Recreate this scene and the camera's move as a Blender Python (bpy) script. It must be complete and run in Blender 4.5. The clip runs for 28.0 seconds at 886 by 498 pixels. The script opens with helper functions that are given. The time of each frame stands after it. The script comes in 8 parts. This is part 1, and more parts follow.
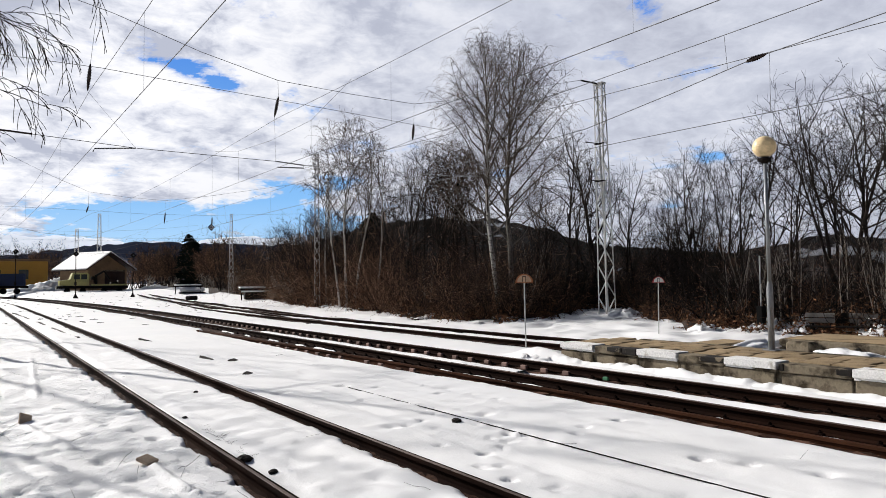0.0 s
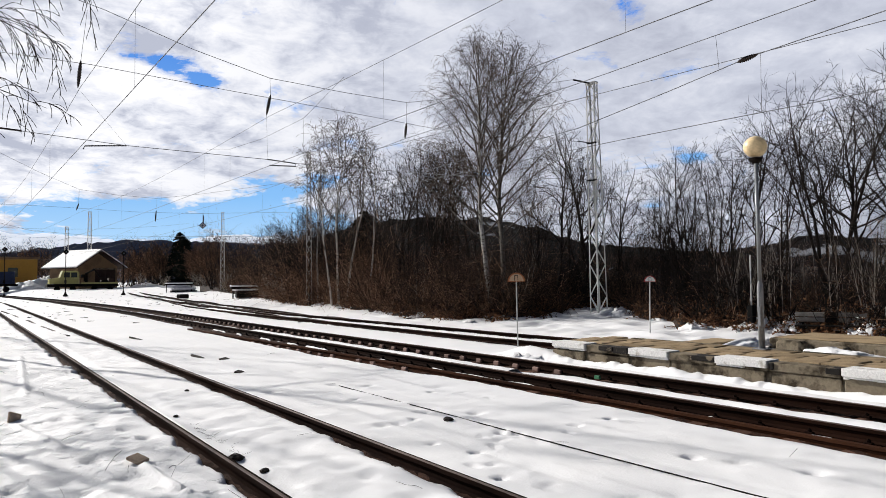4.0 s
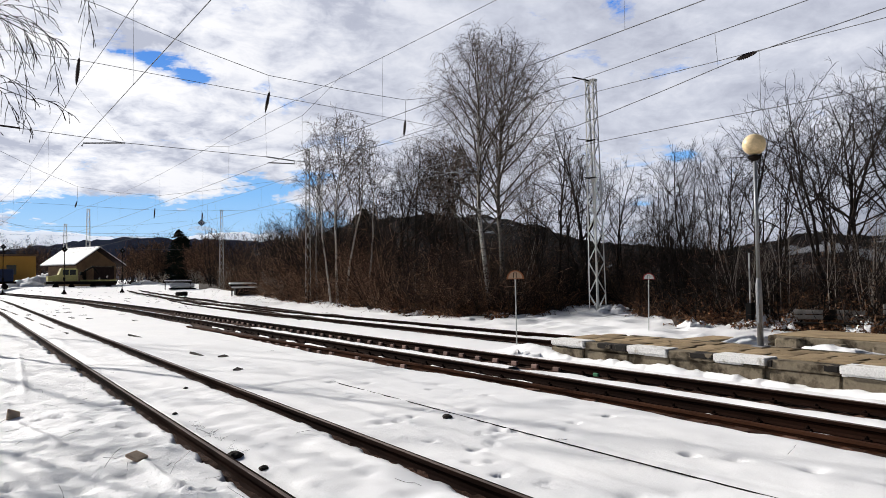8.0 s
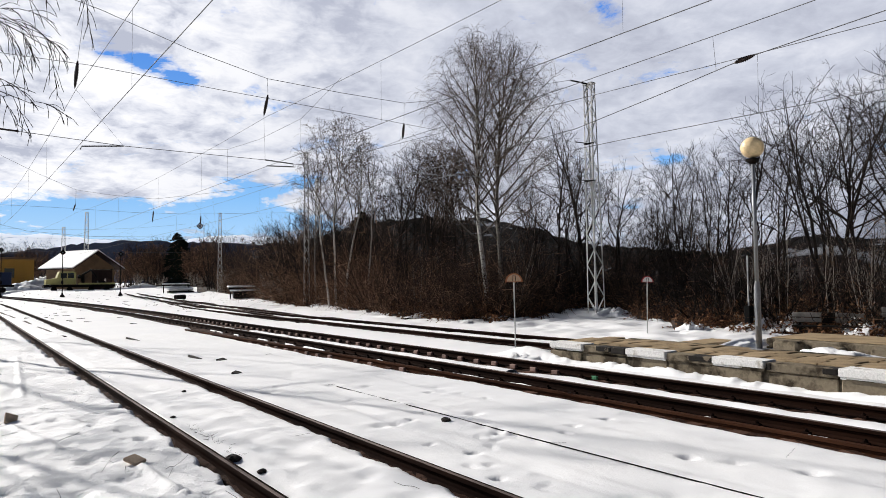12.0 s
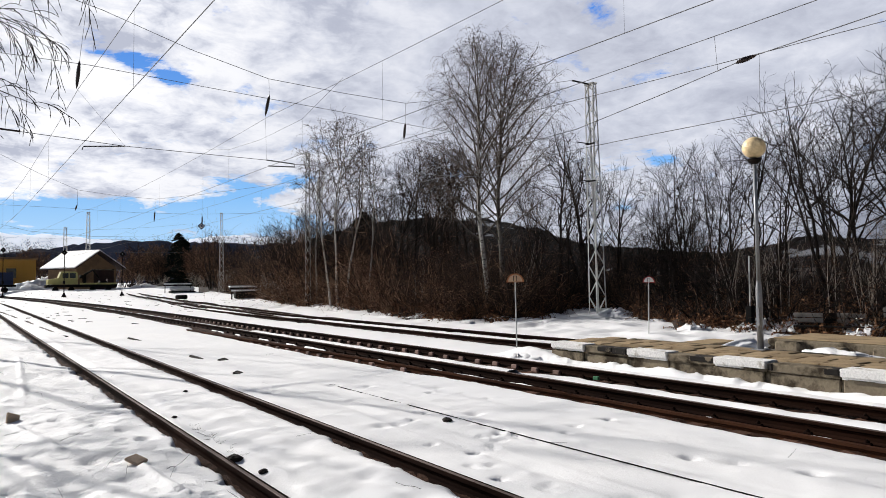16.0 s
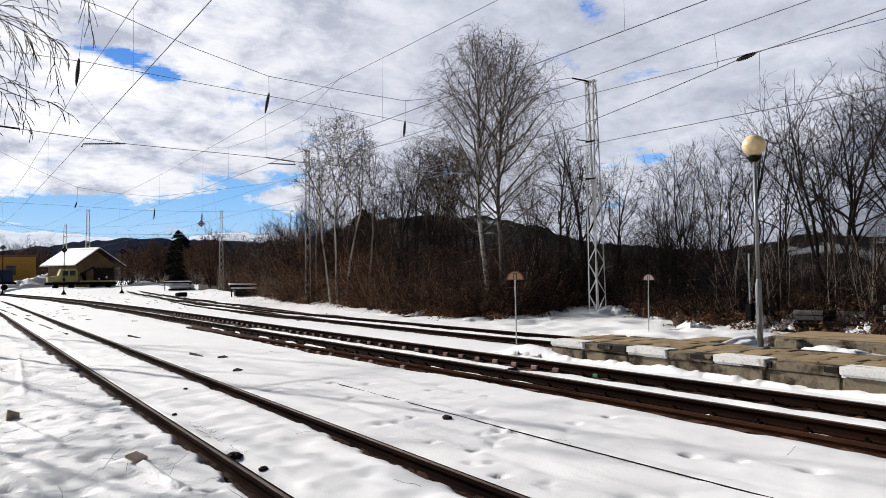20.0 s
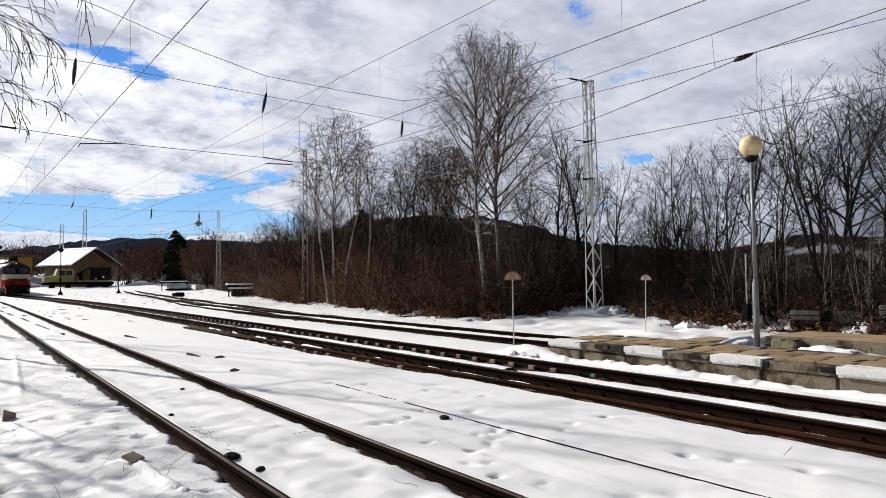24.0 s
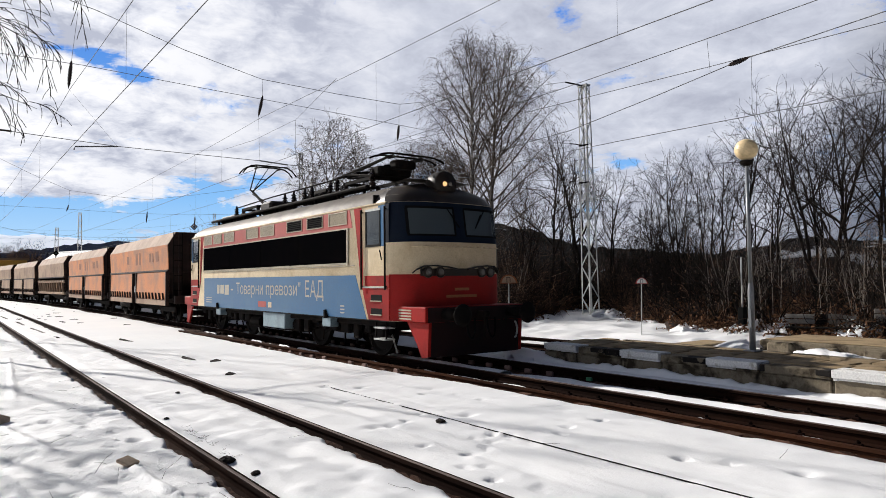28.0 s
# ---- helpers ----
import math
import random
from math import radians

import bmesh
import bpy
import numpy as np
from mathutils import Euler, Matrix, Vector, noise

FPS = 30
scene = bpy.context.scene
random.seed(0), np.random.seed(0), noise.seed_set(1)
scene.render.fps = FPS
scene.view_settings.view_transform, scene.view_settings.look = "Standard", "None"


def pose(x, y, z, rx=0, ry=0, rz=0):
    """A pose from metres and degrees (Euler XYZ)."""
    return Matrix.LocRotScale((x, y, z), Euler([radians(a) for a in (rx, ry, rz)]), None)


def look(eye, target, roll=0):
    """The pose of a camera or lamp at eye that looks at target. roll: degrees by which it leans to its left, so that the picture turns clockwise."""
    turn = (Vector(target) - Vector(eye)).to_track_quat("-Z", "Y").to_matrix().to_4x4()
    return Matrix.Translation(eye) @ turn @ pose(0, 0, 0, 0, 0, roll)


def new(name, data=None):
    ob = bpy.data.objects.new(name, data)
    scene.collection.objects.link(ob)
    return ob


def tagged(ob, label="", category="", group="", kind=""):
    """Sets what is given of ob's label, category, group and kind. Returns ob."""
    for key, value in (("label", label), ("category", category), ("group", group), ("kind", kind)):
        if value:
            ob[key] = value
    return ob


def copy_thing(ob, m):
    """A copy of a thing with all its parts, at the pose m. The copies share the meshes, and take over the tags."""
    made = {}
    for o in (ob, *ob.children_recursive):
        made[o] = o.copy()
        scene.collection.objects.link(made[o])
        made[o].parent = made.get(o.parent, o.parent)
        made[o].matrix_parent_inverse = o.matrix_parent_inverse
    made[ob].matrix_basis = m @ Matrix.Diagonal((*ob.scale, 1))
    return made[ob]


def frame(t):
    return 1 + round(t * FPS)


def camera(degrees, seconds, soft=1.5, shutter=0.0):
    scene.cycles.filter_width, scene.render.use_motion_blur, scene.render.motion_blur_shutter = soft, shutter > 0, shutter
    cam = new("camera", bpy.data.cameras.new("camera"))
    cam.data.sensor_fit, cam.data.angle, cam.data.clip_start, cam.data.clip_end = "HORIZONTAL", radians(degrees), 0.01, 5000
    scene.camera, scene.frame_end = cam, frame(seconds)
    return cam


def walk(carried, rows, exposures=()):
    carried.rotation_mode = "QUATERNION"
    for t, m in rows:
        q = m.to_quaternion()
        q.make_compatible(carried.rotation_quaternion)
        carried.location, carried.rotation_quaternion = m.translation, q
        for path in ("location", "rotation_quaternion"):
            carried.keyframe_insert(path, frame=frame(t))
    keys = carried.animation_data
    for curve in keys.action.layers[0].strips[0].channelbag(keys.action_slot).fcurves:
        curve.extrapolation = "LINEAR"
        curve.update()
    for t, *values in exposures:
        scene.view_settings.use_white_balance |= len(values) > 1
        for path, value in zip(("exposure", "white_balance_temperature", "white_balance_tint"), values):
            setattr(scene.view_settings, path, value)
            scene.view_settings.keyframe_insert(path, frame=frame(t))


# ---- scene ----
# Path of the hand-held camera: seconds, heading from +Y to the right, tilt, roll, in degrees.
EYE = (0.0, 0.0, 1.742)
cam = camera(66.32, 28.0, soft=0.65)


def aim(heading, tilt, roll):
    a, b = radians(heading), radians(tilt)
    way = Vector((math.sin(a) * math.cos(b), math.cos(a) * math.cos(b), math.sin(b)))
    return look(EYE, Vector(EYE) + way, roll)


PATH = [
    (0, 35.085, 2.621, -0.68), (0.5, 35.113, 2.594, -0.68), (1, 35.174, 2.551, -0.68), (1.5, 35.276, 2.480, -0.68),
    (2, 35.403, 2.435, -0.67), (2.5, 35.533, 2.436, -0.64), (3, 35.616, 2.459, -0.62), (3.5, 35.680, 2.516, -0.60),
    (5.5, 35.872, 2.432, -0.56), (6, 35.884, 2.427, -0.55), (6.5, 35.892, 2.397, -0.55), (7, 35.885, 2.354, -0.56),
    (7.5, 35.862, 2.308, -0.56), (8, 35.823, 2.298, -0.57), (8.5, 35.791, 2.297, -0.58), (9, 35.767, 2.324, -0.57),
    (9.5, 35.804, 2.433, -0.57), (10, 35.875, 2.562, -0.58), (10.5, 35.947, 2.646, -0.59), (11, 35.978, 2.659, -0.59),
    (11.5, 35.974, 2.614, -0.60), (12, 35.942, 2.550, -0.60), (12.5, 35.873, 2.506, -0.60), (14.5, 35.811, 2.513, -0.59),
    (15, 35.812, 2.567, -0.59), (15.5, 35.830, 2.579, -0.58), (16, 35.831, 2.565, -0.58), (16.5, 35.817, 2.525, -0.57),
    (17, 35.808, 2.500, -0.56), (17.5, 35.781, 2.468, -0.54), (18, 35.749, 2.444, -0.54), (18.5, 35.728, 2.431, -0.54),
    (19, 35.735, 2.435, -0.54), (19.5, 35.783, 2.421, -0.54), (20, 35.841, 2.364, -0.56), (20.5, 35.867, 2.294, -0.56),
    (21, 35.884, 2.238, -0.55), (21.5, 35.931, 2.224, -0.55), (23.5, 36.079, 2.311, -0.54), (24, 36.057, 2.370, -0.54),
    (24.5, 36.020, 2.493, -0.55), (25, 36.012, 2.627, -0.56), (25.5, 36.084, 2.725, -0.57), (26, 36.182, 2.782, -0.56),
    (26.5, 36.216, 2.785, -0.55), (27, 36.225, 2.751, -0.53), (27.5, 36.268, 2.697, -0.53), (28, 36.385, 2.653, -0.53),
]
EXPOSURE = 0.24
walk(cam, [(t, aim(a, b, c)) for t, a, b, c in PATH], [(0.0, EXPOSURE), (28.0, EXPOSURE)])

# ---- world and sun ----
SUN_AZ, SUN_EL = radians(-18.0), radians(27.0)      # azimuth from +Y towards +X
SUN_WAY = Vector((math.sin(SUN_AZ) * math.cos(SUN_EL), math.cos(SUN_AZ) * math.cos(SUN_EL), math.sin(SUN_EL)))
world = bpy.data.worlds.new("sky")
scene.world = world
world.use_nodes = True
wn = world.node_tree.nodes
sky = wn.new("ShaderNodeTexSky")
sky.sky_type, sky.sun_disc, sky.sun_elevation, sky.sun_rotation = "NISHITA", False, SUN_EL, SUN_AZ
sky.air_density, sky.dust_density, sky.ozone_density = 1.0, 0.6, 2.0
wn["Background"].inputs["Strength"].default_value = 0.05
world.node_tree.links.new(sky.outputs[0], wn["Background"].inputs["Color"])
sun = new("sun", bpy.data.lights.new("sun", "SUN"))
sun.data.energy, sun.data.angle, sun.data.color = 5.0, radians(0.6), (1.0, 0.955, 0.90)
sun.matrix_world = look(SUN_WAY * 200, (0, 0, 0))


# ---- materials ----
def nodes(name):
    m = bpy.data.materials.new(name)
    m.use_nodes = True
    t = m.node_tree
    return m, t.nodes, t.links, t.nodes["Principled BSDF"]


def texture(n, l, scale, detail=4.0, rough=0.55, space="Object", squash=None, kind="ShaderNodeTexNoise"):
    c = n.new("ShaderNodeTexCoord")
    t = n.new(kind)
    t.inputs["Scale"].default_value = scale
    if kind == "ShaderNodeTexNoise":
        t.inputs["Detail"].default_value, t.inputs["Roughness"].default_value = detail, rough
    src = c.outputs[space]
    if squash:
        mp = n.new("ShaderNodeMapping")
        mp.inputs["Scale"].default_value = squash
        l.new(src, mp.inputs[0])
        src = mp.outputs[0]
    l.new(src, t.inputs["Vector"])
    return t.outputs[0]


def ramp(n, l, src, stops):
    r = n.new("ShaderNodeValToRGB")
    e = r.color_ramp.elements
    while len(e) < len(stops):
        e.new(0.5)
    for el, (p, c) in zip(e, stops):
        el.position = p
        el.color = (*c, 1) if len(c) == 3 else c
    l.new(src, r.inputs[0])
    return r.outputs[0]


def mix(n, l, fac, a, b, mode="MIX"):
    m = n.new("ShaderNodeMix")
    m.data_type, m.blend_type = "RGBA", mode
    for sock, v in ((m.inputs[0], fac), (m.inputs[6], a), (m.inputs[7], b)):
        if hasattr(v, "is_linked"):
            l.new(v, sock)
        elif isinstance(v, (int, float)):
            sock.default_value = v
        else:
            sock.default_value = (*v, 1)
    return m.outputs[2]


def bump(n, l, b, src, strength, dist, old=None):
    k = n.new("ShaderNodeBump")
    k.inputs["Strength"].default_value, k.inputs["Distance"].default_value = strength, dist
    l.new(src, k.inputs["Height"])
    if old is not None:
        l.new(old, k.inputs["Normal"])
    l.new(k.outputs[0], b.inputs["Normal"])
    return k.outputs[0]


def surface(name, color, worn=None, rough=0.6, metal=0.0, grain=30.0, patch=2.0, amount=0.5, relief=0.3, depth=0.004,
            squash=None, edge=(0.45, 0.65), vary=0.0, spec=0.25):
    """A worn surface: base colour, a second colour in patches, fine grain in value, and relief."""
    m, n, l, b = nodes(name)
    worn = worn or tuple(c * 0.6 for c in color)
    big = texture(n, l, patch, 6.0, 0.6, squash=squash)
    mask = ramp(n, l, big, [(edge[0], (0, 0, 0)), (edge[1], (amount, amount, amount))])
    fine = texture(n, l, grain, 5.0, 0.65, squash=squash)
    col = mix(n, l, mask, color, worn)
    shade = ramp(n, l, fine, [(0.25, (0.72, 0.72, 0.72)), (0.75, (1.15, 1.15, 1.15))])
    col = mix(n, l, 1.0, col, shade, "MULTIPLY")
    if vary:
        info = n.new("ShaderNodeObjectInfo")
        v = ramp(n, l, info.outputs["Random"], [(0.0, (1 - vary,) * 3), (1.0, (1 + vary,) * 3)])
        col = mix(n, l, 1.0, col, v, "MULTIPLY")
    l.new(col, b.inputs["Base Color"])
    r = ramp(n, l, fine, [(0.2, (max(rough - 0.12, 0.05),) * 3), (0.8, (min(rough + 0.12, 1.0),) * 3)])
    l.new(r, b.inputs["Roughness"])
    b.inputs["Metallic"].default_value = metal
    b.inputs["Specular IOR Level"].default_value = spec
    bump(n, l, b, fine, relief, depth)
    return m


def snow_material():
    m, n, l, b = nodes("snow")
    big = texture(n, l, 0.35, 5.0, 0.55)
    col = ramp(n, l, big, [(0.3, (0.83, 0.835, 0.845)), (0.7, (0.895, 0.892, 0.888))])
    dirt = texture(n, l, 7.0, 8.0, 0.75)
    spots = ramp(n, l, dirt, [(0.70, (0, 0, 0)), (0.82, (0.25, 0.25, 0.25))])
    col = mix(n, l, spots, col, (0.45, 0.40, 0.34))
    l.new(col, b.inputs["Base Color"])
    b.inputs["Roughness"].default_value = 0.72
    b.inputs["Specular IOR Level"].default_value = 0.25
    mid = texture(n, l, 3.2, 7.0, 0.55)
    k = bump(n, l, b, mid, 0.3, 0.02)
    lumps = texture(n, l, 16.0, 6.0, 0.6)
    crust = ramp(n, l, texture(n, l, 0.7, 4.0, 0.6), [(0.42, (0.45,) * 3), (0.60, (1, 1, 1))])
    k = bump(n, l, b, mix(n, l, 1.0, lumps, crust, "MULTIPLY"), 0.5, 0.014, k)
    # trodden and crusted on the near side of the siding: broken plates and clods
    sep = n.new("ShaderNodeSeparateXYZ")
    l.new(n.new("ShaderNodeTexCoord").outputs["Object"], sep.inputs[0])
    side = n.new("ShaderNodeMapRange")
    side.inputs["From Min"].default_value, side.inputs["From Max"].default_value = 2.3, 1.7
    l.new(sep.outputs[0], side.inputs["Value"])
    plates = ramp(n, l, texture(n, l, 3.4, 9.0, 0.62), [(0.40, (0, 0, 0)), (0.47, (0.45,) * 3), (0.53, (0.55,) * 3), (0.58, (1, 1, 1))])
    k = bump(n, l, b, mix(n, l, 1.0, plates, side.outputs["Result"], "MULTIPLY"), 0.55, 0.022, k)
    trod = texture(n, l, 7.0, 10.0, 0.66)
    k = bump(n, l, b, mix(n, l, 1.0, trod, side.outputs["Result"], "MULTIPLY"), 0.4, 0.02, k)
    fine = texture(n, l, 70.0, 5.0, 0.7)
    bump(n, l, b, fine, 0.4, 0.003, k)
    return m


def glass_material(name, tint, rough=0.06):
    m, n, l, b = nodes(name)
    smear = texture(n, l, 3.0, 5.0, 0.6)
    l.new(ramp(n, l, smear, [(0.35, (rough,) * 3), (0.75, (rough + 0.18,) * 3)]), b.inputs["Roughness"])
    b.inputs["Base Color"].default_value = (*tint, 1)
    b.inputs["Specular IOR Level"].default_value = 0.5
    b.inputs["Coat Weight"].default_value = 0.25
    return m


def glow_material(name, color, strength):
    m, n, l, b = nodes(name)
    b.inputs["Base Color"].default_value = (*color, 1)
    b.inputs["Emission Color"].default_value = (*color, 1)
    b.inputs["Emission Strength"].default_value = strength
    return m


def bark_material(name, low, high, marks, scale=6.0, island=0.0):
    """Bark: two tones drawn out along the stem, and dark marks across it."""
    m, n, l, b = nodes(name)
    t = texture(n, l, scale, 6.0, 0.7, squash=(1, 1, 0.35))
    col = ramp(n, l, t, [(0.3, low), (0.7, high)])
    d = texture(n, l, 5.0, 5.0, 0.7, squash=(1.0, 1.0, 3.0))
    col = mix(n, l, ramp(n, l, d, [(0.55, (0, 0, 0)), (0.61, (1, 1, 1))]), col, marks)
    if island:
        geo = n.new("ShaderNodeNewGeometry")
        v = ramp(n, l, geo.outputs["Random Per Island"], [(0.0, (0.35,) * 3), (0.55, (0.75,) * 3), (0.85, (1.5,) * 3), (1.0, (island,) * 3)])
        col = mix(n, l, 1.0, col, v, "MULTIPLY")
    l.new(col, b.inputs["Base Color"])
    b.inputs["Roughness"].default_value = 0.9
    b.inputs["Specular IOR Level"].default_value = 0.06
    bump(n, l, b, t, 0.5, 0.01)
    return m


def wood_hill_material(name, low, high, snow_amount, scale, cut=0.60):
    """Bare woodland seen from afar, with snow lying in the clearings."""
    m, n, l, b = nodes(name)
    t = texture(n, l, scale, 9.0, 0.75, squash=(1, 1, 0.45))
    col = ramp(n, l, t, [(0.32, low), (0.68, high)])
    s = texture(n, l, scale * 0.16, 7.0, 0.62)
    col = mix(n, l, ramp(n, l, s, [(cut, (0, 0, 0)), (cut + 0.04, (snow_amount,) * 3)]), col, (0.62, 0.65, 0.72))
    l.new(col, b.inputs["Base Color"])
    b.inputs["Roughness"].default_value = 0.95
    b.inputs["Specular IOR Level"].default_value = 0.05
    bump(n, l, b, t, 0.9, 6.0)
    return m


SNOW = snow_material()
RAIL_SIDE = surface("rail_rust", (0.011, 0.0058, 0.0044), (0.034, 0.015, 0.009), 0.9, 0.0, 40, 3.0, 0.6, 0.4, 0.002, squash=(1, 0.1, 1), spec=0.02)
RAIL_TOP = surface("rail_head_steel", (0.085, 0.055, 0.043), (0.045, 0.024, 0.016), 0.45, 0.2, 30, 2.0, 0.6, 0.1, 0.001, squash=(1, 0.05, 1), spec=0.06)
# matt pale band that paints a glint along the siding's rail heads
RAIL_GLINT = surface("rail_glint_band", (0.15, 0.115, 0.10), (0.06, 0.038, 0.029), 0.6, 0.0, 30, 2.0, 0.6, 0.1, 0.001, squash=(1, 0.05, 1), spec=0.10)
SPARE_RUST = surface("loose_rail_rust", (0.062, 0.027, 0.015), (0.016, 0.009, 0.007), 0.9, 0.0, 40, 2.5, 0.7, 0.4, 0.002, squash=(1, 0.2, 1), spec=0.03)
SLEEPER = surface("sleeper_wood", (0.11, 0.06, 0.042), (0.05, 0.03, 0.022), 0.9, 0, 25, 2.5, 0.7, 0.6, 0.006, vary=0.35, spec=0.1)
SLEEPER_PALE = surface("sleeper_concrete", (0.25, 0.165, 0.14), (0.14, 0.07, 0.055), 0.9, 0, 30, 5, 0.6, 0.5, 0.004, vary=0.3)
BALLAST = surface("ballast", (0.030, 0.016, 0.011), (0.075, 0.038, 0.025), 0.95, 0, 18, 7, 0.9, 1.0, 0.03, spec=0.08)
IRON = surface("dark_iron", (0.008, 0.007, 0.0065), (0.022, 0.014, 0.010), 0.8, 0.0, 40, 5, 0.5, 0.3, 0.002, spec=0.06)
CONCRETE = surface("old_concrete", (0.21, 0.175, 0.125), (0.040, 0.031, 0.021), 0.95, 0, 22, 2.8, 0.95, 0.8, 0.012, edge=(0.46, 0.60), spec=0.08)
KERB_WHITE = surface("kerb_whitewash", (0.80, 0.79, 0.77), (0.34, 0.30, 0.24), 0.9, 0, 35, 3.4, 0.8, 0.5, 0.006, edge=(0.56, 0.66), spec=0.12)
KERB_DARK = surface("kerb_black_paint", (0.012, 0.0095, 0.008), (0.20, 0.16, 0.11), 0.85, 0, 30, 3.6, 0.9, 0.8, 0.012, edge=(0.56, 0.62))
PAVER = surface("paving_slab", (0.34, 0.255, 0.155), (0.17, 0.122, 0.075), 0.95, 0, 26, 2.2, 0.8, 0.7, 0.006, vary=0.2, edge=(0.45, 0.7), spec=0.08)
GALV = surface("mast_paint", (0.74, 0.74, 0.72), (0.45, 0.38, 0.33), 0.6, 0.0, 30, 2.0, 0.4, 0.2, 0.002)
POLE = surface("pole_grey_paint", (0.30, 0.31, 0.325), (0.19, 0.185, 0.18), 0.4, 0.35, 30, 3.0, 0.5, 0.2, 0.002)
WIRE = surface("wire_copper_dark", (0.20, 0.20, 0.205), (0.12, 0.12, 0.12), 0.8, 0.0, spec=0.05)
INSUL = surface("insulator_brown", (0.022, 0.015, 0.014), (0.05, 0.03, 0.02), 0.25, 0, 30, 4, 0.4)
GLOBE = surface("globe_aged_plastic", (0.80, 0.62, 0.36), (0.70, 0.50, 0.27), 0.35, 0, 14, 3.0, 0.5, 0.05, 0.001)
BIRCH = bark_material("birch_bark", (0.34, 0.315, 0.285), (0.62, 0.59, 0.55), (0.05, 0.042, 0.038), 4.0)
BIRCH_LIMB = bark_material("birch_limb_bark", (0.05, 0.042, 0.036), (0.15, 0.13, 0.115), (0.03, 0.024, 0.02), 4.0)
BARK_GREY = bark_material("grey_birch_bark", (0.10, 0.088, 0.078), (0.22, 0.20, 0.18), (0.035, 0.029, 0.025), 4.0)
BARK = bark_material("dark_bark", (0.016, 0.012, 0.010), (0.042, 0.033, 0.028), (0.012, 0.009, 0.008))
LITTER = surface("leaf_litter", (0.020, 0.012, 0.008), (0.055, 0.032, 0.021), 0.95, 0, 14, 1.2, 0.8, 1.0, 0.05)
PLANT_LEAF = bark_material("withered_leaves", (0.10, 0.048, 0.026), (0.24, 0.12, 0.062), (0.05, 0.026, 0.016), 1.0, 2.0)
TWIG = bark_material("birch_twigs", (0.030, 0.021, 0.017), (0.066, 0.049, 0.041), (0.022, 0.015, 0.013), 2.0)
BIRCH_TWIG = bark_material("birch_fine_twigs", (0.070, 0.050, 0.040), (0.15, 0.115, 0.095), (0.045, 0.032, 0.027), 2.0)
UNDER = bark_material("undergrowth_stems", (0.024, 0.015, 0.011), (0.072, 0.046, 0.033), (0.014, 0.009, 0.007), 1.0, 3.0)
TWIG_DARK = bark_material("bare_twigs", (0.012, 0.009, 0.008), (0.034, 0.026, 0.022), (0.012, 0.009, 0.008), 2.0, 1.8)
SCRUB = bark_material("scrub_stems", (0.062, 0.036, 0.024), (0.20, 0.120, 0.076), (0.016, 0.009, 0.007), 0.6, 3.6)
TAWNY = bark_material("tawny_scrub_stems", (0.085, 0.050, 0.034), (0.29, 0.180, 0.118), (0.016, 0.009, 0.007), 0.6, 3.6)
PALE_BARK = bark_material("pale_sapling_bark", (0.28, 0.235, 0.195), (0.48, 0.42, 0.36), (0.08, 0.06, 0.05), 6.0)
GRASS = bark_material("dry_grass", (0.20, 0.13, 0.07), (0.34, 0.24, 0.14), (0.14, 0.09, 0.05), 0.8)
NEEDLES = bark_material("conifer_needles", (0.006, 0.009, 0.007), (0.012, 0.017, 0.011), (0.005, 0.006, 0.005), 3.0)
# near-black tones hold the backlit wood's own shade
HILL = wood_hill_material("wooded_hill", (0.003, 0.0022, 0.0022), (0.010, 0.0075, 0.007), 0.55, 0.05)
SLOPE = wood_hill_material("snow_patched_slope", (0.012, 0.009, 0.009), (0.030, 0.022, 0.020), 0.5, 0.25, 0.55)
# distance haze is put into the ridge's blue tones
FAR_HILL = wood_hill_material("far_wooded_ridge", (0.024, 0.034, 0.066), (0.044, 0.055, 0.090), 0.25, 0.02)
LOCO_BLUE = surface("paint_blue", (0.022, 0.115, 0.25), (0.055, 0.15, 0.25), 0.38, 0, 40, 1.0, 0.5, 0.08, 0.001, spec=0.4)
LOCO_NAVY = surface("paint_navy", (0.004, 0.009, 0.020), (0.009, 0.013, 0.020), 0.5, 0, 40, 1.5, 0.5, 0.08, 0.001, spec=0.08)
LOCO_RED = surface("paint_red", (0.33, 0.016, 0.013), (0.13, 0.014, 0.012), 0.5, 0, 40, 1.3, 0.55, 0.08, 0.001, spec=0.1)
# grimy red, blackened further for the locomotive's shaded front
LOCO_GRIME_SHADE = surface("paint_red_grime_shade", (0.018, 0.005, 0.0045), (0.010, 0.007, 0.006), 0.8, 0, 40, 2.0, 0.8, 0.1, 0.001)
LOCO_PINK = surface("paint_faded_red", (0.42, 0.085, 0.07), (0.30, 0.07, 0.06), 0.5, 0, 40, 1.3, 0.5, 0.08, 0.001)
LOCO_CREAM = surface("paint_cream", (0.66, 0.535, 0.35), (0.44, 0.31, 0.17), 0.42, 0, 40, 1.6, 0.6, 0.08, 0.001)
LOCO_ROOF = surface("roof_weathered", (0.17, 0.148, 0.122), (0.07, 0.057, 0.046), 0.6, 0.1, 30, 1.0, 0.75, 0.2, 0.002)
LOCO_SOOT = surface("roof_soot_brown", (0.022, 0.016, 0.012), (0.045, 0.030, 0.021), 0.5, 0.0, 30, 1.5, 0.6, 0.2, 0.002)
GRILLE = surface("grille_black", (0.0025, 0.0025, 0.003), (0.004, 0.0035, 0.0035), 0.95, spec=0.0)
FRAME_ALU = surface("window_frame_alloy", (0.42, 0.37, 0.28), (0.24, 0.20, 0.15), 0.5, 0.3)
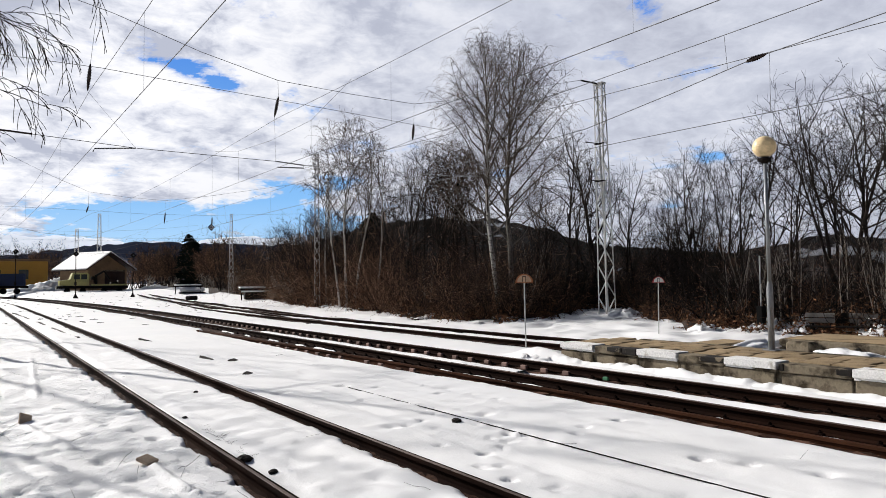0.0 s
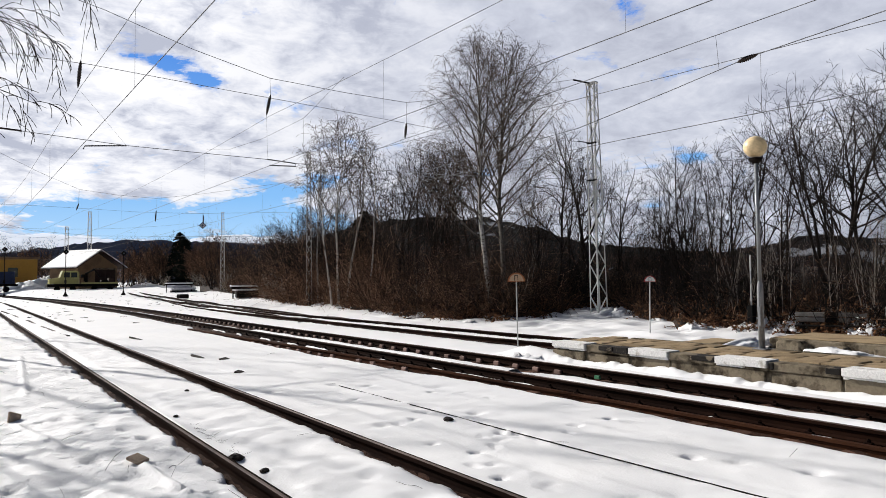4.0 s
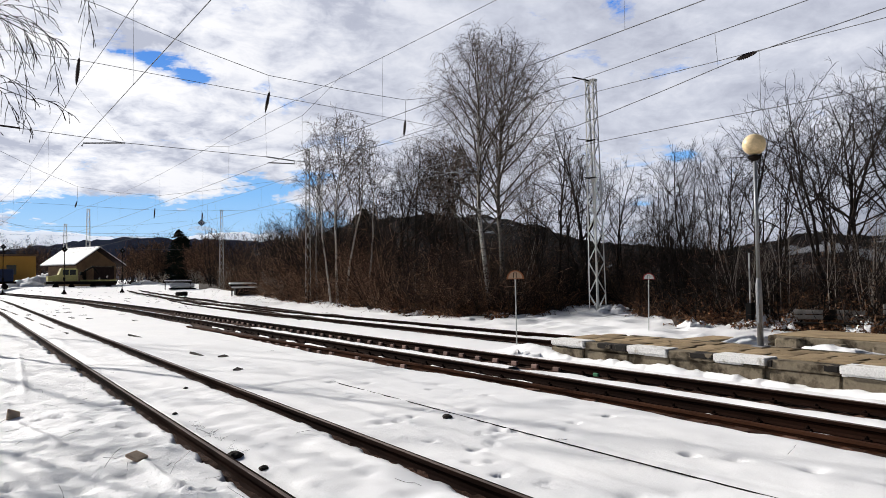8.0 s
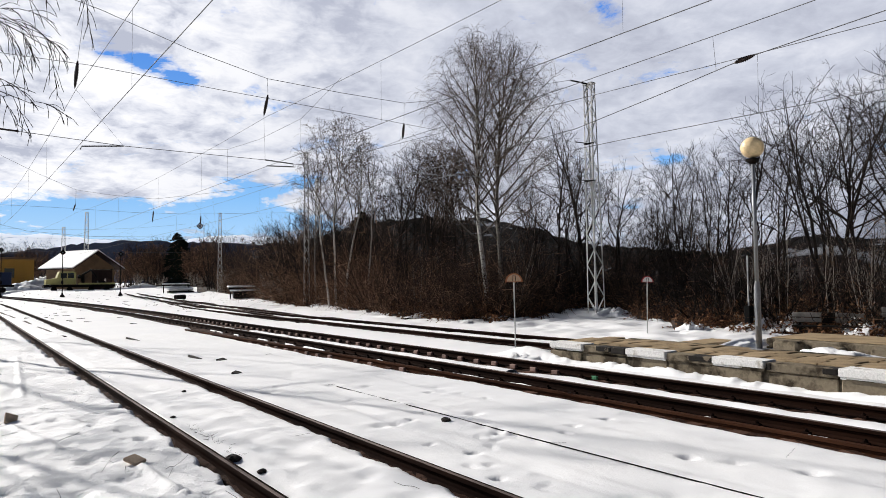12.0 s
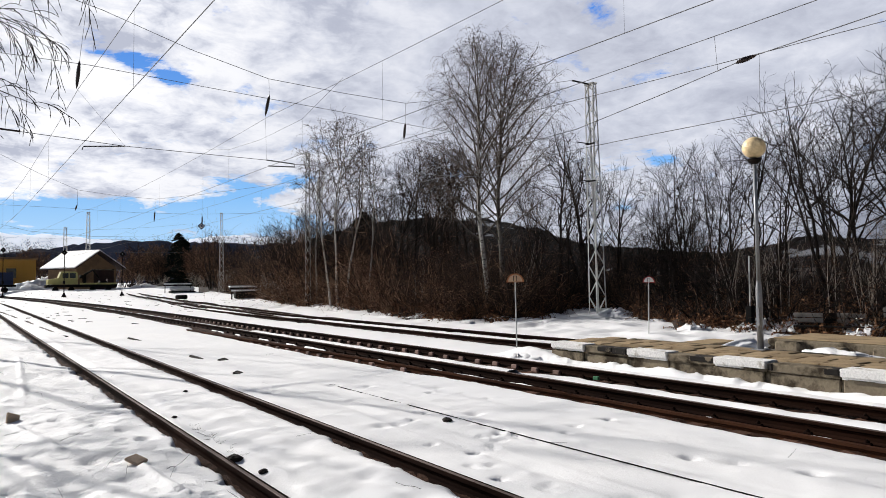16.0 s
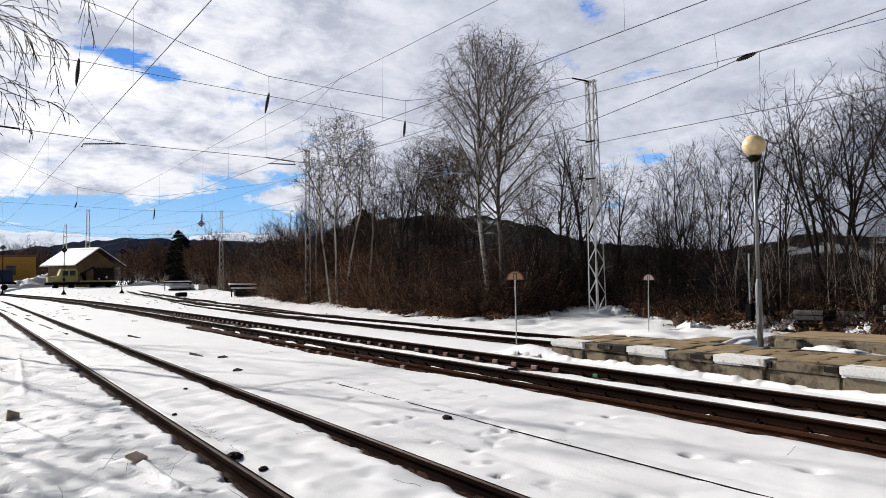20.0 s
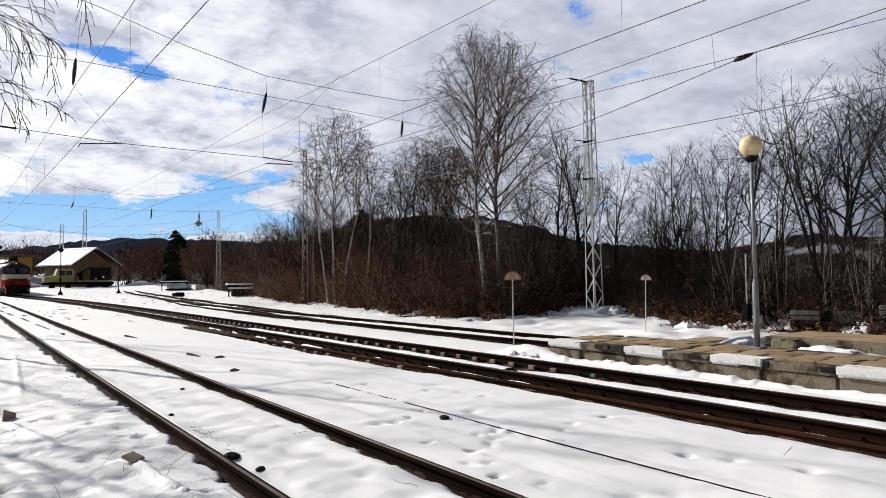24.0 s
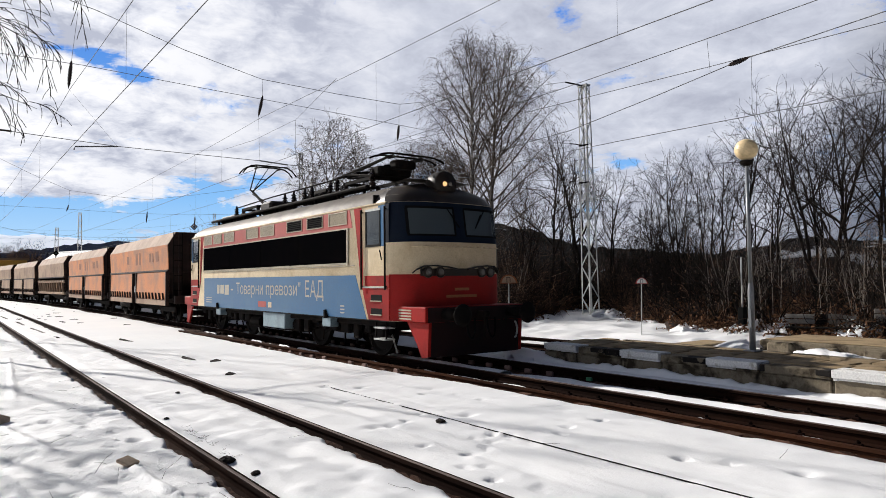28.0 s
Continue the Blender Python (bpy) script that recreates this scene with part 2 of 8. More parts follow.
TAN_PANE = surface("painted_over_pane", (0.30, 0.25, 0.17), (0.22, 0.18, 0.13), 0.3, 0, 30, 2.0, 0.5, 0.03, 0.001)
PALE_BLUE = surface("paint_pale_blue", (0.27, 0.36, 0.40), (0.15, 0.20, 0.22), 0.5, 0, 30, 2.0, 0.6)
PALE_GREY = surface("paint_pale_grey", (0.52, 0.53, 0.51), (0.3, 0.29, 0.27), 0.5, 0, 30, 3.0, 0.5)
LETTER = surface("lettering_cream", (0.48, 0.43, 0.33), (0.36, 0.37, 0.36), 0.5, 0, 40, 4.0, 0.4, 0.02, 0.001)
GLASS = glass_material("window_glass", (0.018, 0.026, 0.028))
SCREEN = glass_material("windscreen_glass", (0.05, 0.06, 0.062), 0.12)
RUBBER = surface("rubber_black", (0.008, 0.008, 0.008), None, 0.8, spec=0.06)
TYRE_STEEL = surface("wheel_steel", (0.010, 0.0085, 0.0075), (0.026, 0.021, 0.018), 0.75, 0.0, 30, 4, 0.4, spec=0.08)
HEADLAMP = glow_material("headlamp_glow", (1.0, 0.58, 0.25), 0.75)
LENS = glass_material("lamp_lens", (0.11, 0.10, 0.085), 0.12)
WAGON_RUST = surface("wagon_faded_orange", (0.56, 0.215, 0.085), (0.30, 0.165, 0.105), 0.72, 0, 25, 1.1, 0.9, 0.2, 0.003, edge=(0.42, 0.66))
WAGON_MARK = surface("wagon_dull_mark", (0.24, 0.11, 0.065), (0.34, 0.17, 0.10), 0.75, 0, 25, 2.0, 0.5, 0.1, 0.001)
SNOW_FAR = surface("mountain_snow_glow", (0.85, 0.87, 0.92), (0.5, 0.53, 0.62), 0.9, 0, 0.05, 0.004, 0.4, 0.1, 1.0)
WAGON_DUST = surface("wagon_pale_dust", (0.40, 0.28, 0.20), (0.25, 0.165, 0.115), 0.8, 0, 25, 1.0, 0.7, 0.2, 0.003)
WAGON_BROWN = surface("wagon_dark_brown", (0.022, 0.012, 0.010), (0.05, 0.026, 0.018), 0.75, 0, 25, 1.5, 0.6, 0.2, 0.003)
WAGON_TAN = surface("wagon_weathered_tan", (0.40, 0.27, 0.18), (0.24, 0.16, 0.11), 0.75, 0, 25, 0.9, 0.9, 0.2, 0.003)
PLASTER = surface("shed_wall_brown", (0.23, 0.145, 0.08), (0.12, 0.075, 0.045), 0.85, 0, 12, 0.6, 0.7, 0.3, 0.01)
SHED_DOOR = surface("shed_door_dark", (0.035, 0.018, 0.014), (0.055, 0.03, 0.022), 0.8, 0, 12, 1.5, 0.6)
YELLOW = surface("paint_rail_yellow", (0.44, 0.40, 0.15), (0.30, 0.27, 0.11), 0.5, 0, 20, 1.5, 0.5)
OCHRE = surface("wall_ochre", (0.50, 0.27, 0.055), (0.40, 0.21, 0.05), 0.85, 0, 10, 0.5, 0.5)
WAGON_NAVY = surface("wagon_navy", (0.018, 0.032, 0.085), (0.03, 0.04, 0.07), 0.55, 0, 12, 1.0, 0.5)
# cream toned down to tan for the board's shaded side
SIGN_FACE = surface("sign_cream_shaded", (0.55, 0.38, 0.25), (0.42, 0.27, 0.17), 0.6, 0, 30, 5, 0.4)
SIGN_WHITE = surface("sign_white", (0.70, 0.70, 0.68), (0.5, 0.48, 0.45), 0.6, 0, 30, 5, 0.4)
SIGN_RIM = surface("sign_rim_orange", (0.40, 0.14, 0.055), (0.26, 0.10, 0.05), 0.6, 0, 30, 5, 0.4)
SIGN_RED = surface("sign_rim_red", (0.38, 0.045, 0.04), (0.22, 0.04, 0.035), 0.6, 0, 30, 5, 0.4)
SIGN_BLUE = surface("sign_navy_blue", (0.012, 0.03, 0.09), None, 0.5)
STONE = surface("dark_stone", (0.020, 0.015, 0.012), (0.06, 0.045, 0.036), 0.9, 0, 20, 6, 0.7, 0.6, 0.01)
BRICK = surface("stray_block", (0.52, 0.40, 0.29), (0.30, 0.22, 0.16), 0.9, 0, 20, 8, 0.7, 0.6, 0.006)
GREEN = surface("paint_green", (0.06, 0.22, 0.11), None, 0.6)
PLANK = surface("bench_plank", (0.27, 0.25, 0.225), (0.10, 0.088, 0.075), 0.85, 0, 20, 3, 0.6)


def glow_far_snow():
    """Emission stands in for sunlight on the far crest, which the sun backlights."""
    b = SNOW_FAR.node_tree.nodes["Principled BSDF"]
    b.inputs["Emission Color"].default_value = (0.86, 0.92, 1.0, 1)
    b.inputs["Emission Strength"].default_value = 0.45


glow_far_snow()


# ---- geometry ----
class Geo:
    """Vertices and faces of one mesh, gathered piece by piece."""

    def __init__(self):
        self.v, self.f = [], []

    def add(self, verts, faces):
        k = len(self.v)
        self.v += [tuple(p) for p in verts]
        self.f += [tuple(i + k for i in q) for q in faces]
        return self

    def box(self, x0, x1, y0, y1, z0, z1, c=0.0, m=None):
        """A box, its edges cut by c."""
        if c <= 0:
            pts = [(x, y, z) for x in (x0, x1) for y in (y0, y1) for z in (z0, z1)]
            fs = [(0, 1, 3, 2), (4, 6, 7, 5), (0, 4, 5, 1), (2, 3, 7, 6), (0, 2, 6, 4), (1, 5, 7, 3)]
        else:
            c = min(c, (x1 - x0) * 0.45, (y1 - y0) * 0.45, (z1 - z0) * 0.45)
            rings = []
            for z, d in ((z0, c), (z0 + c, 0), (z1 - c, 0), (z1, c)):
                a, b, e, g = x0 + d, x1 - d, y0 + d, y1 - d
                k = c if d == 0 else c * 0.5
                rings.append([(a + k, e, z), (b - k, e, z), (b, e + k, z), (b, g - k, z), (b - k, g, z), (a + k, g, z), (a, g - k, z), (a, e + k, z)])
            pts = [p for r in rings for p in r]
            fs = [tuple(range(7, -1, -1)), tuple(range(24, 32))]
            fs += [(8 * r + i, 8 * r + (i + 1) % 8, 8 * r + 8 + (i + 1) % 8, 8 * r + 8 + i) for r in range(3) for i in range(8)]
        if m is not None:
            pts = [m @ Vector(p) for p in pts]
        return self.add(pts, fs)

    def tube(self, a, b, r0, r1=None, n=8, caps=True):
        a, b = Vector(a), Vector(b)
        r1 = r0 if r1 is None else r1
        w = (b - a).normalized()
        u = w.orthogonal().normalized()
        v = w.cross(u)
        pts = []
        for p, r in ((a, r0), (b, r1)):
            pts += [p + (u * math.cos(2 * math.pi * i / n) + v * math.sin(2 * math.pi * i / n)) * r for i in range(n)]
        fs = [(i, (i + 1) % n, n + (i + 1) % n, n + i) for i in range(n)]
        if caps:
            fs += [tuple(range(n - 1, -1, -1)), tuple(range(n, 2 * n))]
        return self.add(pts, fs)

    def bar(self, a, b, w, h):
        """A flat bar from a to b, w wide and h thick."""
        a, b = Vector(a), Vector(b)
        d = (b - a).normalized()
        u = d.cross(Vector((0, 0, 1)))
        u = u.normalized() if u.length > 0.05 else Vector((1, 0, 0))
        v = d.cross(u).normalized()
        pts = [p + u * (w / 2) * i + v * (h / 2) * j for p in (a, b) for i, j in ((-1, -1), (1, -1), (1, 1), (-1, 1))]
        return self.add(pts, [(3, 2, 1, 0), (4, 5, 6, 7)] + [(i, (i + 1) % 4, 4 + (i + 1) % 4, 4 + i) for i in range(4)])

    def angle(self, a, b, s, u, v, t=0.012):
        """An L-section strut of side s, its flanges along u and v."""
        a, b, u, v = Vector(a), Vector(b), Vector(u), Vector(v)
        sec = [(0, 0), (s, 0), (s, t), (t, t), (t, s), (0, s)]
        pts = [p + u * i + v * j for p in (a, b) for i, j in sec]
        return self.add(pts, [(5, 4, 3, 2, 1, 0), (6, 7, 8, 9, 10, 11)] + [(i, (i + 1) % 6, 6 + (i + 1) % 6, 6 + i) for i in range(6)])

    def lathe(self, prof, n=16, m=None):
        """A turned shape about z from (radius, height) pairs."""
        pts = [(r * math.cos(2 * math.pi * i / n), r * math.sin(2 * math.pi * i / n), z) for r, z in prof for i in range(n)]
        fs = [(k * n + i, k * n + (i + 1) % n, (k + 1) * n + (i + 1) % n, (k + 1) * n + i) for k in range(len(prof) - 1) for i in range(n)]
        fs += [tuple(range(n - 1, -1, -1)), tuple(range((len(prof) - 1) * n, len(prof) * n))]
        if m is not None:
            pts = [m @ Vector(p) for p in pts]
        return self.add(pts, fs)

    def sweep(self, sec, path, closed=True):
        """A section of (across, up) pairs carried along a path of points on plan."""
        n, pts, fs = len(sec), [], []
        for i, p in enumerate(path):
            a, b = Vector(path[max(i - 1, 0)]), Vector(path[min(i + 1, len(path) - 1)])
            d = (b - a).normalized()
            u = Vector((d.y, -d.x, 0)).normalized()
            pts += [Vector(p) + u * s + Vector((0, 0, h)) for s, h in sec]
        for k in range(len(path) - 1):
            fs += [(k * n + i, k * n + (i + 1) % n, (k + 1) * n + (i + 1) % n, (k + 1) * n + i) for i in range(n if closed else n - 1)]
        if closed:
            fs += [tuple(range(n - 1, -1, -1)), tuple(range((len(path) - 1) * n, len(path) * n))]
        return self.add(pts, fs)

    def hose(self, pts, r, n=5):
        """One unbroken round strand through the points."""
        pts = [Vector(p) for p in pts]
        base = len(self.v)
        for i, p in enumerate(pts):
            w = (pts[min(i + 1, len(pts) - 1)] - pts[max(i - 1, 0)]).normalized()
            u = w.cross(Vector((0.3, 0.1, 1)) if abs(w.z) < 0.9 else Vector((1, 0, 0))).normalized()
            v = w.cross(u)
            self.v += [tuple(p + (u * math.cos(6.2832 * k / n) + v * math.sin(6.2832 * k / n)) * r) for k in range(n)]
        for i in range(len(pts) - 1):
            self.f += [(base + i * n + k, base + i * n + (k + 1) % n, base + (i + 1) * n + (k + 1) % n, base + (i + 1) * n + k) for k in range(n)]
        return self

    def sheet(self, fn, us, vs):
        """A grid of points fn(u, v)."""
        pts = [fn(u, v) for v in vs for u in us]
        n = len(us)
        return self.add(pts, [(j * n + i, j * n + i + 1, (j + 1) * n + i + 1, (j + 1) * n + i) for j in range(len(vs) - 1) for i in range(n - 1)])

    def mesh(self, name, material, smooth=False, fix=True):
        me = bpy.data.meshes.new(name)
        me.from_pydata([tuple(p) for p in self.v], [], self.f)
        if fix:
            b = bmesh.new()
            b.from_mesh(me)
            bmesh.ops.recalc_face_normals(b, faces=b.faces)
            b.to_mesh(me)
            b.free()
        me.materials.append(material)
        me.polygons.foreach_set("use_smooth", [smooth] * len(me.polygons))
        me.update()
        return me


def part(name, geo, material, parent, label="", smooth=False, m=None, fix=True):
    """One mesh object under a thing or a part; geo is a Geo or a mesh that is shared."""
    ob = new(name, geo.mesh(name, material, smooth, fix) if isinstance(geo, Geo) else geo)
    ob.parent = parent
    if m is not None:
        ob.matrix_local = m
    return tagged(ob, label)


def thing(name, label, category, m=None, group="", kind=""):
    ob = new(name)
    ob.empty_display_size = 0.2
    if m is not None:
        ob.matrix_world = m
    return tagged(ob, label, category, group, kind)


def array_mesh(name, v, q, material, smooth=True):
    """A mesh of quads from arrays."""
    me = bpy.data.meshes.new(name)
    v, q = np.asarray(v, np.float32), np.asarray(q, np.int32)
    me.vertices.add(len(v))
    me.vertices.foreach_set("co", v.ravel())
    me.loops.add(q.size)
    me.loops.foreach_set("vertex_index", q.ravel())
    me.polygons.add(len(q))
    me.polygons.foreach_set("loop_start", np.arange(0, q.size, 4, dtype=np.int32))
    me.polygons.foreach_set("use_smooth", np.full(len(q), smooth))
    me.update(calc_edges=True)
    me.materials.append(material)
    return me


LATTICE = {}


def value_noise(x, y, scale, seed):
    """Smooth noise from -1 to 1 on a lattice of the given spacing."""
    if seed not in LATTICE:
        LATTICE[seed] = np.random.RandomState(seed).rand(256, 256) * 2 - 1
    g = LATTICE[seed]
    x, y = np.asarray(x, float) / scale, np.asarray(y, float) / scale
    i, j = np.floor(x).astype(int), np.floor(y).astype(int)
    u, w = x - i, y - j
    u, w = u * u * (3 - 2 * u), w * w * (3 - 2 * w)
    at = lambda a, b: g[a % 256, b % 256]
    return (at(i, j) * (1 - u) + at(i + 1, j) * u) * (1 - w) + (at(i, j + 1) * (1 - u) + at(i + 1, j + 1) * u) * w


# ---- plan ----
# +Y runs along the tracks towards the far yard, +X across them; the rail heads lie at z = 0.
MAIN, SIDING, BEND, RADIUS = 9.15, 2.97, 40.0, 660.0


def along(x0, s):
    """A point of a track at x0, s metres up the line, and its heading: straight, then bending left."""
    if s <= BEND:
        return Vector((x0, s, 0)), 0.0
    r = RADIUS + x0
    a = (s - BEND) / RADIUS
    return Vector((x0 - r * (1 - math.cos(a)), BEND + r * math.sin(a), 0)), a


def main_line(off, s):
    p, a = along(MAIN, s)
    return p + Vector((off * math.cos(a), off * math.sin(a), 0))


def third_x(y):
    """The loop track behind the platform runs slightly askew."""
    return 13.55 + max(0.0, (16.0 - y)) * 0.045 + max(0.0, y - 36.0) ** 2 * 0.0035


def step(a, b, x):
    t = np.clip((np.asarray(x, float) - a) / (b - a), 0, 1)
    return t * t * (3 - 2 * t)


def bend_x(y):
    return np.where(y > BEND, np.minimum((np.maximum(y - BEND, 0)) ** 2 / (2 * RADIUS), 400.0), 0.0)


def ground_height(x, y):
    x, y = np.asarray(x, float), np.asarray(y, float)
    near = 1 - step(45, 90, np.hypot(x, y))
    z = -0.085 + near * ((0.012 + 0.02 * step(2.6, 1.4, x)) * value_noise(x, y, 1.3, 1) + 0.006 * value_noise(x, y, 0.45, 2) + 0.006 * value_noise(x, y, 0.2, 3))
    z += 0.035 * value_noise(x, y, 4.5, 4)
    # trodden, lumpy snow on this side of the siding
    rough = step(2.3, 1.6, x) * near
    z += rough * (0.05 * value_noise(x, y, 1.1, 5) + 0.022 * value_noise(x, y, 0.42, 6) + 0.008 * value_noise(x, y, 0.2, 16) + 0.004 * value_noise(x, y, 0.1, 17))
    # low ridges of snow over buried bars
    for ax, ay, bx, by, h in ((0.65, 10.30, 0.95, 8.25, 0.035), (1.54, 7.15, 1.63, 6.0, 0.05), (1.36, 20.1, 0.94, 12.7, 0.03)):
        t = np.clip(((x - ax) * (bx - ax) + (y - ay) * (by - ay)) / ((bx - ax) ** 2 + (by - ay) ** 2), 0, 1)
        z += h * np.exp(-((x - ax - t * (bx - ax)) ** 2 + (y - ay - t * (by - ay)) ** 2) / 0.05 ** 2)
    # wheel and sledge ruts along the siding
    for c, h, w in ((SIDING + 0.18, -0.022, 0.07), (SIDING + 0.48, 0.02, 0.08), (SIDING - 0.3, -0.02, 0.09), (4.62, -0.016, 0.06), (4.86, 0.014, 0.07), (5.75, -0.012, 0.06)):
        z += 0.7 * step(15, 8, y) * h * np.exp(-((x - c - 0.05 * value_noise(y, x * 0 + c, 2.3, 57)) / w) ** 2)
    # snow drawn down on the near side of the siding rails, and lying close against their far side
    for c in (SIDING - 0.753, SIDING + 0.753):
        d = np.abs(x - c)
        dd = d + 0.06 * value_noise(y, x * 0 + c, 0.33, 14) + 0.04 * value_noise(y, x * 0 + c, 0.13, 15)
        rim = np.where(x < c, step(0.12, 0.19, dd), step(0.045, 0.075, d))
        z = np.where(d < 0.4, z * rim + (1 - rim) * -0.24, z)
    inner = step(0.6, 0.4, np.abs(x - SIDING))
    z = z * (1 - inner) + inner * (-0.055 + 0.5 * (z + 0.085))
    z += near * inner * (0.012 * value_noise(x, y, 0.34, 21) + 0.009 * value_noise(x, y, 0.16, 22))
    # the beds of the main line and the loop lie below the snow
    xm = x + bend_x(y)
    wide = np.where(xm < MAIN, 0.32 - 0.06 * step(14, 19, y) - 0.38 * step(12.0, 9.5, y) - 0.50 * step(26.5, 28.5, y), 0.0) + 0.03 * value_noise(y, x * 0, 0.5, 33)
    z -= 0.24 * step(0.12, -0.12, np.abs(xm - MAIN) - 1.5 - wide)
    tx = 13.55 + np.maximum(0, 16 - y) * 0.045 + np.maximum(0, y - 36.0) ** 2 * 0.0035
    z -= 0.05 * step(1.2, 0.9, np.abs(x - tx)) * step(40, 30, y)
    # snow heaped along the platform's foot and its ramped end
    z += 0.12 * step(0.45, 0.1, np.abs(x - 10.72)) * step(12.5, 10.5, y) * (0.85 + 0.3 * value_noise(x, y, 0.9, 9))
    z += 0.22 * np.exp(-((x - 10.9) ** 2 / 0.7 + (y - 11.7) ** 2 / 0.5))
    z += step(0.75, 0.3, np.abs(x - 10.6)) * step(12.5, 10.5, y) * (0.0 + 0.03 * value_noise(x, y, 0.33, 18) + 0.03 * value_noise(x, y, 0.12, 20))
    z += 0.05 * step(14.6, 16.0, x) * near * value_noise(x, y, 0.42, 19)
    # low bank under the scrub and a rise towards the yard
    z += 0.25 * step(19.0, 27.0, x) * step(160, 120, y)
    z += 0.75 * step(85, 118, y) * step(9.0, 14.0, xm)
    # ploughed bank by the bushes
    z += 0.12 * step(16.0, 18.5, x) * value_noise(x, y, 0.9, 7) * near
    return z


def grid_lines(parts):
    out = []
    for a, b, n in parts:
        out += list(np.linspace(a, b, n, endpoint=False))
    return np.array(out + [parts[-1][1]])


def build_ground():
    xs = grid_lines([(-4500, -300, 8), (-300, -40, 14), (-40, -4, 30), (-4, -0.8, 30), (-0.8, 2.4, 100), (2.4, 7.6, 110), (7.6, 10.2, 18), (10.2, 11.0, 16), (11.0, 18, 56), (18, 34, 60), (34, 90, 40), (90, 400, 16), (400, 4500, 8)])
    ys = grid_lines([(-4500, -60, 10), (-60, 0, 30), (0, 2.5, 14), (2.5, 12, 210), (12, 30, 110), (30, 60, 80), (60, 160, 80), (160, 500, 16), (500, 4500, 8)])
    gx, gy = np.meshgrid(xs, ys)
    gz = ground_height(gx, gy)
    rng = random.Random(5)
    # footprints and clods
    for _ in range(300):
        cx, cy = rng.uniform(-0.6, 2.1) if _ < 250 else rng.uniform(2.4, 7.2), 3 + 14 * rng.random() ** 1.3
        r, d = rng.uniform(0.04, 0.11), rng.uniform(-0.06, 0.02)
        if min(abs(cx - SIDING - 0.753), abs(cx - SIDING + 0.753)) > 0.25:
            gz += d * np.exp(-((gx - cx) ** 2 + (gy - cy) ** 2) / r ** 2)
    # a small animal's tracks
    for cx, cy in ((4.92, 9.24), (5.27, 7.84), (4.88, 7.53), (4.6, 7.43), (5.08, 6.26), (5.12, 6.05), (4.79, 5.8), (4.51, 5.71), (4.28, 5.33), (4.23, 4.92), (4.29, 4.39), (6.34, 6.06), (6.99, 5.98), (5.94, 5.77), (5.31, 6.27), (5.38, 6.1)):
        for k in range(3):
            a, b = cx + rng.uniform(-0.09, 0.09), cy + rng.uniform(-0.09, 0.09)
            gz -= 0.035 * np.exp(-((gx - a) ** 2 + (gy - b) ** 2) / 0.042 ** 2)
    for k in range(9):
        gz -= 0.02 * np.exp(-((gx - 5.35 - 0.09 * (k % 2)) ** 2 / 0.004 + (gy - 6.9 + 0.16 * k) ** 2 / 0.008))
    n = len(xs)
    a = np.arange(len(ys) - 1)[:, None] * n + np.arange(n - 1)[None, :]
    q = np.stack([a, a + 1, a + n + 1, a + n], -1).reshape(-1, 4)
    v = np.stack([gx.ravel(), gy.ravel(), gz.ravel()], -1)
    return tagged(new("ground", array_mesh("ground", v, q, SNOW)), "snow-covered ground of the station yard with footprints", "ground", kind="structure")


build_ground()


def hill(name, label, rows, near, far, depth, material, seed, rough):
    """A ridge whose skyline stands at (azimuth, elevation) rows, in degrees, seen from the yard."""
    az = np.array([r[0] for r in rows], float)
    el = np.array([r[1] for r in rows], float)
    us = np.linspace(az[0], az[-1], 260)
    line = np.interp(us, az, el)
    line = np.convolve(np.pad(line, 5, "edge"), np.ones(11) / 11, "valid")
    vs = np.concatenate([np.linspace(0, 1, 26), [1.25, 1.6]])
    v = []
    for k in vs:
        r = near + (far - near) * min(k, 1.0) + (depth * (k - 1) if k > 1 else 0)
        top = np.tan(np.radians(line)) * far + EYE[2]
        zz = top * (k ** 1.15 if k <= 1 else 1 - (k - 1) * 0.9)
        a = np.radians(us)
        x, y = r * np.sin(a), r * np.cos(a)
        zz = zz + rough * (value_noise(x, y, rough * 6, seed) + 0.5 * value_noise(x, y, rough * 2, seed + 1)) * min(k * 2, 1)
        v.append(np.stack([x, y, zz - (6 if k == 0 else 0)], -1))
    v = np.concatenate(v)
    n = len(us)
    a = np.arange(len(vs) - 1)[:, None] * n + np.arange(n - 1)[None, :]
    q = np.stack([a, a + 1, a + n + 1, a + n], -1).reshape(-1, 4)
    return tagged(new(name, array_mesh(name, v, q, material)), label, "hill", kind="structure")


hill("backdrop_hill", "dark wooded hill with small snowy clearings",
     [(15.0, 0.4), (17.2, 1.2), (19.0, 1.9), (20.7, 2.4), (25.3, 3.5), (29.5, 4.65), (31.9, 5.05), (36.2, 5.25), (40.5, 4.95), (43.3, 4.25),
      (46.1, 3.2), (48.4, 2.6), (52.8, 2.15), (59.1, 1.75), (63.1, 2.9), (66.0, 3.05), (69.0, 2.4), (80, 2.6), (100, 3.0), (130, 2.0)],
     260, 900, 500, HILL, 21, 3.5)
hill("backdrop_slope", "snow-patched slope behind the wood", [(46.5, 0.2), (49.5, 1.0), (51.5, 1.9), (53.5, 1.3), (56, 0.6), (60, 0.8), (63, 2.2), (65.5, 2.5), (68, 1.9), (71, 1.0), (75, 0.2)],
     170, 250, 60, SLOPE, 61, 1.2)
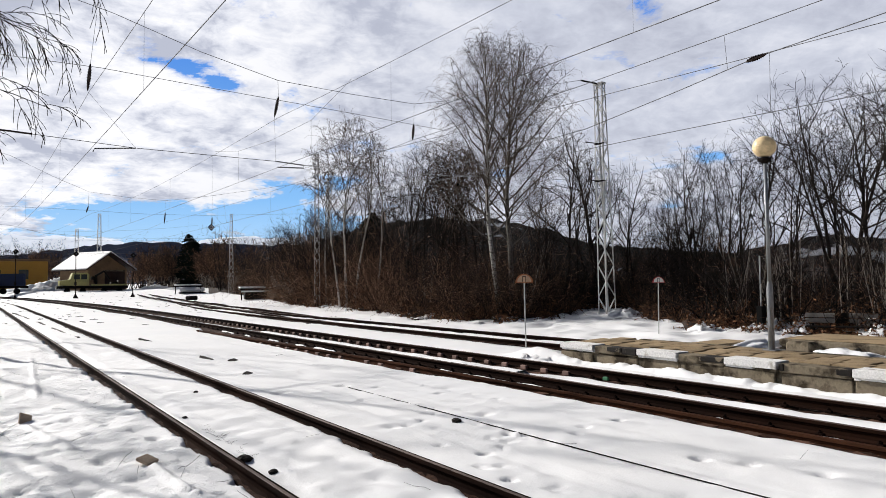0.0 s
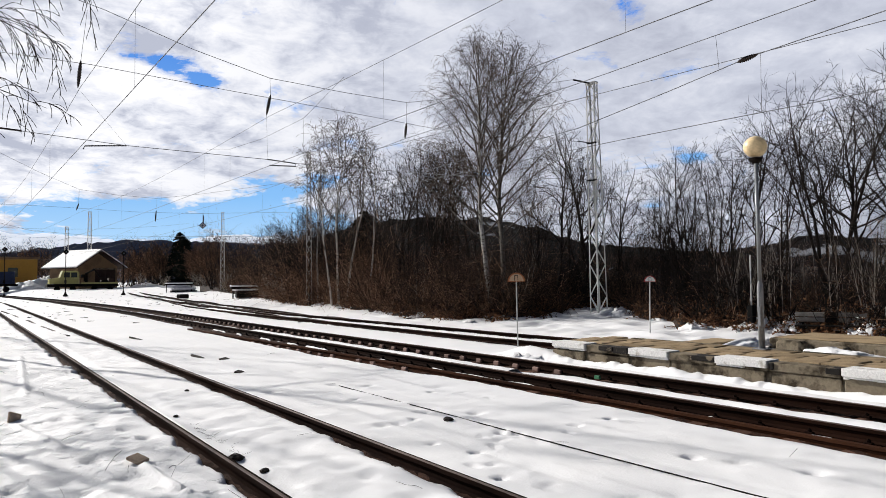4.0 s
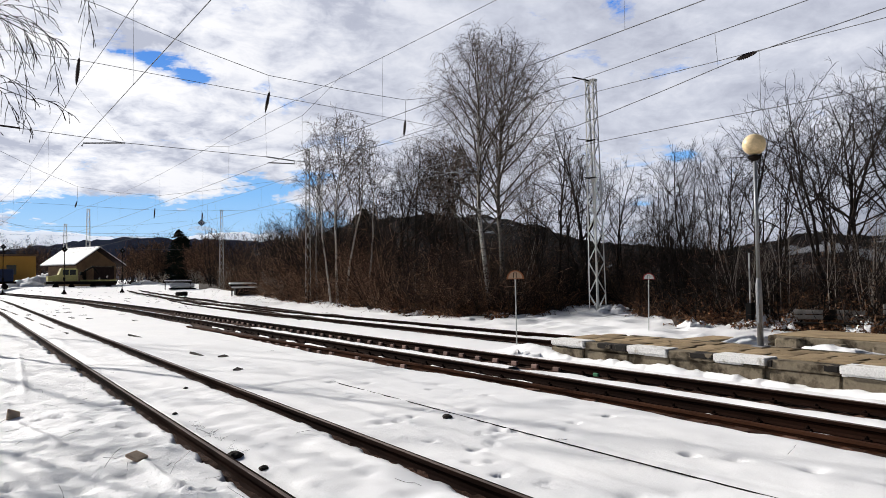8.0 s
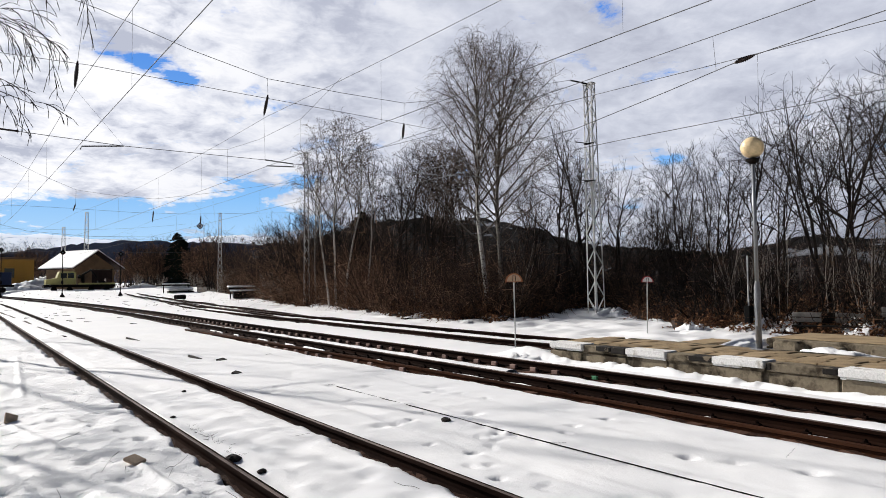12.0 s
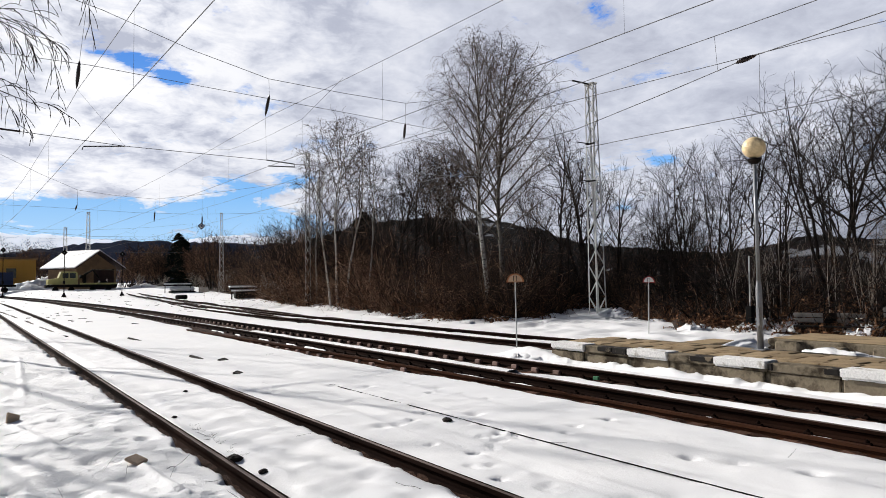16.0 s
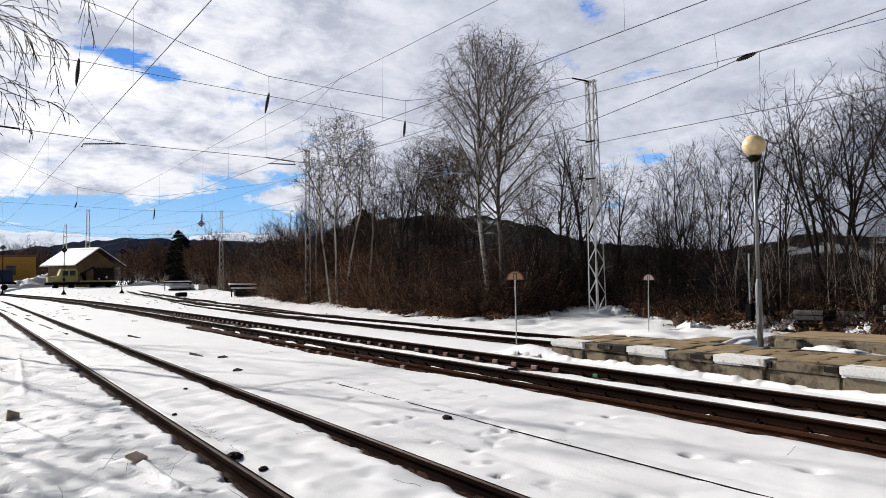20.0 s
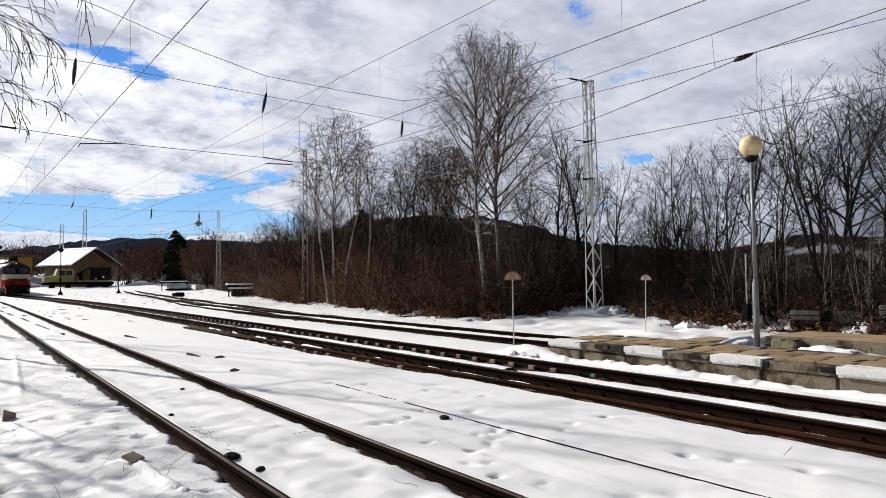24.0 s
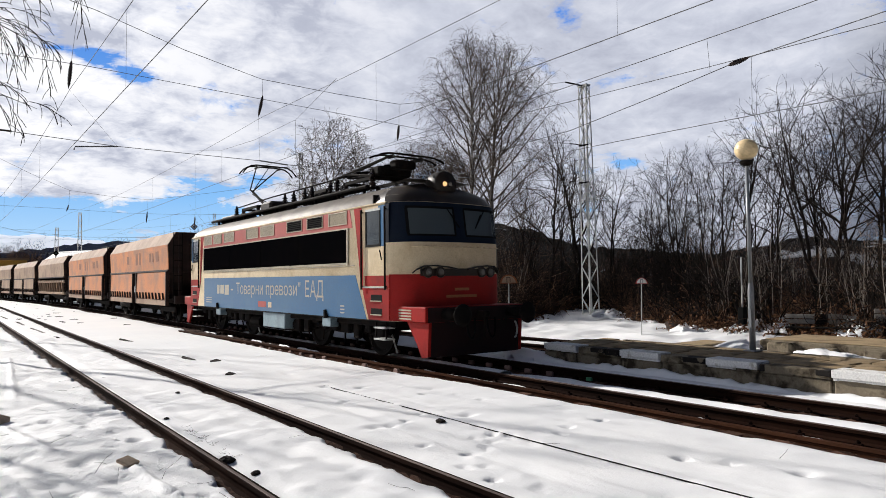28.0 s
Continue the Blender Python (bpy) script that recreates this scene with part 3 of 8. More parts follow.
hill("backdrop_ridge", "long wooded mountain ridge, tinted blue for haze", [(-60, 2.0), (-20, 2.6), (-5, 2.1), (2.7, 2.05), (4.7, 2.3), (6.5, 2.65), (8.3, 3.0), (11.0, 3.32), (13.9, 3.2),
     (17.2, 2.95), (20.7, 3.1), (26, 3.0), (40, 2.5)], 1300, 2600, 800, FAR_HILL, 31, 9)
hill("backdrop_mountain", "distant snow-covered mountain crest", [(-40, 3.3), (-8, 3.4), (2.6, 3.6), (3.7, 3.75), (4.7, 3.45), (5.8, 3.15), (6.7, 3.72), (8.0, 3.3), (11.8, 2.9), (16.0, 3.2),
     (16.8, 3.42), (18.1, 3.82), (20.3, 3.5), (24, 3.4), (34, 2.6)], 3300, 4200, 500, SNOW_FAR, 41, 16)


# ---- moving cloud layer ----
def cloud_material():
    """White and grey cloud that thins to clear sky in places."""
    m, n, l, b = nodes("cloud")
    n.remove(b)
    c = n.new("ShaderNodeTexCoord")
    sep = n.new("ShaderNodeSeparateXYZ")
    l.new(c.outputs["Object"], sep.inputs[0])

    def op(kind, a, bb):
        k = n.new("ShaderNodeMath")
        k.operation = kind
        for s, v in ((k.inputs[0], a), (k.inputs[1], bb)):
            if isinstance(v, (int, float)):
                s.default_value = v
            else:
                l.new(v, s)
        return k.outputs[0]

    # spread over a flat layer overhead: x / z and y / z
    zz = op("ADD", sep.outputs[2], 1100.0)
    px, py = op("DIVIDE", sep.outputs[0], zz), op("DIVIDE", sep.outputs[1], zz)
    comb = n.new("ShaderNodeCombineXYZ")
    l.new(px, comb.inputs[0])
    l.new(py, comb.inputs[1])

    def noise_at(scale, detail, rough, shift, warp=0.0):
        mp = n.new("ShaderNodeMapping")
        mp.inputs["Location"].default_value = shift
        l.new(comb.outputs[0], mp.inputs[0])
        t = n.new("ShaderNodeTexNoise")
        t.inputs["Scale"].default_value, t.inputs["Detail"].default_value, t.inputs["Roughness"].default_value = scale, detail, rough
        t.inputs["Distortion"].default_value = warp
        l.new(mp.outputs[0], t.inputs["Vector"])
        return t.outputs[0]

    body = noise_at(2.6, 12.0, 0.68, (3.1, 1.7, 0), 0.35)
    wisp = noise_at(11.0, 10.0, 0.66, (1.3, 5.1, 2.0), 0.5)
    body = op("ADD", op("MULTIPLY", body, 2.0), op("ADD", op("MULTIPLY", wisp, 0.55), -0.43))
    # clear places: azimuth, elevation, widths and depth
    for az, el, wa, we, deep in CLEAR:
        d = Vector((math.sin(radians(az)) * math.cos(radians(el)), math.cos(radians(az)) * math.cos(radians(el)), math.sin(radians(el)))) * DOME
        vx = op("DIVIDE", op("SUBTRACT", sep.outputs[0], d.x), DOME * radians(wa))
        vy = op("DIVIDE", op("SUBTRACT", sep.outputs[1], d.y), DOME * radians(wa))
        vz = op("DIVIDE", op("SUBTRACT", sep.outputs[2], d.z), DOME * radians(we))
        r2 = op("ADD", op("ADD", op("MULTIPLY", vx, vx), op("MULTIPLY", vy, vy)), op("MULTIPLY", vz, vz))
        body = op("SUBTRACT", body, op("MULTIPLY", op("POWER", 2.718, op("MULTIPLY", r2, -1.0)), deep))
    cover = ramp(n, l, body, [(0.46, (0, 0, 0)), (0.54, (0.6, 0.6, 0.6)), (0.66, (1, 1, 1))])
    tone = op("ADD", op("MULTIPLY", noise_at(4.2, 10.0, 0.60, (7.3, 2.2, 4.0), 0.3), 0.72), op("MULTIPLY", noise_at(13.0, 10.0, 0.62, (2.3, 8.2, 1.0), 0.6), 0.30))
    col = ramp(n, l, tone, [(0.36, CLOUD_DARK), (0.52, CLOUD_MID), (0.68, CLOUD_PALE)])
    lit = ramp(n, l, tone, [(0.41, CLOUD_SHADE), (0.50, CLOUD_LIT), (0.58, CLOUD_WHITE)])
    # towards the sun's side the cloud is brighter and whiter
    side = n.new("ShaderNodeVectorMath")
    side.operation = "DOT_PRODUCT"
    l.new(c.outputs["Object"], side.inputs[0])
    side.inputs[1].default_value = tuple(SUN_WAY / DOME)
    glare = ramp(n, l, side.outputs["Value"], [(0.65, (0, 0, 0)), (0.88, (1, 1, 1))])
    col = mix(n, l, glare, col, lit)
    # dimmed sky overhead and away from the sun, mostly unseen, to deepen the shade
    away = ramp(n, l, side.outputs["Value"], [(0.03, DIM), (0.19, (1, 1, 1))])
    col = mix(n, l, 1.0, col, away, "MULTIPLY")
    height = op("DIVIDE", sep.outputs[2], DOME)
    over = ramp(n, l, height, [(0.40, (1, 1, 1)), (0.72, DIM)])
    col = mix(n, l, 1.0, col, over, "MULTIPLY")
    blue = ramp(n, l, height, [(0.03, (0.50, 0.74, 0.98)), (0.12, (0.25, 0.53, 0.93)), (0.32, (0.085, 0.27, 0.78))])
    col = mix(n, l, cover, blue, col)
    e = n.new("ShaderNodeEmission")
    l.new(col, e.inputs["Color"])
    e.inputs["Strength"].default_value = CLOUD_GLOW
    l.new(e.outputs[0], n["Material Output"].inputs["Surface"])
    return m


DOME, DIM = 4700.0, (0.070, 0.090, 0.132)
CLOUD_DARK, CLOUD_MID, CLOUD_PALE = (0.45, 0.475, 0.575), (0.60, 0.63, 0.73), (0.78, 0.80, 0.88)
CLOUD_SHADE, CLOUD_LIT, CLOUD_WHITE, CLOUD_GLOW = (0.50, 0.53, 0.64), (0.80, 0.82, 0.90), (1.0, 1.0, 1.03), 0.87
CLEAR = [(7.9, 17.3, 2.0, 0.9, 0.42), (10.7, 16.5, 2.2, 0.95, 0.5), (13.4, 15.7, 1.4, 0.7, 0.45), (9.5, 4.7, 11.0, 1.9, 0.75), (20.0, 5.6, 5.0, 1.2, 0.42), (17.0, 8.2, 2.6, 0.7, 0.34), (23.0, 8.3, 2.2, 0.7, 0.36), (19.8, 7.4, 2.4, 0.6, 0.32),
         (48.5, 20.8, 1.5, 1.5, 0.42), (53.4, 9.4, 1.6, 0.6, 0.34), (42.5, 18.0, 1.0, 0.6, 0.2)]


def build_clouds():
    """A shell of broken cloud round the whole sky, open towards the sun."""
    g_az, g_el = np.linspace(-180, 180, 145), np.linspace(1.2, 88, 36)
    v, q = [], []
    for e in g_el:
        for a in g_az:
            v.append((DOME * math.sin(radians(a)) * math.cos(radians(e)), DOME * math.cos(radians(a)) * math.cos(radians(e)), DOME * math.sin(radians(e))))
    n = len(g_az)
    for j in range(len(g_el) - 1):
        for i in range(n - 1):
            w = Vector(v[j * n + i]).normalized()
            if w.angle(SUN_WAY) > radians(13):
                q.append((j * n + i, j * n + i + 1, (j + 1) * n + i + 1, (j + 1) * n + i))
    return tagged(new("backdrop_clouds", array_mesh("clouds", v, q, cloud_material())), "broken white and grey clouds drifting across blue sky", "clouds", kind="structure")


CLOUDS = build_clouds()


# ---- tracks ----
RAIL_SECTION = [(-0.036, 0.0), (-0.036, -0.036), (-0.009, -0.05), (-0.009, -0.125), (-0.07, -0.142), (-0.07, -0.155),
                (0.07, -0.155), (0.07, -0.142), (0.009, -0.125), (0.009, -0.05), (0.036, -0.036), (0.036, 0.0)]
GLINT_SECTION = [(-0.022, 0.004), (-0.027, -0.002), (0.012, -0.002), (0.007, 0.004)]
HEAD_SECTION = [(-0.031, 0.004), (-0.034, -0.002), (0.034, -0.002), (0.031, 0.004)]


# worn=True lays the narrow painted glint instead of the full head
def rail(track, path, label="", worn=False):
    r = part("rail", Geo().sweep(RAIL_SECTION, path), RAIL_SIDE, track, label)
    part("rail_head", Geo().sweep(GLINT_SECTION if worn else HEAD_SECTION, path), RAIL_GLINT if worn else RAIL_TOP, r, "worn steel running surface, a painted glint on the siding rails")
    return r


def snow_strip(name, parent, x_of, s0, s1, half, height, seed, cell=0.14, gaps=0.0, run=0.33):
    """A low ragged ridge of snow along a track; x_of gives the middle."""
    ys = np.linspace(s0, s1, int((s1 - s0) / cell))
    us = np.linspace(-1, 1, 9)
    v = []
    for y in ys:
        c = x_of(y)
        left = half * (1 + 0.35 * float(value_noise(0.3, y, 0.55, seed)) + 0.2 * float(value_noise(0.7, y, 0.2, seed + 1)))
        right = half * (1 + 0.35 * float(value_noise(9.3, y, 0.55, seed + 2)) + 0.2 * float(value_noise(5.7, y, 0.2, seed + 3)))
        keep = 1.0
        if gaps:
            keep = max(0.0, min(1.0, (float(value_noise(2.2, y, run, seed + 4)) + gaps) * 3))
        for u in us:
            p = u * (left if u < 0 else right)
            z = height * (1 - abs(u) ** 2.6) * keep + 0.018 * float(value_noise(c.x + p, y, 0.25, seed + 5)) * (1 - abs(u))
            v.append((c.x + p, c.y, c.z + z - 0.035 * (abs(u) == 1) - 0.05 * (1 - keep)))
    n = len(us)
    a = np.arange(len(ys) - 1)[:, None] * n + np.arange(n - 1)[None, :]
    q = np.stack([a, a + 1, a + n + 1, a + n], -1).reshape(-1, 4)
    ob = part(name, array_mesh(name, v, q, SNOW), SNOW, parent)
    return tagged(ob, "ragged strip of old snow", kind="stuff")


def build_main_track():
    track = thing("track_main", "main railway track with rusty rails on brown ballast", "railway track", kind="structure")
    path_s = list(np.linspace(-30, 40, 36)) + list(np.linspace(44, 340, 75))
    for off in (-0.753, 0.753):
        rail(track, [main_line(off, s) for s in path_s])
    ys = list(np.linspace(-30, 2, 12)) + list(np.linspace(2.3, 40, 230)) + list(np.linspace(41, 340, 150))
    us = np.linspace(-1.72, 1.72, 25)
    v = []
    for s in ys:
        for u in us:
            p = main_line(u, s)
            edge = max(0.0, abs(u) - 1.3)
            v.append((p.x, p.y, -0.178 - 0.42 * edge + (0.03 * float(value_noise(p.x, p.y, 0.11, 51)) + 0.02 * float(value_noise(p.x, p.y, 0.05, 52))) * (s < 45)))
    n = len(us)
    a = np.arange(len(ys) - 1)[:, None] * n + np.arange(n - 1)[None, :]
    q = np.stack([a, a + 1, a + n + 1, a + n], -1).reshape(-1, 4)
    tagged(part("ballast", array_mesh("ballast", v, q, BALLAST, False), BALLAST, track, "brown stained ballast"), kind="stuff")
    snow_strip("snow_between_rails", track, lambda s: main_line(0.10 if s < 9 else -0.30 + 0.40 * max(0, (10.5 - s) / 1.5) if s < 10.5 else -0.30, s) + Vector((0, 0, -0.165)), 1.5, 10.4, 0.28, 0.065, 61)
    snow_strip("snow_between_rails", track, lambda s: main_line(-0.30, s) + Vector((0, 0, -0.165)), 10.0, 24, 0.30, 0.135, 63)
    snow_strip("snow_between_rails", track, lambda s: main_line(-0.30, s) + Vector((0, 0, -0.165)), 24, 70, 0.30, 0.075, 62)
    snow_strip("snow_beside_rail", track, lambda s: main_line(-0.93, s) + Vector((0, 0, -0.148)), 1.5, 27, 0.028, 0.014, 71, 0.06, 0.12, 0.45)
    snow_strip("snow_beside_rail", track, lambda s: main_line(1.32, s) + Vector((0, 0, -0.16)), 1.5, 70, 0.30, 0.11, 81)
    spare = Geo().sweep(RAIL_SECTION, [(MAIN - 1.18 - 0.042 * max(0.0, s - 8.5), s, -0.085 + 0.04 * float(step(8.0, 16.0, s))) for s in np.linspace(-8, 26.6, 30)])
    part("spare_rail", spare, SPARE_RUST, track, "spare rusty rail lying on the sleeper ends")
    return track


def build_siding():
    track = thing("track_siding", "rusty siding track half buried in snow", "railway track", kind="structure")
    pts = list(np.linspace(-12, 60, 40)) + list(np.linspace(63, 130, 24))
    for off in (-0.753, 0.753):
        rail(track, [(SIDING + off - (max(0, s - 60) ** 2) / 900, s, -0.02) for s in pts], worn=True)
    for off in (-0.753, 0.753):
        bed = Geo().sheet(lambda u, y: (SIDING + off + u, y, -0.15 - 0.05 * abs(u) + 0.015 * float(value_noise(u * 3, y, 0.11, 56))), list(np.linspace(-0.24, 0.24, 7)), list(np.linspace(-11, 45, 320)))
        tagged(part("ballast", bed, BALLAST, track, "dark ballast showing beside the rail", fix=False), kind="stuff")
    rail(track, [(2.72 + (42 - s) * 0.026, s, -0.055 + 0.045 * float(value_noise(s, 0.5, 1.7, 95))) for s in np.linspace(26, 52, 60)], "short switch rail showing through the snow")
    return track


def build_loop():
    track = thing("track_loop", "rusty loop track behind the platform", "railway track", kind="structure")
    ys = list(np.linspace(-14, 36, 40)) + list(np.linspace(38, 66, 20))
    for off in (-0.753, 0.753):
        rail(track, [(third_x(y) + off, y, 0.0) for y in ys])
    v = Geo().sheet(lambda u, y: (third_x(y) + u, y, -0.125 + 0.025 * float(value_noise(u + 3, y, 0.13, 55))), list(np.linspace(-0.95, 0.95, 11)), list(np.linspace(-12, 46, 240)))
    tagged(part("ballast", v, BALLAST, track, "brown stained ballast", fix=False), kind="stuff")
    snow_strip("snow_between_rails", track, lambda s: Vector((third_x(s), s, -0.11)), 0.0, 46, 0.42, 0.075, 91)
    return track


def build_yard_track():
    track = thing("track_yard", "snowed-in yard track branching off to the sheds", "railway track", kind="structure")
    ys = np.linspace(24, 120, 120)
    for off in (-0.753, 0.753):
        rail(track, [(13.55 + 0.9 * max(0, (y - 24) / 18) ** 1.35 + off, y, -0.035 + 0.004 * (y - 24) + 0.05 * float(value_noise(y, 3.0 + off, 2.6, 96))) for y in ys])
    return track


TRACK_MAIN = build_main_track()
build_siding()
build_loop()
build_yard_track()


# ---- platform ----
def build_platform():
    p = thing("platform", "low island platform with brown paving and black and white kerbs", "platform", kind="structure")
    x0, x1, y0, y1, top = 10.86, 12.95, -14.0, 10.95, 0.33
    g = Geo()
    g.box(x0 + 0.10, x1 - 0.05, y0, y1 - 0.12, -0.3, top - 0.09, 0.02)
    part("core", g, CONCRETE, p, "weathered grey concrete core")
    part("back_edge", Geo().box(x1 - 0.16, x1, y0, y1 - 0.6, -0.3, top - 0.01, 0.015), CONCRETE, p)
    part("end_block", Geo().box(x0 + 0.1, x1 - 0.2, y1 - 0.12, y1 + 0.02, -0.3, top - 0.02, 0.03), CONCRETE, p)
    return p


PLATFORM = build_platform()


# ---- catenary ----
def lattice_mast(x, y, z0, z1, w0, w1, turn, label, bays=11, leg=0.07, arm=None, depth=None):
    """A four-legged lattice mast. depth: its width along its own y where only the width along x tapers, from an upright side."""
    m = thing("lattice_mast", label, "catenary mast", pose(x, y, 0, 0, 0, turn), group="lattice masts along the tracks")

    def corner(i, j, z, inset=0.0):
        w = w0 + (w1 - w0) * (z - z0) / (z1 - z0)
        if depth:
            return Vector(((inset if i < 0 else w - inset), j * (depth / 2 - inset), z))
        return Vector((i * (w / 2 - inset), j * (w / 2 - inset), z))

    ring = ((-1, -1), (1, -1), (1, 1), (-1, 1))
    for i, j in ring:
        part("leg", Geo().angle(corner(i, j, z0 - 0.3), corner(i, j, z1), leg, (-i, 0, 0), (0, -j, 0)), GALV, m)
    zs = [z0 + (z1 - z0) * (1 - (1 - k / bays) ** 1.12) for k in range(bays + 1)]
    for k in range(bays):
        za, zb = zs[k], zs[k + 1]
        for face in range(4):
            (i, j), (i2, j2) = ring[face], ring[(face + 1) % 4]
            if (k + face) % 2:
                i, j, i2, j2 = i2, j2, i, j
            part("lacing_bar", Geo().bar(corner(i, j, za, 0.015), corner(i2, j2, zb, 0.015), 0.014, leg * 0.75), GALV, m)
    lo, hi = corner(-1, -1, z1), corner(1, 1, z1)
    part("head_plate", Geo().box(lo.x - 0.03, hi.x + 0.03, lo.y - 0.03, hi.y + 0.03, z1 - 0.03, z1 + 0.05, 0.01), GALV, m)
    if arm:
        part("top_arm", Geo().bar((lo.x, 0, z1), (lo.x - arm, 0, z1 - 0.02), 0.05, 0.06), IRON, m, "dark wire bracket")
        for z in (8.0, 6.25):
            part("side_bracket", Geo().bar((lo.x + 0.1, 0, z), (lo.x - 0.9, 0, z - 0.02), 0.035, 0.035), IRON, m, "dark wire bracket")
            part("clamp_band", Geo().box(lo.x - 0.02, lo.x + 0.09, lo.y - 0.02, hi.y + 0.02, z - 0.03, z + 0.03, 0.008), IRON, m)
    lo, hi = corner(-1, -1, z0), corner(1, 1, z0)
    part("footing", Geo().box(lo.x - 0.18, hi.x + 0.18, lo.y - 0.18, hi.y + 0.18, z0 - 0.9, z0 - 0.06, 0.04), CONCRETE, m)
    return m


lattice_mast(23.98, 21.42, 0.12, 10.82, 0.66, 0.24, 0, "tall pale lattice mast standing in snow at the wood's edge", 16, 0.06, 1.1, 0.50)
lattice_mast(21.1, 46.2, 0.1, 11.15, 0.46, 0.30, -24, "tall lattice mast among birches", 14, 0.07)
lattice_mast(29.9, 93.6, 0.4, 11.15, 0.70, 0.36, -18, "tall lattice mast by a dark conifer", 12, 0.07)
lattice_mast(31.4, 66.0, 0.1, 12.6, 0.5, 0.3, 0, "slim lattice mast deep among dark bushes", 12, 0.06)
lattice_mast(16.6, 142.0, 0.8, 12.0, 0.9, 0.5, 0, "far lattice mast behind the goods shed", 10, 0.07)
lattice_mast(19.8, 138.0, 0.8, 14.6, 0.95, 0.5, 0, "far lattice mast beside the goods shed", 12, 0.07)
lattice_mast(-9.5, 23.0, -0.1, 12.4, 1.0, 0.5, 0, "tall lattice mast carrying the cross-span wires", 11, 0.07)


def wire(parent, name, pts, r, label="", n=5):
    return part(name, Geo().hose(pts, r, n), WIRE, parent, label, smooth=True, fix=False)


def sag(a, b, drop, n=14):
    a, b = Vector(a), Vector(b)
    return [a.lerp(b, k / n) - Vector((0, 0, 4 * drop * (k / n) * (1 - k / n))) for k in range(n + 1)]


SPANS = [-19.0, 23.0, 65.0, 107.0, 149.0]


def insulator(parent, a, b, r=1.0):
    a, b = Vector(a), Vector(b)
    d = b - a
    prof, n = [(0.02, 0.0)], 8
    for k in range(n):
        t = 0.08 + 0.80 * k / n
        swell = r * (0.8 + 0.45 * math.sin(math.pi * (k + 0.5) / n))
        prof += [(0.036 * swell, t * d.length), (0.052 * swell, (t + 0.03) * d.length), (0.040 * swell, (t + 0.08) * d.length)]
    prof.append((0.012, d.length))
    m = Matrix.Translation(a) @ d.to_track_quat("Z", "Y").to_matrix().to_4x4()
    return part("insulator", Geo().lathe(prof, 10, m), INSUL, parent, "dark ribbed insulator")


def overhead_line(label, x_at, contact, carrier, dip, hang, arm=None, spans=SPANS):
    """Contact wire, carrier wire and droppers over one track. hang: the suspension at the near span, top, insulator top and
    bottom as (x, z); arm: the steady arm's corners there."""
    line = thing("overhead_line", label, "overhead line", group="overhead lines")
    for a, b in zip(spans[:-1], spans[1:]):
        ca = hang[2][1] if a == 23.0 else carrier
        cb = hang[2][1] if b == 23.0 else carrier
        n = 16
        c = [Vector((x_at(a + (b - a) * k / n), a + (b - a) * k / n, ca + (cb - ca) * k / n - 4 * dip * (k / n) * (1 - k / n))) for k in range(n + 1)]
        wire(line, "carrier_wire", c, 0.0075)
        wire(line, "contact_wire", [(p.x, p.y, contact) for p in c], 0.0085)
        for k in ((3, 6, 10, 13) if a < 60 else ()):
            wire(line, "dropper", [c[k], (c[k].x, c[k].y, contact)], 0.003, n=4)
    (tx, tz), (ix, iz), (bx, bz) = hang
    wire(line, "hanger", [(tx, 23.0, tz), (ix, 23.0, iz)], 0.006)
    insulator(line, (ix, 23.0, iz), (bx, 23.0, bz))
    if arm:
        wire(line, "steady_arm", [(x, 23.0, z) for x, z in arm], 0.024)
        wire(line, "arm_hanger", [(bx, 23.0, bz), (arm[0][0], 23.0, arm[0][1])], 0.0035, n=4)
    return line


def bent(x0):
    return lambda y: x0 - max(0.0, y - 40.0) ** 2 / 1320.0


overhead_line("thin overhead contact line above the siding", bent(2.98), 5.80, 7.7, 0.30, ((3.16, 10.11), (3.0, 8.5), (2.93, 7.65)), ((4.31, 6.03), (3.14, 5.90), (3.10, 5.80)))
MAIN_LINE = overhead_line("thin overhead contact line above the main track", bent(9.02), 5.82, 7.75, 0.25, ((9.01, 8.96), (9.03, 8.37), (8.88, 7.61)),
                          ((8.93, 6.03), (9.98, 5.98), (10.0, 5.88), (9.0, 5.83)))
overhead_line("thin overhead contact line above the loop track", lambda y: 14.72, 5.9, 7.35, 0.3, ((14.8, 8.92), (14.78, 8.08), (14.71, 7.43)), None, SPANS[1:])
# the stitched wire that eases the main line's carrier over the near span, with its two droppers
wire(MAIN_LINE, "stitch_wire", [(9.04, 17.39, 7.60), (9.04, 20.19, 6.96), (9.03, 23.8, 6.92), (9.03, 27.37, 7.12), (9.02, 30.5, 7.62)], 0.006)
for y_, z_ in ((20.19, 6.96), (27.37, 7.12)):
    wire(MAIN_LINE, "dropper", [(9.03, y_, z_), (9.03, y_, 5.83)], 0.0045, n=4)


def build_cross_span():
    c = thing("cross_span", "head-span wires strung across all tracks between masts", "overhead wires")
    at = lambda rows: [(x, 23.0 if x < 20 else 21.5, z) for x, z in rows]
    wire(c, "upper_span_wire", at(((-9.3, 12.25), (-3.0, 11.5), (3.63, 10.23), (6.3, 9.50), (9.01, 8.96), (12.0, 8.90), (14.8, 8.92), (16.41, 9.28), (22.9, 10.83))), 0.0105)
    wire(c, "middle_span_wire", at(((-9.3, 8.6), (0.88, 8.38), (3.28, 8.43), (6.8, 8.31), (12.01, 8.16), (16.42, 8.01), (23.1, 7.98))), 0.0095)
    wire(c, "lower_span_wire", at(((-9.3, 6.6), (0.95, 6.18), (4.31, 6.03), (8.93, 6.03), (10.0, 5.98), (16.56, 6.11), (23.1, 6.23))), 0.0105)
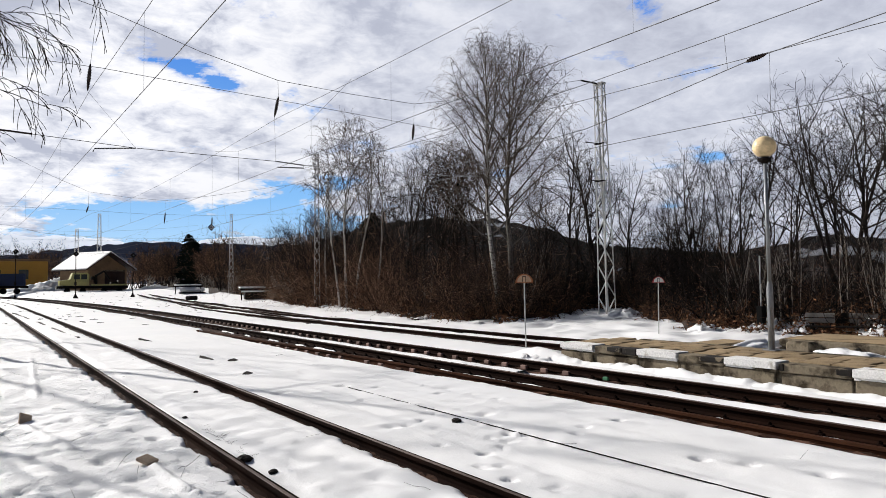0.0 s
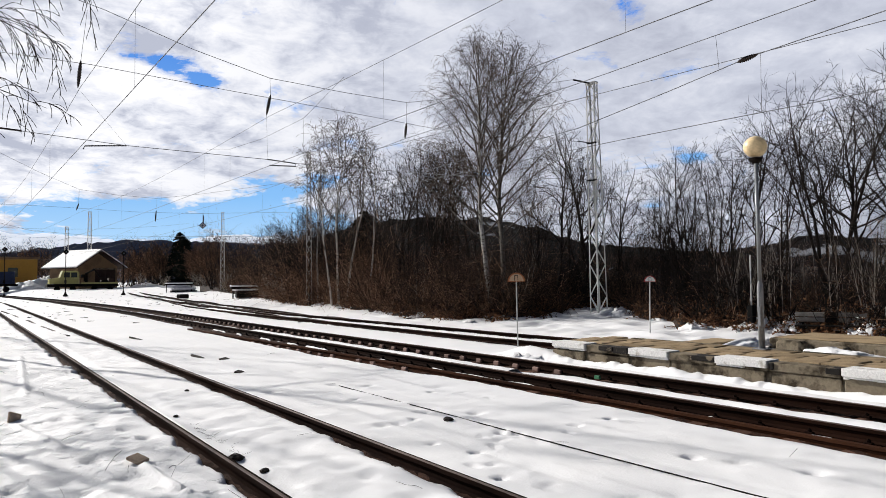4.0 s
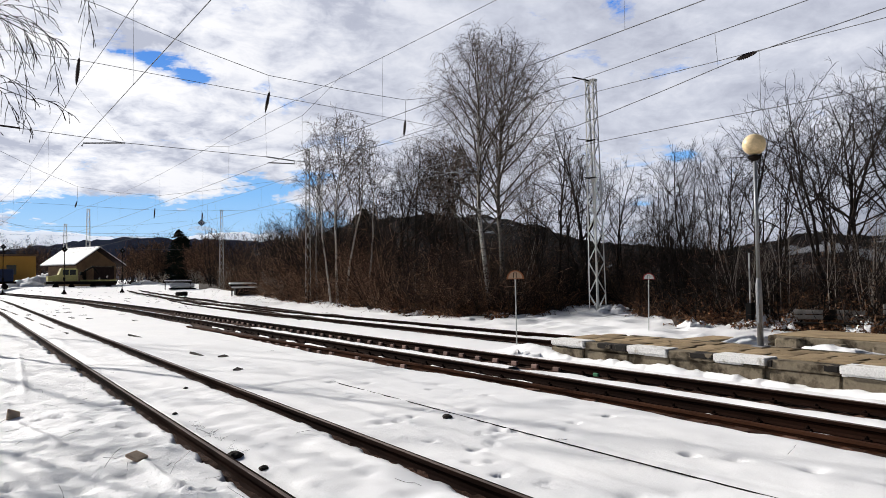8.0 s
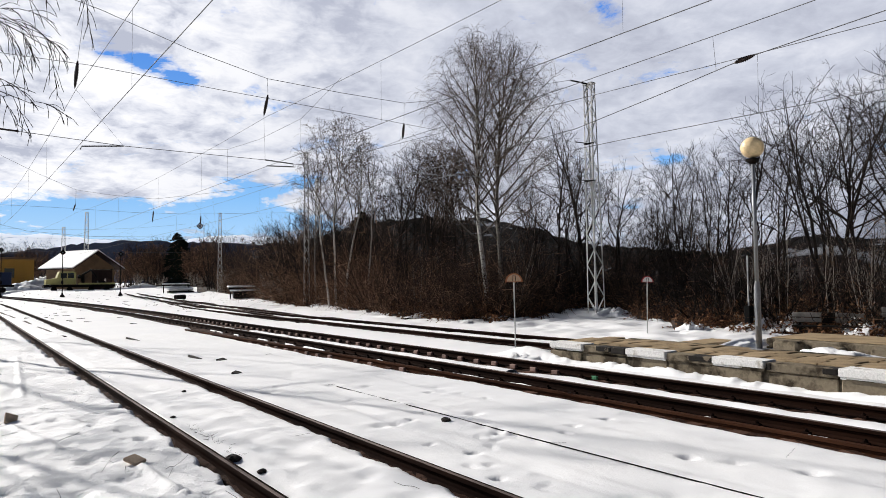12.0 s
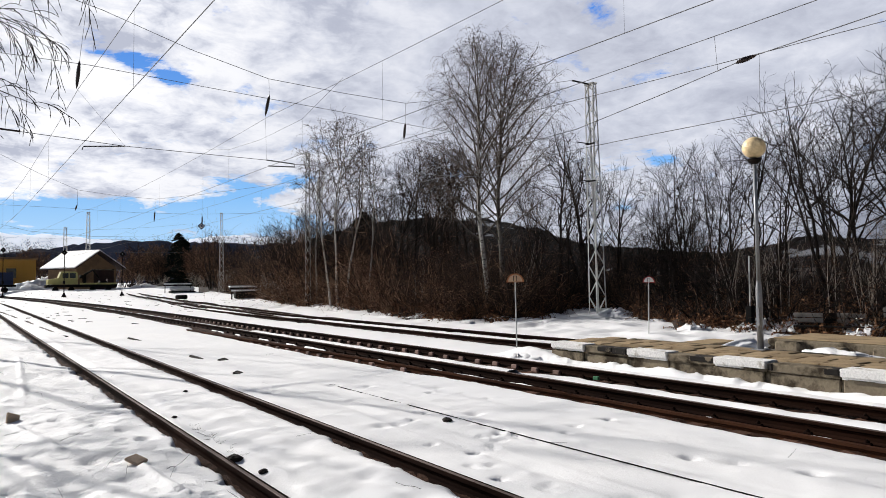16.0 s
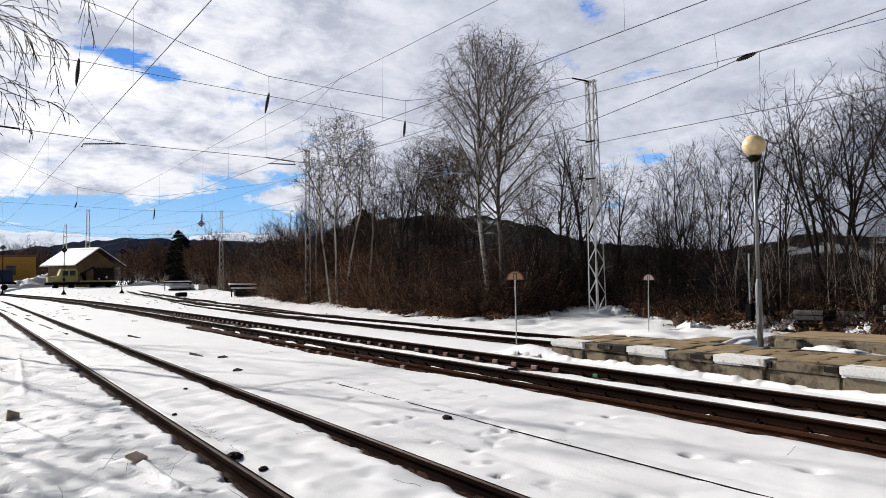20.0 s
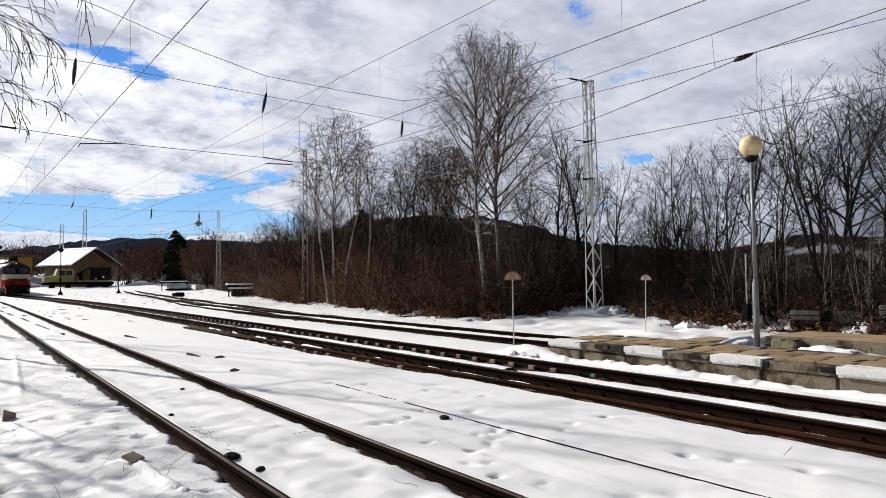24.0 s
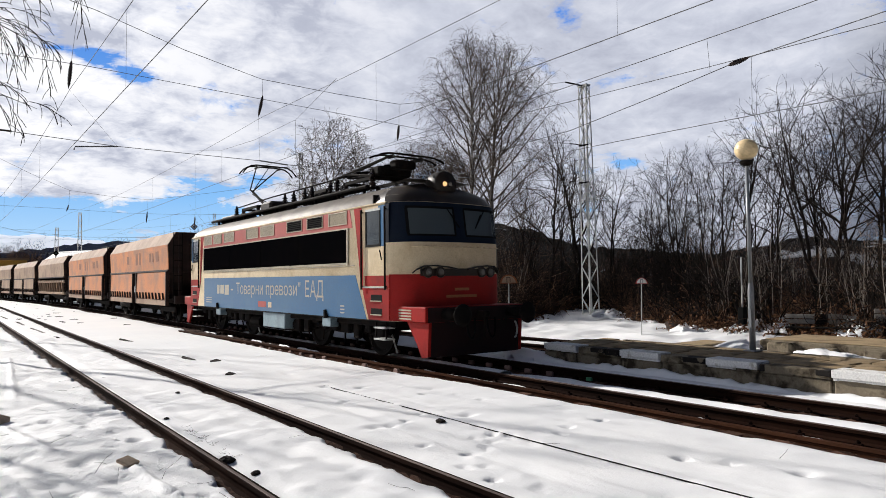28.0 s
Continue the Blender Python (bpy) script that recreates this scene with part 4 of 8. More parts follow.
    part("rod_insulator", Geo().tube((0.2, 23, 6.21), (1.5, 23, 6.16), 0.028, 0.028, 8), INSUL, c)
    return c


def build_far_span():
    """The next span up the line, with its hanging insulators."""
    c = thing("cross_span", "far head-span wires with hanging insulators", "overhead wires")
    at = lambda rows: [(x, 65.0, z) for x, z in rows]
    wire(c, "upper_span_wire", at(((-9.0, 15.2), (2.74, 12.28), (5.8, 10.8), (8.49, 9.69), (11.5, 9.40), (14.76, 9.29), (18.98, 10.01), (31.2, 12.5))), 0.012)
    wire(c, "middle_span_wire", at(((-9.0, 8.3), (2.87, 8.12), (7.39, 8.10), (13.03, 7.98), (18.14, 8.08), (31.2, 8.9))), 0.010)
    wire(c, "lower_span_wire", at(((-9.0, 7.3), (2.92, 6.57), (4.96, 6.05), (9.69, 5.74), (15.0, 5.85), (21.16, 6.0), (31.2, 6.3))), 0.011)
    for x, top, zi, xb, zb in ((8.49, 9.69, 8.45, 8.29, 7.88), (14.76, 9.29, 8.2, 14.65, 7.17), (18.98, 10.01, 7.95, 18.92, 7.12)):
        wire(c, "hanger", [(x, 65.0, top), (x - 0.03, 65.0, zi)], 0.012 if x < 9 else 0.004)
        insulator(c, (x - 0.03, 65.0, zi), (xb, 65.0, zb), 1.1)
    for y, x1 in ((107.0, 29.0), (149.0, 19.6)):
        for z, drop in ((10.6, 1.5), (8.2, 0.3), (6.2, 0.1)):
            wire(c, "far_span_wire", sag((-12, y, z), (x1, y, z), drop, 10), 0.011)
    return c


build_cross_span()
build_far_span()


def build_branch_wires():
    """Wires that slant off above the platform, with their in-line insulator."""
    w = thing("branch_wires", "slanting branch contact wires with an in-line insulator", "overhead wires")
    wire(w, "contact_wire", [(14.72, 23, 5.9), (14.7, 13.63, 6.09), (14.7, 10.5, 6.46), (14.7, 8.62, 6.71)], 0.011)
    insulator(w, (14.7, 8.62, 6.71), (14.7, 8.12, 6.76))
    wire(w, "anchor_wire", [(14.7, 8.12, 6.76), (14.7, 5.5, 6.9), (14.7, -8.0, 7.6)], 0.011)
    wire(w, "carrier_wire", [(14.71, 23, 7.43), (14.6, 13.96, 7.36), (14.6, 9.16, 7.46), (14.6, 6.8, 7.52), (14.6, -10.0, 8.1)], 0.010)
    wire(w, "dropper", [(14.65, 9.12, 7.46), (14.7, 9.09, 6.67)], 0.0055, n=4)
    wire(w, "feeder_carrier", [(16.6, 34, 8.3), (16.6, 15.9, 7.64), (16.6, 10.3, 7.46), (16.6, 6.2, 7.35), (16.6, -12.0, 7.4)], 0.010)
    wire(w, "feeder_wire", [(16.6, 34, 6.1), (16.6, 13.5, 5.96), (16.6, 9.13, 5.89), (16.6, 6.25, 5.83), (16.6, -12, 5.8)], 0.011)
    wire(w, "dropper", [(16.6, 9.1, 7.42), (16.6, 9.12, 5.89)], 0.0055, n=4)
    return w


build_branch_wires()


# ---- train ----
def lettering(parent, name, words, size, m, material, depth=0.003, stretch=1.0):
    """Words as a thin mesh, lying in the xy plane of m."""
    c = bpy.data.curves.new(name, "FONT")
    c.body, c.size, c.extrude, c.align_x = words, size, depth, "LEFT"
    c.resolution_u = 4
    t = new(name, c)
    me = bpy.data.meshes.new_from_object(t.evaluated_get(bpy.context.evaluated_depsgraph_get()))
    bpy.data.objects.remove(t)
    if depth == 0.0:
        # painted letters: the strokes of a glyph may cross, so they lie a hair above one another
        me.calc_loop_triangles()
        corners = [[me.vertices[i].co for i in t.vertices] for t in me.loop_triangles]
        flat = bpy.data.meshes.new(name)
        flat.from_pydata([(p.x, p.y, 0.0005 * (k % 9)) for k, tri in enumerate(corners) for p in tri], [], [(3 * k, 3 * k + 1, 3 * k + 2) for k in range(len(corners))])
        me = flat
    me.materials.clear()
    me.materials.append(material)
    ob = new(name, me)
    ob.parent = parent
    ob.matrix_local = m @ Matrix.Diagonal((stretch, 1, 1, 1))
    return ob


def plate(poly, side, x, t):
    """A flat plate on a vehicle's side from (y, z) corners, t thick, outwards."""
    n = len(poly)
    pts = [(side * x, y, z) for y, z in poly] + [(side * (x + t), y, z) for y, z in poly]
    return Geo().add(pts, [tuple(range(n)), tuple(range(2 * n - 1, n - 1, -1))] + [(i, (i + 1) % n, n + (i + 1) % n, n + i) for i in range(n)])


def rect(y0, y1, z0, z1):
    return [(y0, z0), (y1, z0), (y1, z1), (y0, z1)]


def wheel_set(parent, y, r, gauge=0.753, half=0.80):
    for sx in (-1, 1):
        m = pose(0, 0, 0, 0, 90, 0)
        g = Geo().lathe([(0.09, -0.07), (r * 0.35, -0.06), (r * 0.80, -0.02), (r * 0.86, -0.065), (r * 0.995, -0.065), (r, 0.055), (r * 0.85, 0.06), (r * 0.80, 0.02), (r * 0.35, 0.05), (0.09, 0.07)], 28, m)
        part("wheel", g, TYRE_STEEL, parent, m=pose(sx * gauge, y, r))
        part("axle_box", Geo().box(sx * (gauge + 0.19) - 0.09, sx * (gauge + 0.19) + 0.09, y - 0.17, y + 0.17, r - 0.16, r + 0.18, 0.03), IRON, parent)
    part("axle", Geo().tube((-half, y, r), (half, y, r), 0.08, 0.08, 10), IRON, parent)


LW = 1.46            # half width of the locomotive's body
CORNER = -7.2        # its front corners; the nose bows out to -7.9


def body_width(z):
    return float(np.interp(z, [0.85, 3.40, 3.50, 3.62, 3.76, 3.88, 3.97, 4.02], [LW, LW, LW - 0.03, 1.36, 1.18, 0.92, 0.55, 0.12]))


def nose_y(x, z):
    """The bowed and raked cab front."""
    w = min(abs(x) / LW, 1.0)
    y = -7.86 + 0.22 * w ** 2 + 0.44 * w ** 9
    y += 0.15 * max(0.0, min(z, 3.45) - 2.56) / 0.9
    if z > 3.45:
        y += 1.15 * ((z - 3.45) / 0.57) ** 2.0 * (1 - 0.25 * w) + 0.05
    return y


def front_sheet(x0, x1, z0, z1, off, nx=9, nz=4):
    """A plate that follows the cab front."""
    g = Geo()
    us, vs = list(np.linspace(x0, x1, nx)), list(np.linspace(z0, z1, nz))
    if max(abs(x0), abs(x1)) > 1.3:
        us = [LW * 1.004 * math.sin(a) for a in np.linspace(-math.pi / 2, math.pi / 2, 37)]
    g.sheet(lambda u, v: (u, nose_y(u, v) - off, v), us, vs)
    g.sheet(lambda u, v: (u * 0.99, nose_y(u, v) - off + 0.02, v), us[::-1], vs)
    return g


def build_locomotive():
    lo = thing("locomotive", "red, cream and blue electric locomotive with sooty roof, hauling hopper wagons", "locomotive")
    Y = lambda u: CORNER + u
    zs = [0.88, 1.2, 1.6, 1.9, 2.2, 2.56, 2.8, 3.1, 3.35, 3.45, 3.52, 3.62, 3.7, 3.78, 3.86, 3.92, 3.98, 4.02]
    xs = np.linspace(-1, 1, 21)
    pts, fs = [], []
    for z in zs:
        w = body_width(z)
        ring = [(w * k, nose_y(LW * k, z), z) for k in xs] + [(w * k, -nose_y(LW * k, z), z) for k in xs[::-1]]
        pts += ring
    n = 2 * len(xs)
    for k in range(len(zs) - 1):
        fs += [(k * n + i, k * n + (i + 1) % n, (k + 1) * n + (i + 1) % n, (k + 1) * n + i) for i in range(n)]
    fs += [tuple(range(n - 1, -1, -1)), tuple(range((len(zs) - 1) * n, len(zs) * n))]
    low = 9
    shell, roof = Geo(), Geo()
    shell.add(pts[:(low + 1) * n], [f for f in fs[:low * n]])
    roof.add(pts[low * n:], [tuple(i - low * n for i in f) for f in fs[low * n:-2]] + [tuple(i - low * n for i in fs[-1])])
    body = part("body", shell, LOCO_CREAM, lo, "cream painted steel body shell", smooth=True)
    rf = part("roof", roof, LOCO_ROOF, lo, "weathered pale grey curved roof", smooth=True)
    # sooty cab ends of the roof
    for end in (1, -1):
        g = Geo()
        us, vs = list(np.linspace(-1, 1, 21)), [3.45, 3.52, 3.6, 3.68, 3.76, 3.84, 3.92, 3.98]
        lim = lambda u, z: max(nose_y(LW * u, z), -8.5)
        for a, b in ((0.0, 1.0),):
            g.sheet(lambda u, v: ((body_width(v) + 0.006) * u, end * (lim(u, v) - 0.008), v), us, vs)
        for side in (-1, 1):
            g.sheet(lambda u, v: (side * (body_width(v) + 0.008), end * (nose_y(LW, v) + u * (CORNER + 0.62 - nose_y(LW, v))), v + 0.002), [0.0, 0.5, 1.0], vs)
        g.sheet(lambda u, v: (u, end * v, 4.0 + 0.03 - 0.028 * u * u), list(np.linspace(-0.9, 0.9, 5)), [CORNER + 0.1, CORNER + 0.62])
        part("cab_roof", g, LOCO_SOOT, lo, "soot-brown cab roof", smooth=True, fix=False)
    for side in (-1, 1):
        part("gutter", Geo().box(min(side * 1.44, side * 1.475), max(side * 1.44, side * 1.475), CORNER + 0.1, -CORNER - 0.1, 3.43, 3.465, 0.006), LOCO_CREAM, lo)
        part("roof_joint", Geo().box(min(side * 1.3, side * 1.47), max(side * 1.3, side * 1.47), Y(0.60), Y(0.66), 3.46, 3.66, 0.01), IRON, lo)
    for side in (-1, 1):
        P = lambda name, poly, material, t=0.006, label="": part(name, plate(poly, side, LW, t), material, lo, label)
        P("side_panel", [(Y(12.75), 0.885), (Y(12.75), 1.90), (Y(1.46), 1.88), (Y(0.95), 0.885)], LOCO_BLUE, 0.006, "blue lower side panel")
        P("upper_band", [(Y(12.85), 2.99), (Y(12.85), 3.42), (Y(1.72), 3.42), (Y(1.60), 2.99)], LOCO_PINK, 0.006, "faded red window band")
        P("cab_panel", [(Y(1.52), 3.42), (Y(1.17), 3.42), (Y(1.10), 1.62), (Y(0.0), 1.62), (Y(0.0), 0.885), (Y(0.86), 0.885), (Y(1.22), 1.75)], LOCO_RED, 0.006, "red slanted cab panel")
        P("cab_panel", [(-Y(1.52), 3.42), (-Y(1.17), 3.42), (-Y(1.10), 1.62), (-Y(0.0), 1.62), (-Y(0.0), 0.885), (-Y(0.86), 0.885), (-Y(1.22), 1.75)], LOCO_RED, 0.006, "red slanted cab panel")
        P("cab_navy", rect(CORNER - 0.02, Y(0.16), 2.57, 3.42), LOCO_NAVY, 0.005, "navy cab corner")
        P("cab_navy", rect(-Y(0.16), -CORNER + 0.02, 2.57, 3.42), LOCO_NAVY, 0.005, "navy cab corner")
        P("cab_red_strip", rect(Y(0.0), Y(1.04), 1.62, 1.86), LOCO_RED, 0.004)
        P("cab_red_strip", rect(-Y(1.04), -Y(0.0), 1.62, 1.86), LOCO_RED, 0.004)
        gr = P("grille", rect(Y(1.85), Y(12.8), 2.18, 2.97), GRILLE, 0.010, "long black ventilation grille")
        for u in (4.6, 7.3, 10.0):
            part("mullion", plate(rect(Y(u), Y(u + 0.04), 2.18, 2.97), side, LW + 0.010, 0.006), GRILLE, gr)
        for a, b, c, d in ((1.79, 12.86, 2.97, 3.0), (1.79, 12.86, 2.13, 2.18), (1.79, 1.85, 2.18, 2.97), (12.8, 12.86, 2.18, 2.97)):
            part("grille_frame", plate(rect(Y(a), Y(b), c, d), side, LW + 0.006, 0.022), FRAME_ALU, gr)
        for k, (a, b) in enumerate(((11.9, 12.75), (10.85, 11.7), (9.6, 10.6), (7.5, 8.5), (6.25, 7.3), (4.35, 5.35), (3.12, 4.05), (1.85, 2.8))):
            dark = k in (5, 6)
            w = P("side_window", rect(Y(a), Y(b), 3.10, 3.40), GRILLE if dark else TAN_PANE, 0.012, "black louvred vent" if dark else "painted-over small window")
            if dark:
                for z in np.linspace(3.13, 3.37, 6):
                    part("louvre", plate(rect(Y(a + 0.04), Y(b - 0.04), z - 0.01, z + 0.01), side, LW + 0.012, 0.02), IRON, w)
            for c, d, e, f in ((a, b, 3.385, 3.41), (a, b, 3.09, 3.115), (a, a + 0.04, 3.115, 3.385), (b - 0.04, b, 3.115, 3.385)):
                part("window_frame", plate(rect(Y(c), Y(d), e, f), side, LW + 0.008, 0.014), FRAME_ALU, w)
        P("moulding", rect(Y(1.5), Y(12.8), 2.095, 2.115), FRAME_ALU, 0.02)
        P("sill_strip", rect(CORNER, -CORNER, 0.86, 0.885), IRON, 0.01)
        for s in (1, -1):
            yy = lambda u: s * Y(u)
            q = lambda a, b, c, d: rect(min(yy(a), yy(b)), max(yy(a), yy(b)), c, d)
            door = P("cab_door", q(0.16, 1.02, 1.62, 3.40), LOCO_CREAM, 0.008, "cream cab door with dark window")
            part("door_upper", plate(q(0.14, 0.42, 2.5, 3.40), side, LW + 0.008, 0.004), LOCO_BLUE, door, "blue upper door edge")
            part("door_glass", plate(q(0.36, 0.92, 2.55, 3.3), side, LW + 0.010, 0.006), GLASS, door, "dark dirty door glass")
            for c, d, e, f in ((0.32, 0.96, 3.3, 3.35), (0.32, 0.96, 2.5, 2.55), (0.32, 0.36, 2.55, 3.3), (0.92, 0.96, 2.55, 3.3)):
                part("glass_frame", plate(q(c, d, e, f), side, LW + 0.008, 0.016), PALE_GREY if e > 3.2 else RUBBER, door)
            part("door_red", plate(q(0.16, 1.02, 1.63, 1.86), side, LW + 0.008, 0.004), LOCO_RED, door)
            part("door_sill", plate(q(0.1, 1.08, 1.585, 1.62), side, LW, 0.03), PALE_GREY, door)
            part("door_handle", Geo().tube((side * (LW + 0.05), yy(0.22), 2.2), (side * (LW + 0.05), yy(0.30), 2.42), 0.014, 0.014, 6), IRON, door)
            for u in (0.08, 1.10):
                rail_ = Geo().tube((side * (LW + 0.055), yy(u), 1.55), (side * (LW + 0.055), yy(u), 3.36), 0.022, 0.022, 8)
                for z in (1.62, 3.3):
                    rail_.tube((side * LW, yy(u), z), (side * (LW + 0.055), yy(u), z), 0.016, 0.016, 6)
                part("handrail", rail_, IRON, lo, "black vertical handrail")
            # flat black plates stand in for the shade inside the step openings
            for za, zb in ((1.30, 1.44), (1.0, 1.14)):
                st = P("step_recess", q(0.28, 0.74, za, zb), RUBBER, 0.012, "flat black plate for the shaded step opening")
                part("step_edge", plate(q(0.28, 0.74, za - 0.012, za + 0.012), side, LW + 0.010, 0.03), FRAME_ALU, st)
            for z in (0.72, 0.47):
                part("foot_step", Geo().box(min(side * 1.18, side * 1.46), max(side * 1.18, side * 1.46), min(yy(0.2), yy(0.66)), max(yy(0.2), yy(0.66)), z - 0.02, z + 0.015, 0.006), PALE_GREY, lo)
            for u in (0.22, 0.64):
                part("step_hanger", Geo().bar((side * 1.40, yy(u), 0.9), (side * 1.40, yy(u), 0.46), 0.03, 0.02), IRON, lo)
        # boxes under the frame
        part("battery_box", Geo().box(min(side * 1.05, side * 1.42), max(side * 1.05, side * 1.42), Y(5.6), Y(7.2), 0.42, 0.86, 0.02), PALE_BLUE, lo, "pale blue battery box")
        for a, b in ((10.9, 11.56), (2.66, 3.31)):
            part("sand_box", Geo().box(min(side * 1.2, side * 1.44), max(side * 1.2, side * 1.44), Y(a + 0.12), Y(b - 0.08), 0.62, 0.86, 0.02), PALE_BLUE, lo, "pale grey-blue equipment box")
            part("sand_filler", Geo().tube((side * (LW + 0.03), Y(a + 0.25), 0.86), (side * (LW + 0.02), Y(a + 0.32), 1.03), 0.07, 0.05, 8), IRON, lo)
    # company lettering and small inscriptions on the near side
    face = lambda y, z, off: Matrix.Translation((-(LW + 0.006 + off), y, z)) @ Matrix(((0, 0, -1, 0), (-1, 0, 0, 0), (0, 1, 0, 0), (0, 0, 0, 1)))
    for k, (a, b, z0, z1) in enumerate(((11.3, 11.05, 1.36, 1.66), (10.95, 10.6, 1.36, 1.66), (10.5, 10.1, 1.33, 1.66), (9.9, 9.7, 1.48, 1.53))):
        part("lettering_bar", plate(rect(Y(b), Y(a), z0, z1), -1, LW + 0.006, 0.004), LETTER, lo, "pale painted lettering")
    at = Y(9.40)
    for words, size, gap in (("Товар", 0.50, 0.05), ("Н", 0.372, 0.05), ("и превози\"", 0.50, 0.0)):
        word = lettering(lo, "lettering", words, size, face(at, 1.37, 0.004), LETTER, 0.0, 1.13)
        at -= 1.13 * max(p.co.x for p in word.data.vertices) + gap
    lettering(lo, "lettering", "ЕАД", 0.60, face(Y(4.20), 1.34, 0.004), LETTER, 0.0, 0.90)
    part("data_plate", plate(rect(Y(6.85), Y(7.48), 1.0, 1.17), -1, LW + 0.006, 0.004), LOCO_PINK, lo, "small red inscription plate")
    part("data_plate", plate(rect(Y(6.45), Y(6.7), 1.0, 1.16), -1, LW + 0.006, 0.004), LOCO_CREAM, lo)
    for z in (0.98, 1.06, 1.14):
        part("inscription_bar", plate(rect(Y(2.0), Y(2.2), z, z + 0.03), -1, LW + 0.006, 0.004), LETTER, lo)
        part("inscription_bar", plate(rect(Y(11.9), Y(12.5), z + 0.06, z + 0.085), -1, LW + 0.006, 0.004), LETTER, lo)
    # fronts, both ends alike
    flip = Matrix.Rotation(math.pi, 4, "Z")
    for end in (0, 1):
        m = flip if end else Matrix.Identity(4)
        F = lambda name, g, material, label="", parent=lo, smooth=True: part(name, g, material, parent, label, smooth, m if parent is lo else None)
        F("front_navy", front_sheet(-1.40, 1.40, 2.57, 3.44, 0.010, 15, 6), LOCO_NAVY, "navy blue windscreen surround")
        F("front_red", front_sheet(-1.45, 1.45, 0.89, 1.88, 0.010, 15, 5), LOCO_RED, "red lower cab front")
        for a, b in ((-1.20, -0.17), (0.17, 1.20)):
            w = F("windscreen", front_sheet(a, b, 2.74, 3.30, 0.020, 9, 4), SCREEN, "large grey reflecting windscreen")
            for c, d, e, f in ((a - 0.04, b + 0.04, 3.30, 3.35), (a - 0.04, b + 0.04, 2.70, 2.74), (a - 0.05, a, 2.74, 3.30), (b, b + 0.05, 2.74, 3.30)):
                part("windscreen_rubber", front_sheet(c, d, e, f, 0.028, 7, 3), RUBBER, w, smooth=True)
            mid = 0.78 if a > 0 else -0.35
            x2 = mid + (-0.28 if a > 0 else 0.25)
            wi = Geo().tube((mid - 0.0, nose_y(mid, 3.34) - 0.06, 3.34), (x2, nose_y(x2, 2.98) - 0.05, 2.98), 0.012, 0.008, 6)
            wi.bar((mid + (-0.12 if a > 0 else 0.1), nose_y(mid, 3.2) - 0.05, 3.22), (x2 + (-0.06 if a > 0 else 0.06), nose_y(x2, 2.9) - 0.045, 2.90), 0.025, 0.015)
            part("wiper", wi, RUBBER, w)
        brow = Geo()
        for sx in (-1, 1):
            pts_ = [(sx * x, nose_y(x, 2.0) - 0.03, z) for x, z in ((0.15, 1.985), (0.38, 2.03), (0.7, 2.06), (0.95, 2.05), (1.1, 1.98), (1.18, 1.90))]
            for a, b in zip(pts_[:-1], pts_[1:]):
                brow.bar(a, b, 0.10, 0.03)
        F("lamp_brow", brow, LOCO_SOOT, "dark curved brow above the headlamps", smooth=False)
        F("lamp_recess", front_sheet(-1.02, 1.02, 1.84, 2.0, 0.016, 11, 3), LOCO_SOOT, "dark brown band behind the headlamps")
        for x in (-0.86, -0.57, 0.57, 0.86):
            mm = pose(x, nose_y(x, 1.92) - 0.005, 1.92, 90, 0, 0)
            h = F("headlamp", Geo().lathe([(0.115, -0.04), (0.12, 0.05), (0.105, 0.07), (0.09, 0.06)], 18, mm), LOCO_SOOT, "round headlamp")
            part("lamp_glass", Geo().lathe([(0.09, 0.05), (0.07, 0.075), (0.03, 0.085)], 16, mm), LENS, h, smooth=True)
        hb = Geo()
        for k in range(-6, 6):
            a, b = k * 0.2, (k + 1) * 0.2
            hb.tube((a, nose_y(a, 2.5) - 0.05, 2.47), (b, nose_y(b, 2.5) - 0.05, 2.47), 0.013, 0.013, 6)
        F("front_handrail", hb, LOCO_CREAM)
        for z, a in ((1.55, 0.2), (1.40, 0.42)):
            F("number_bar", front_sheet(-a, a, z - 0.03, z + 0.03, 0.016, 7, 2), SIGN_RIM, "small cast number plate, illegible")
        top = Geo().lathe([(0.02, 0.42), (0.16, 0.38), (0.25, 0.27), (0.29, 0.12), (0.29, -0.14), (0.27, -0.18)], 20, pose(0, nose_y(0, 3.9) - 0.20, 3.93, -90, 0, 0) @ Matrix.Scale(1.05, 4))
        F("roof_lamp_housing", top, LOCO_SOOT, "dark domed roof lamp housing")
        for x in (-0.075, 0.075):
            yy = nose_y(0, 3.9) - 0.445
            mm = pose(x, yy, 3.92, 90, 0, 0)
            F("roof_lamp", Geo().lathe([(0.055, -0.02), (0.05, 0.012), (0.02, 0.022)], 14, mm), HEADLAMP if (end == 0 and x < 0) else LENS, "lit roof headlamp" if end == 0 and x < 0 else "unlit roof headlamp")
        F("front_apron", Geo().box(-1.36, 1.36, -8.41, -7.15, 0.885, 1.20, 0.02), LOCO_RED, "red front apron", smooth=False)
        # thin plate that carries the front's painted shade over the red apron
        F("apron_face", Geo().box(-1.30, 1.30, -8.425, -8.41, 0.89, 1.19, 0.004), LOCO_GRIME_SHADE, "apron face, grimy red darkened for shade", smooth=False)
        for k in range(4):
            F("inscription_bar", Geo().box(-1.366, -1.36, -7.9, -7.35, 0.93 + k * 0.06, 0.96 + k * 0.06), LETTER, smooth=False)
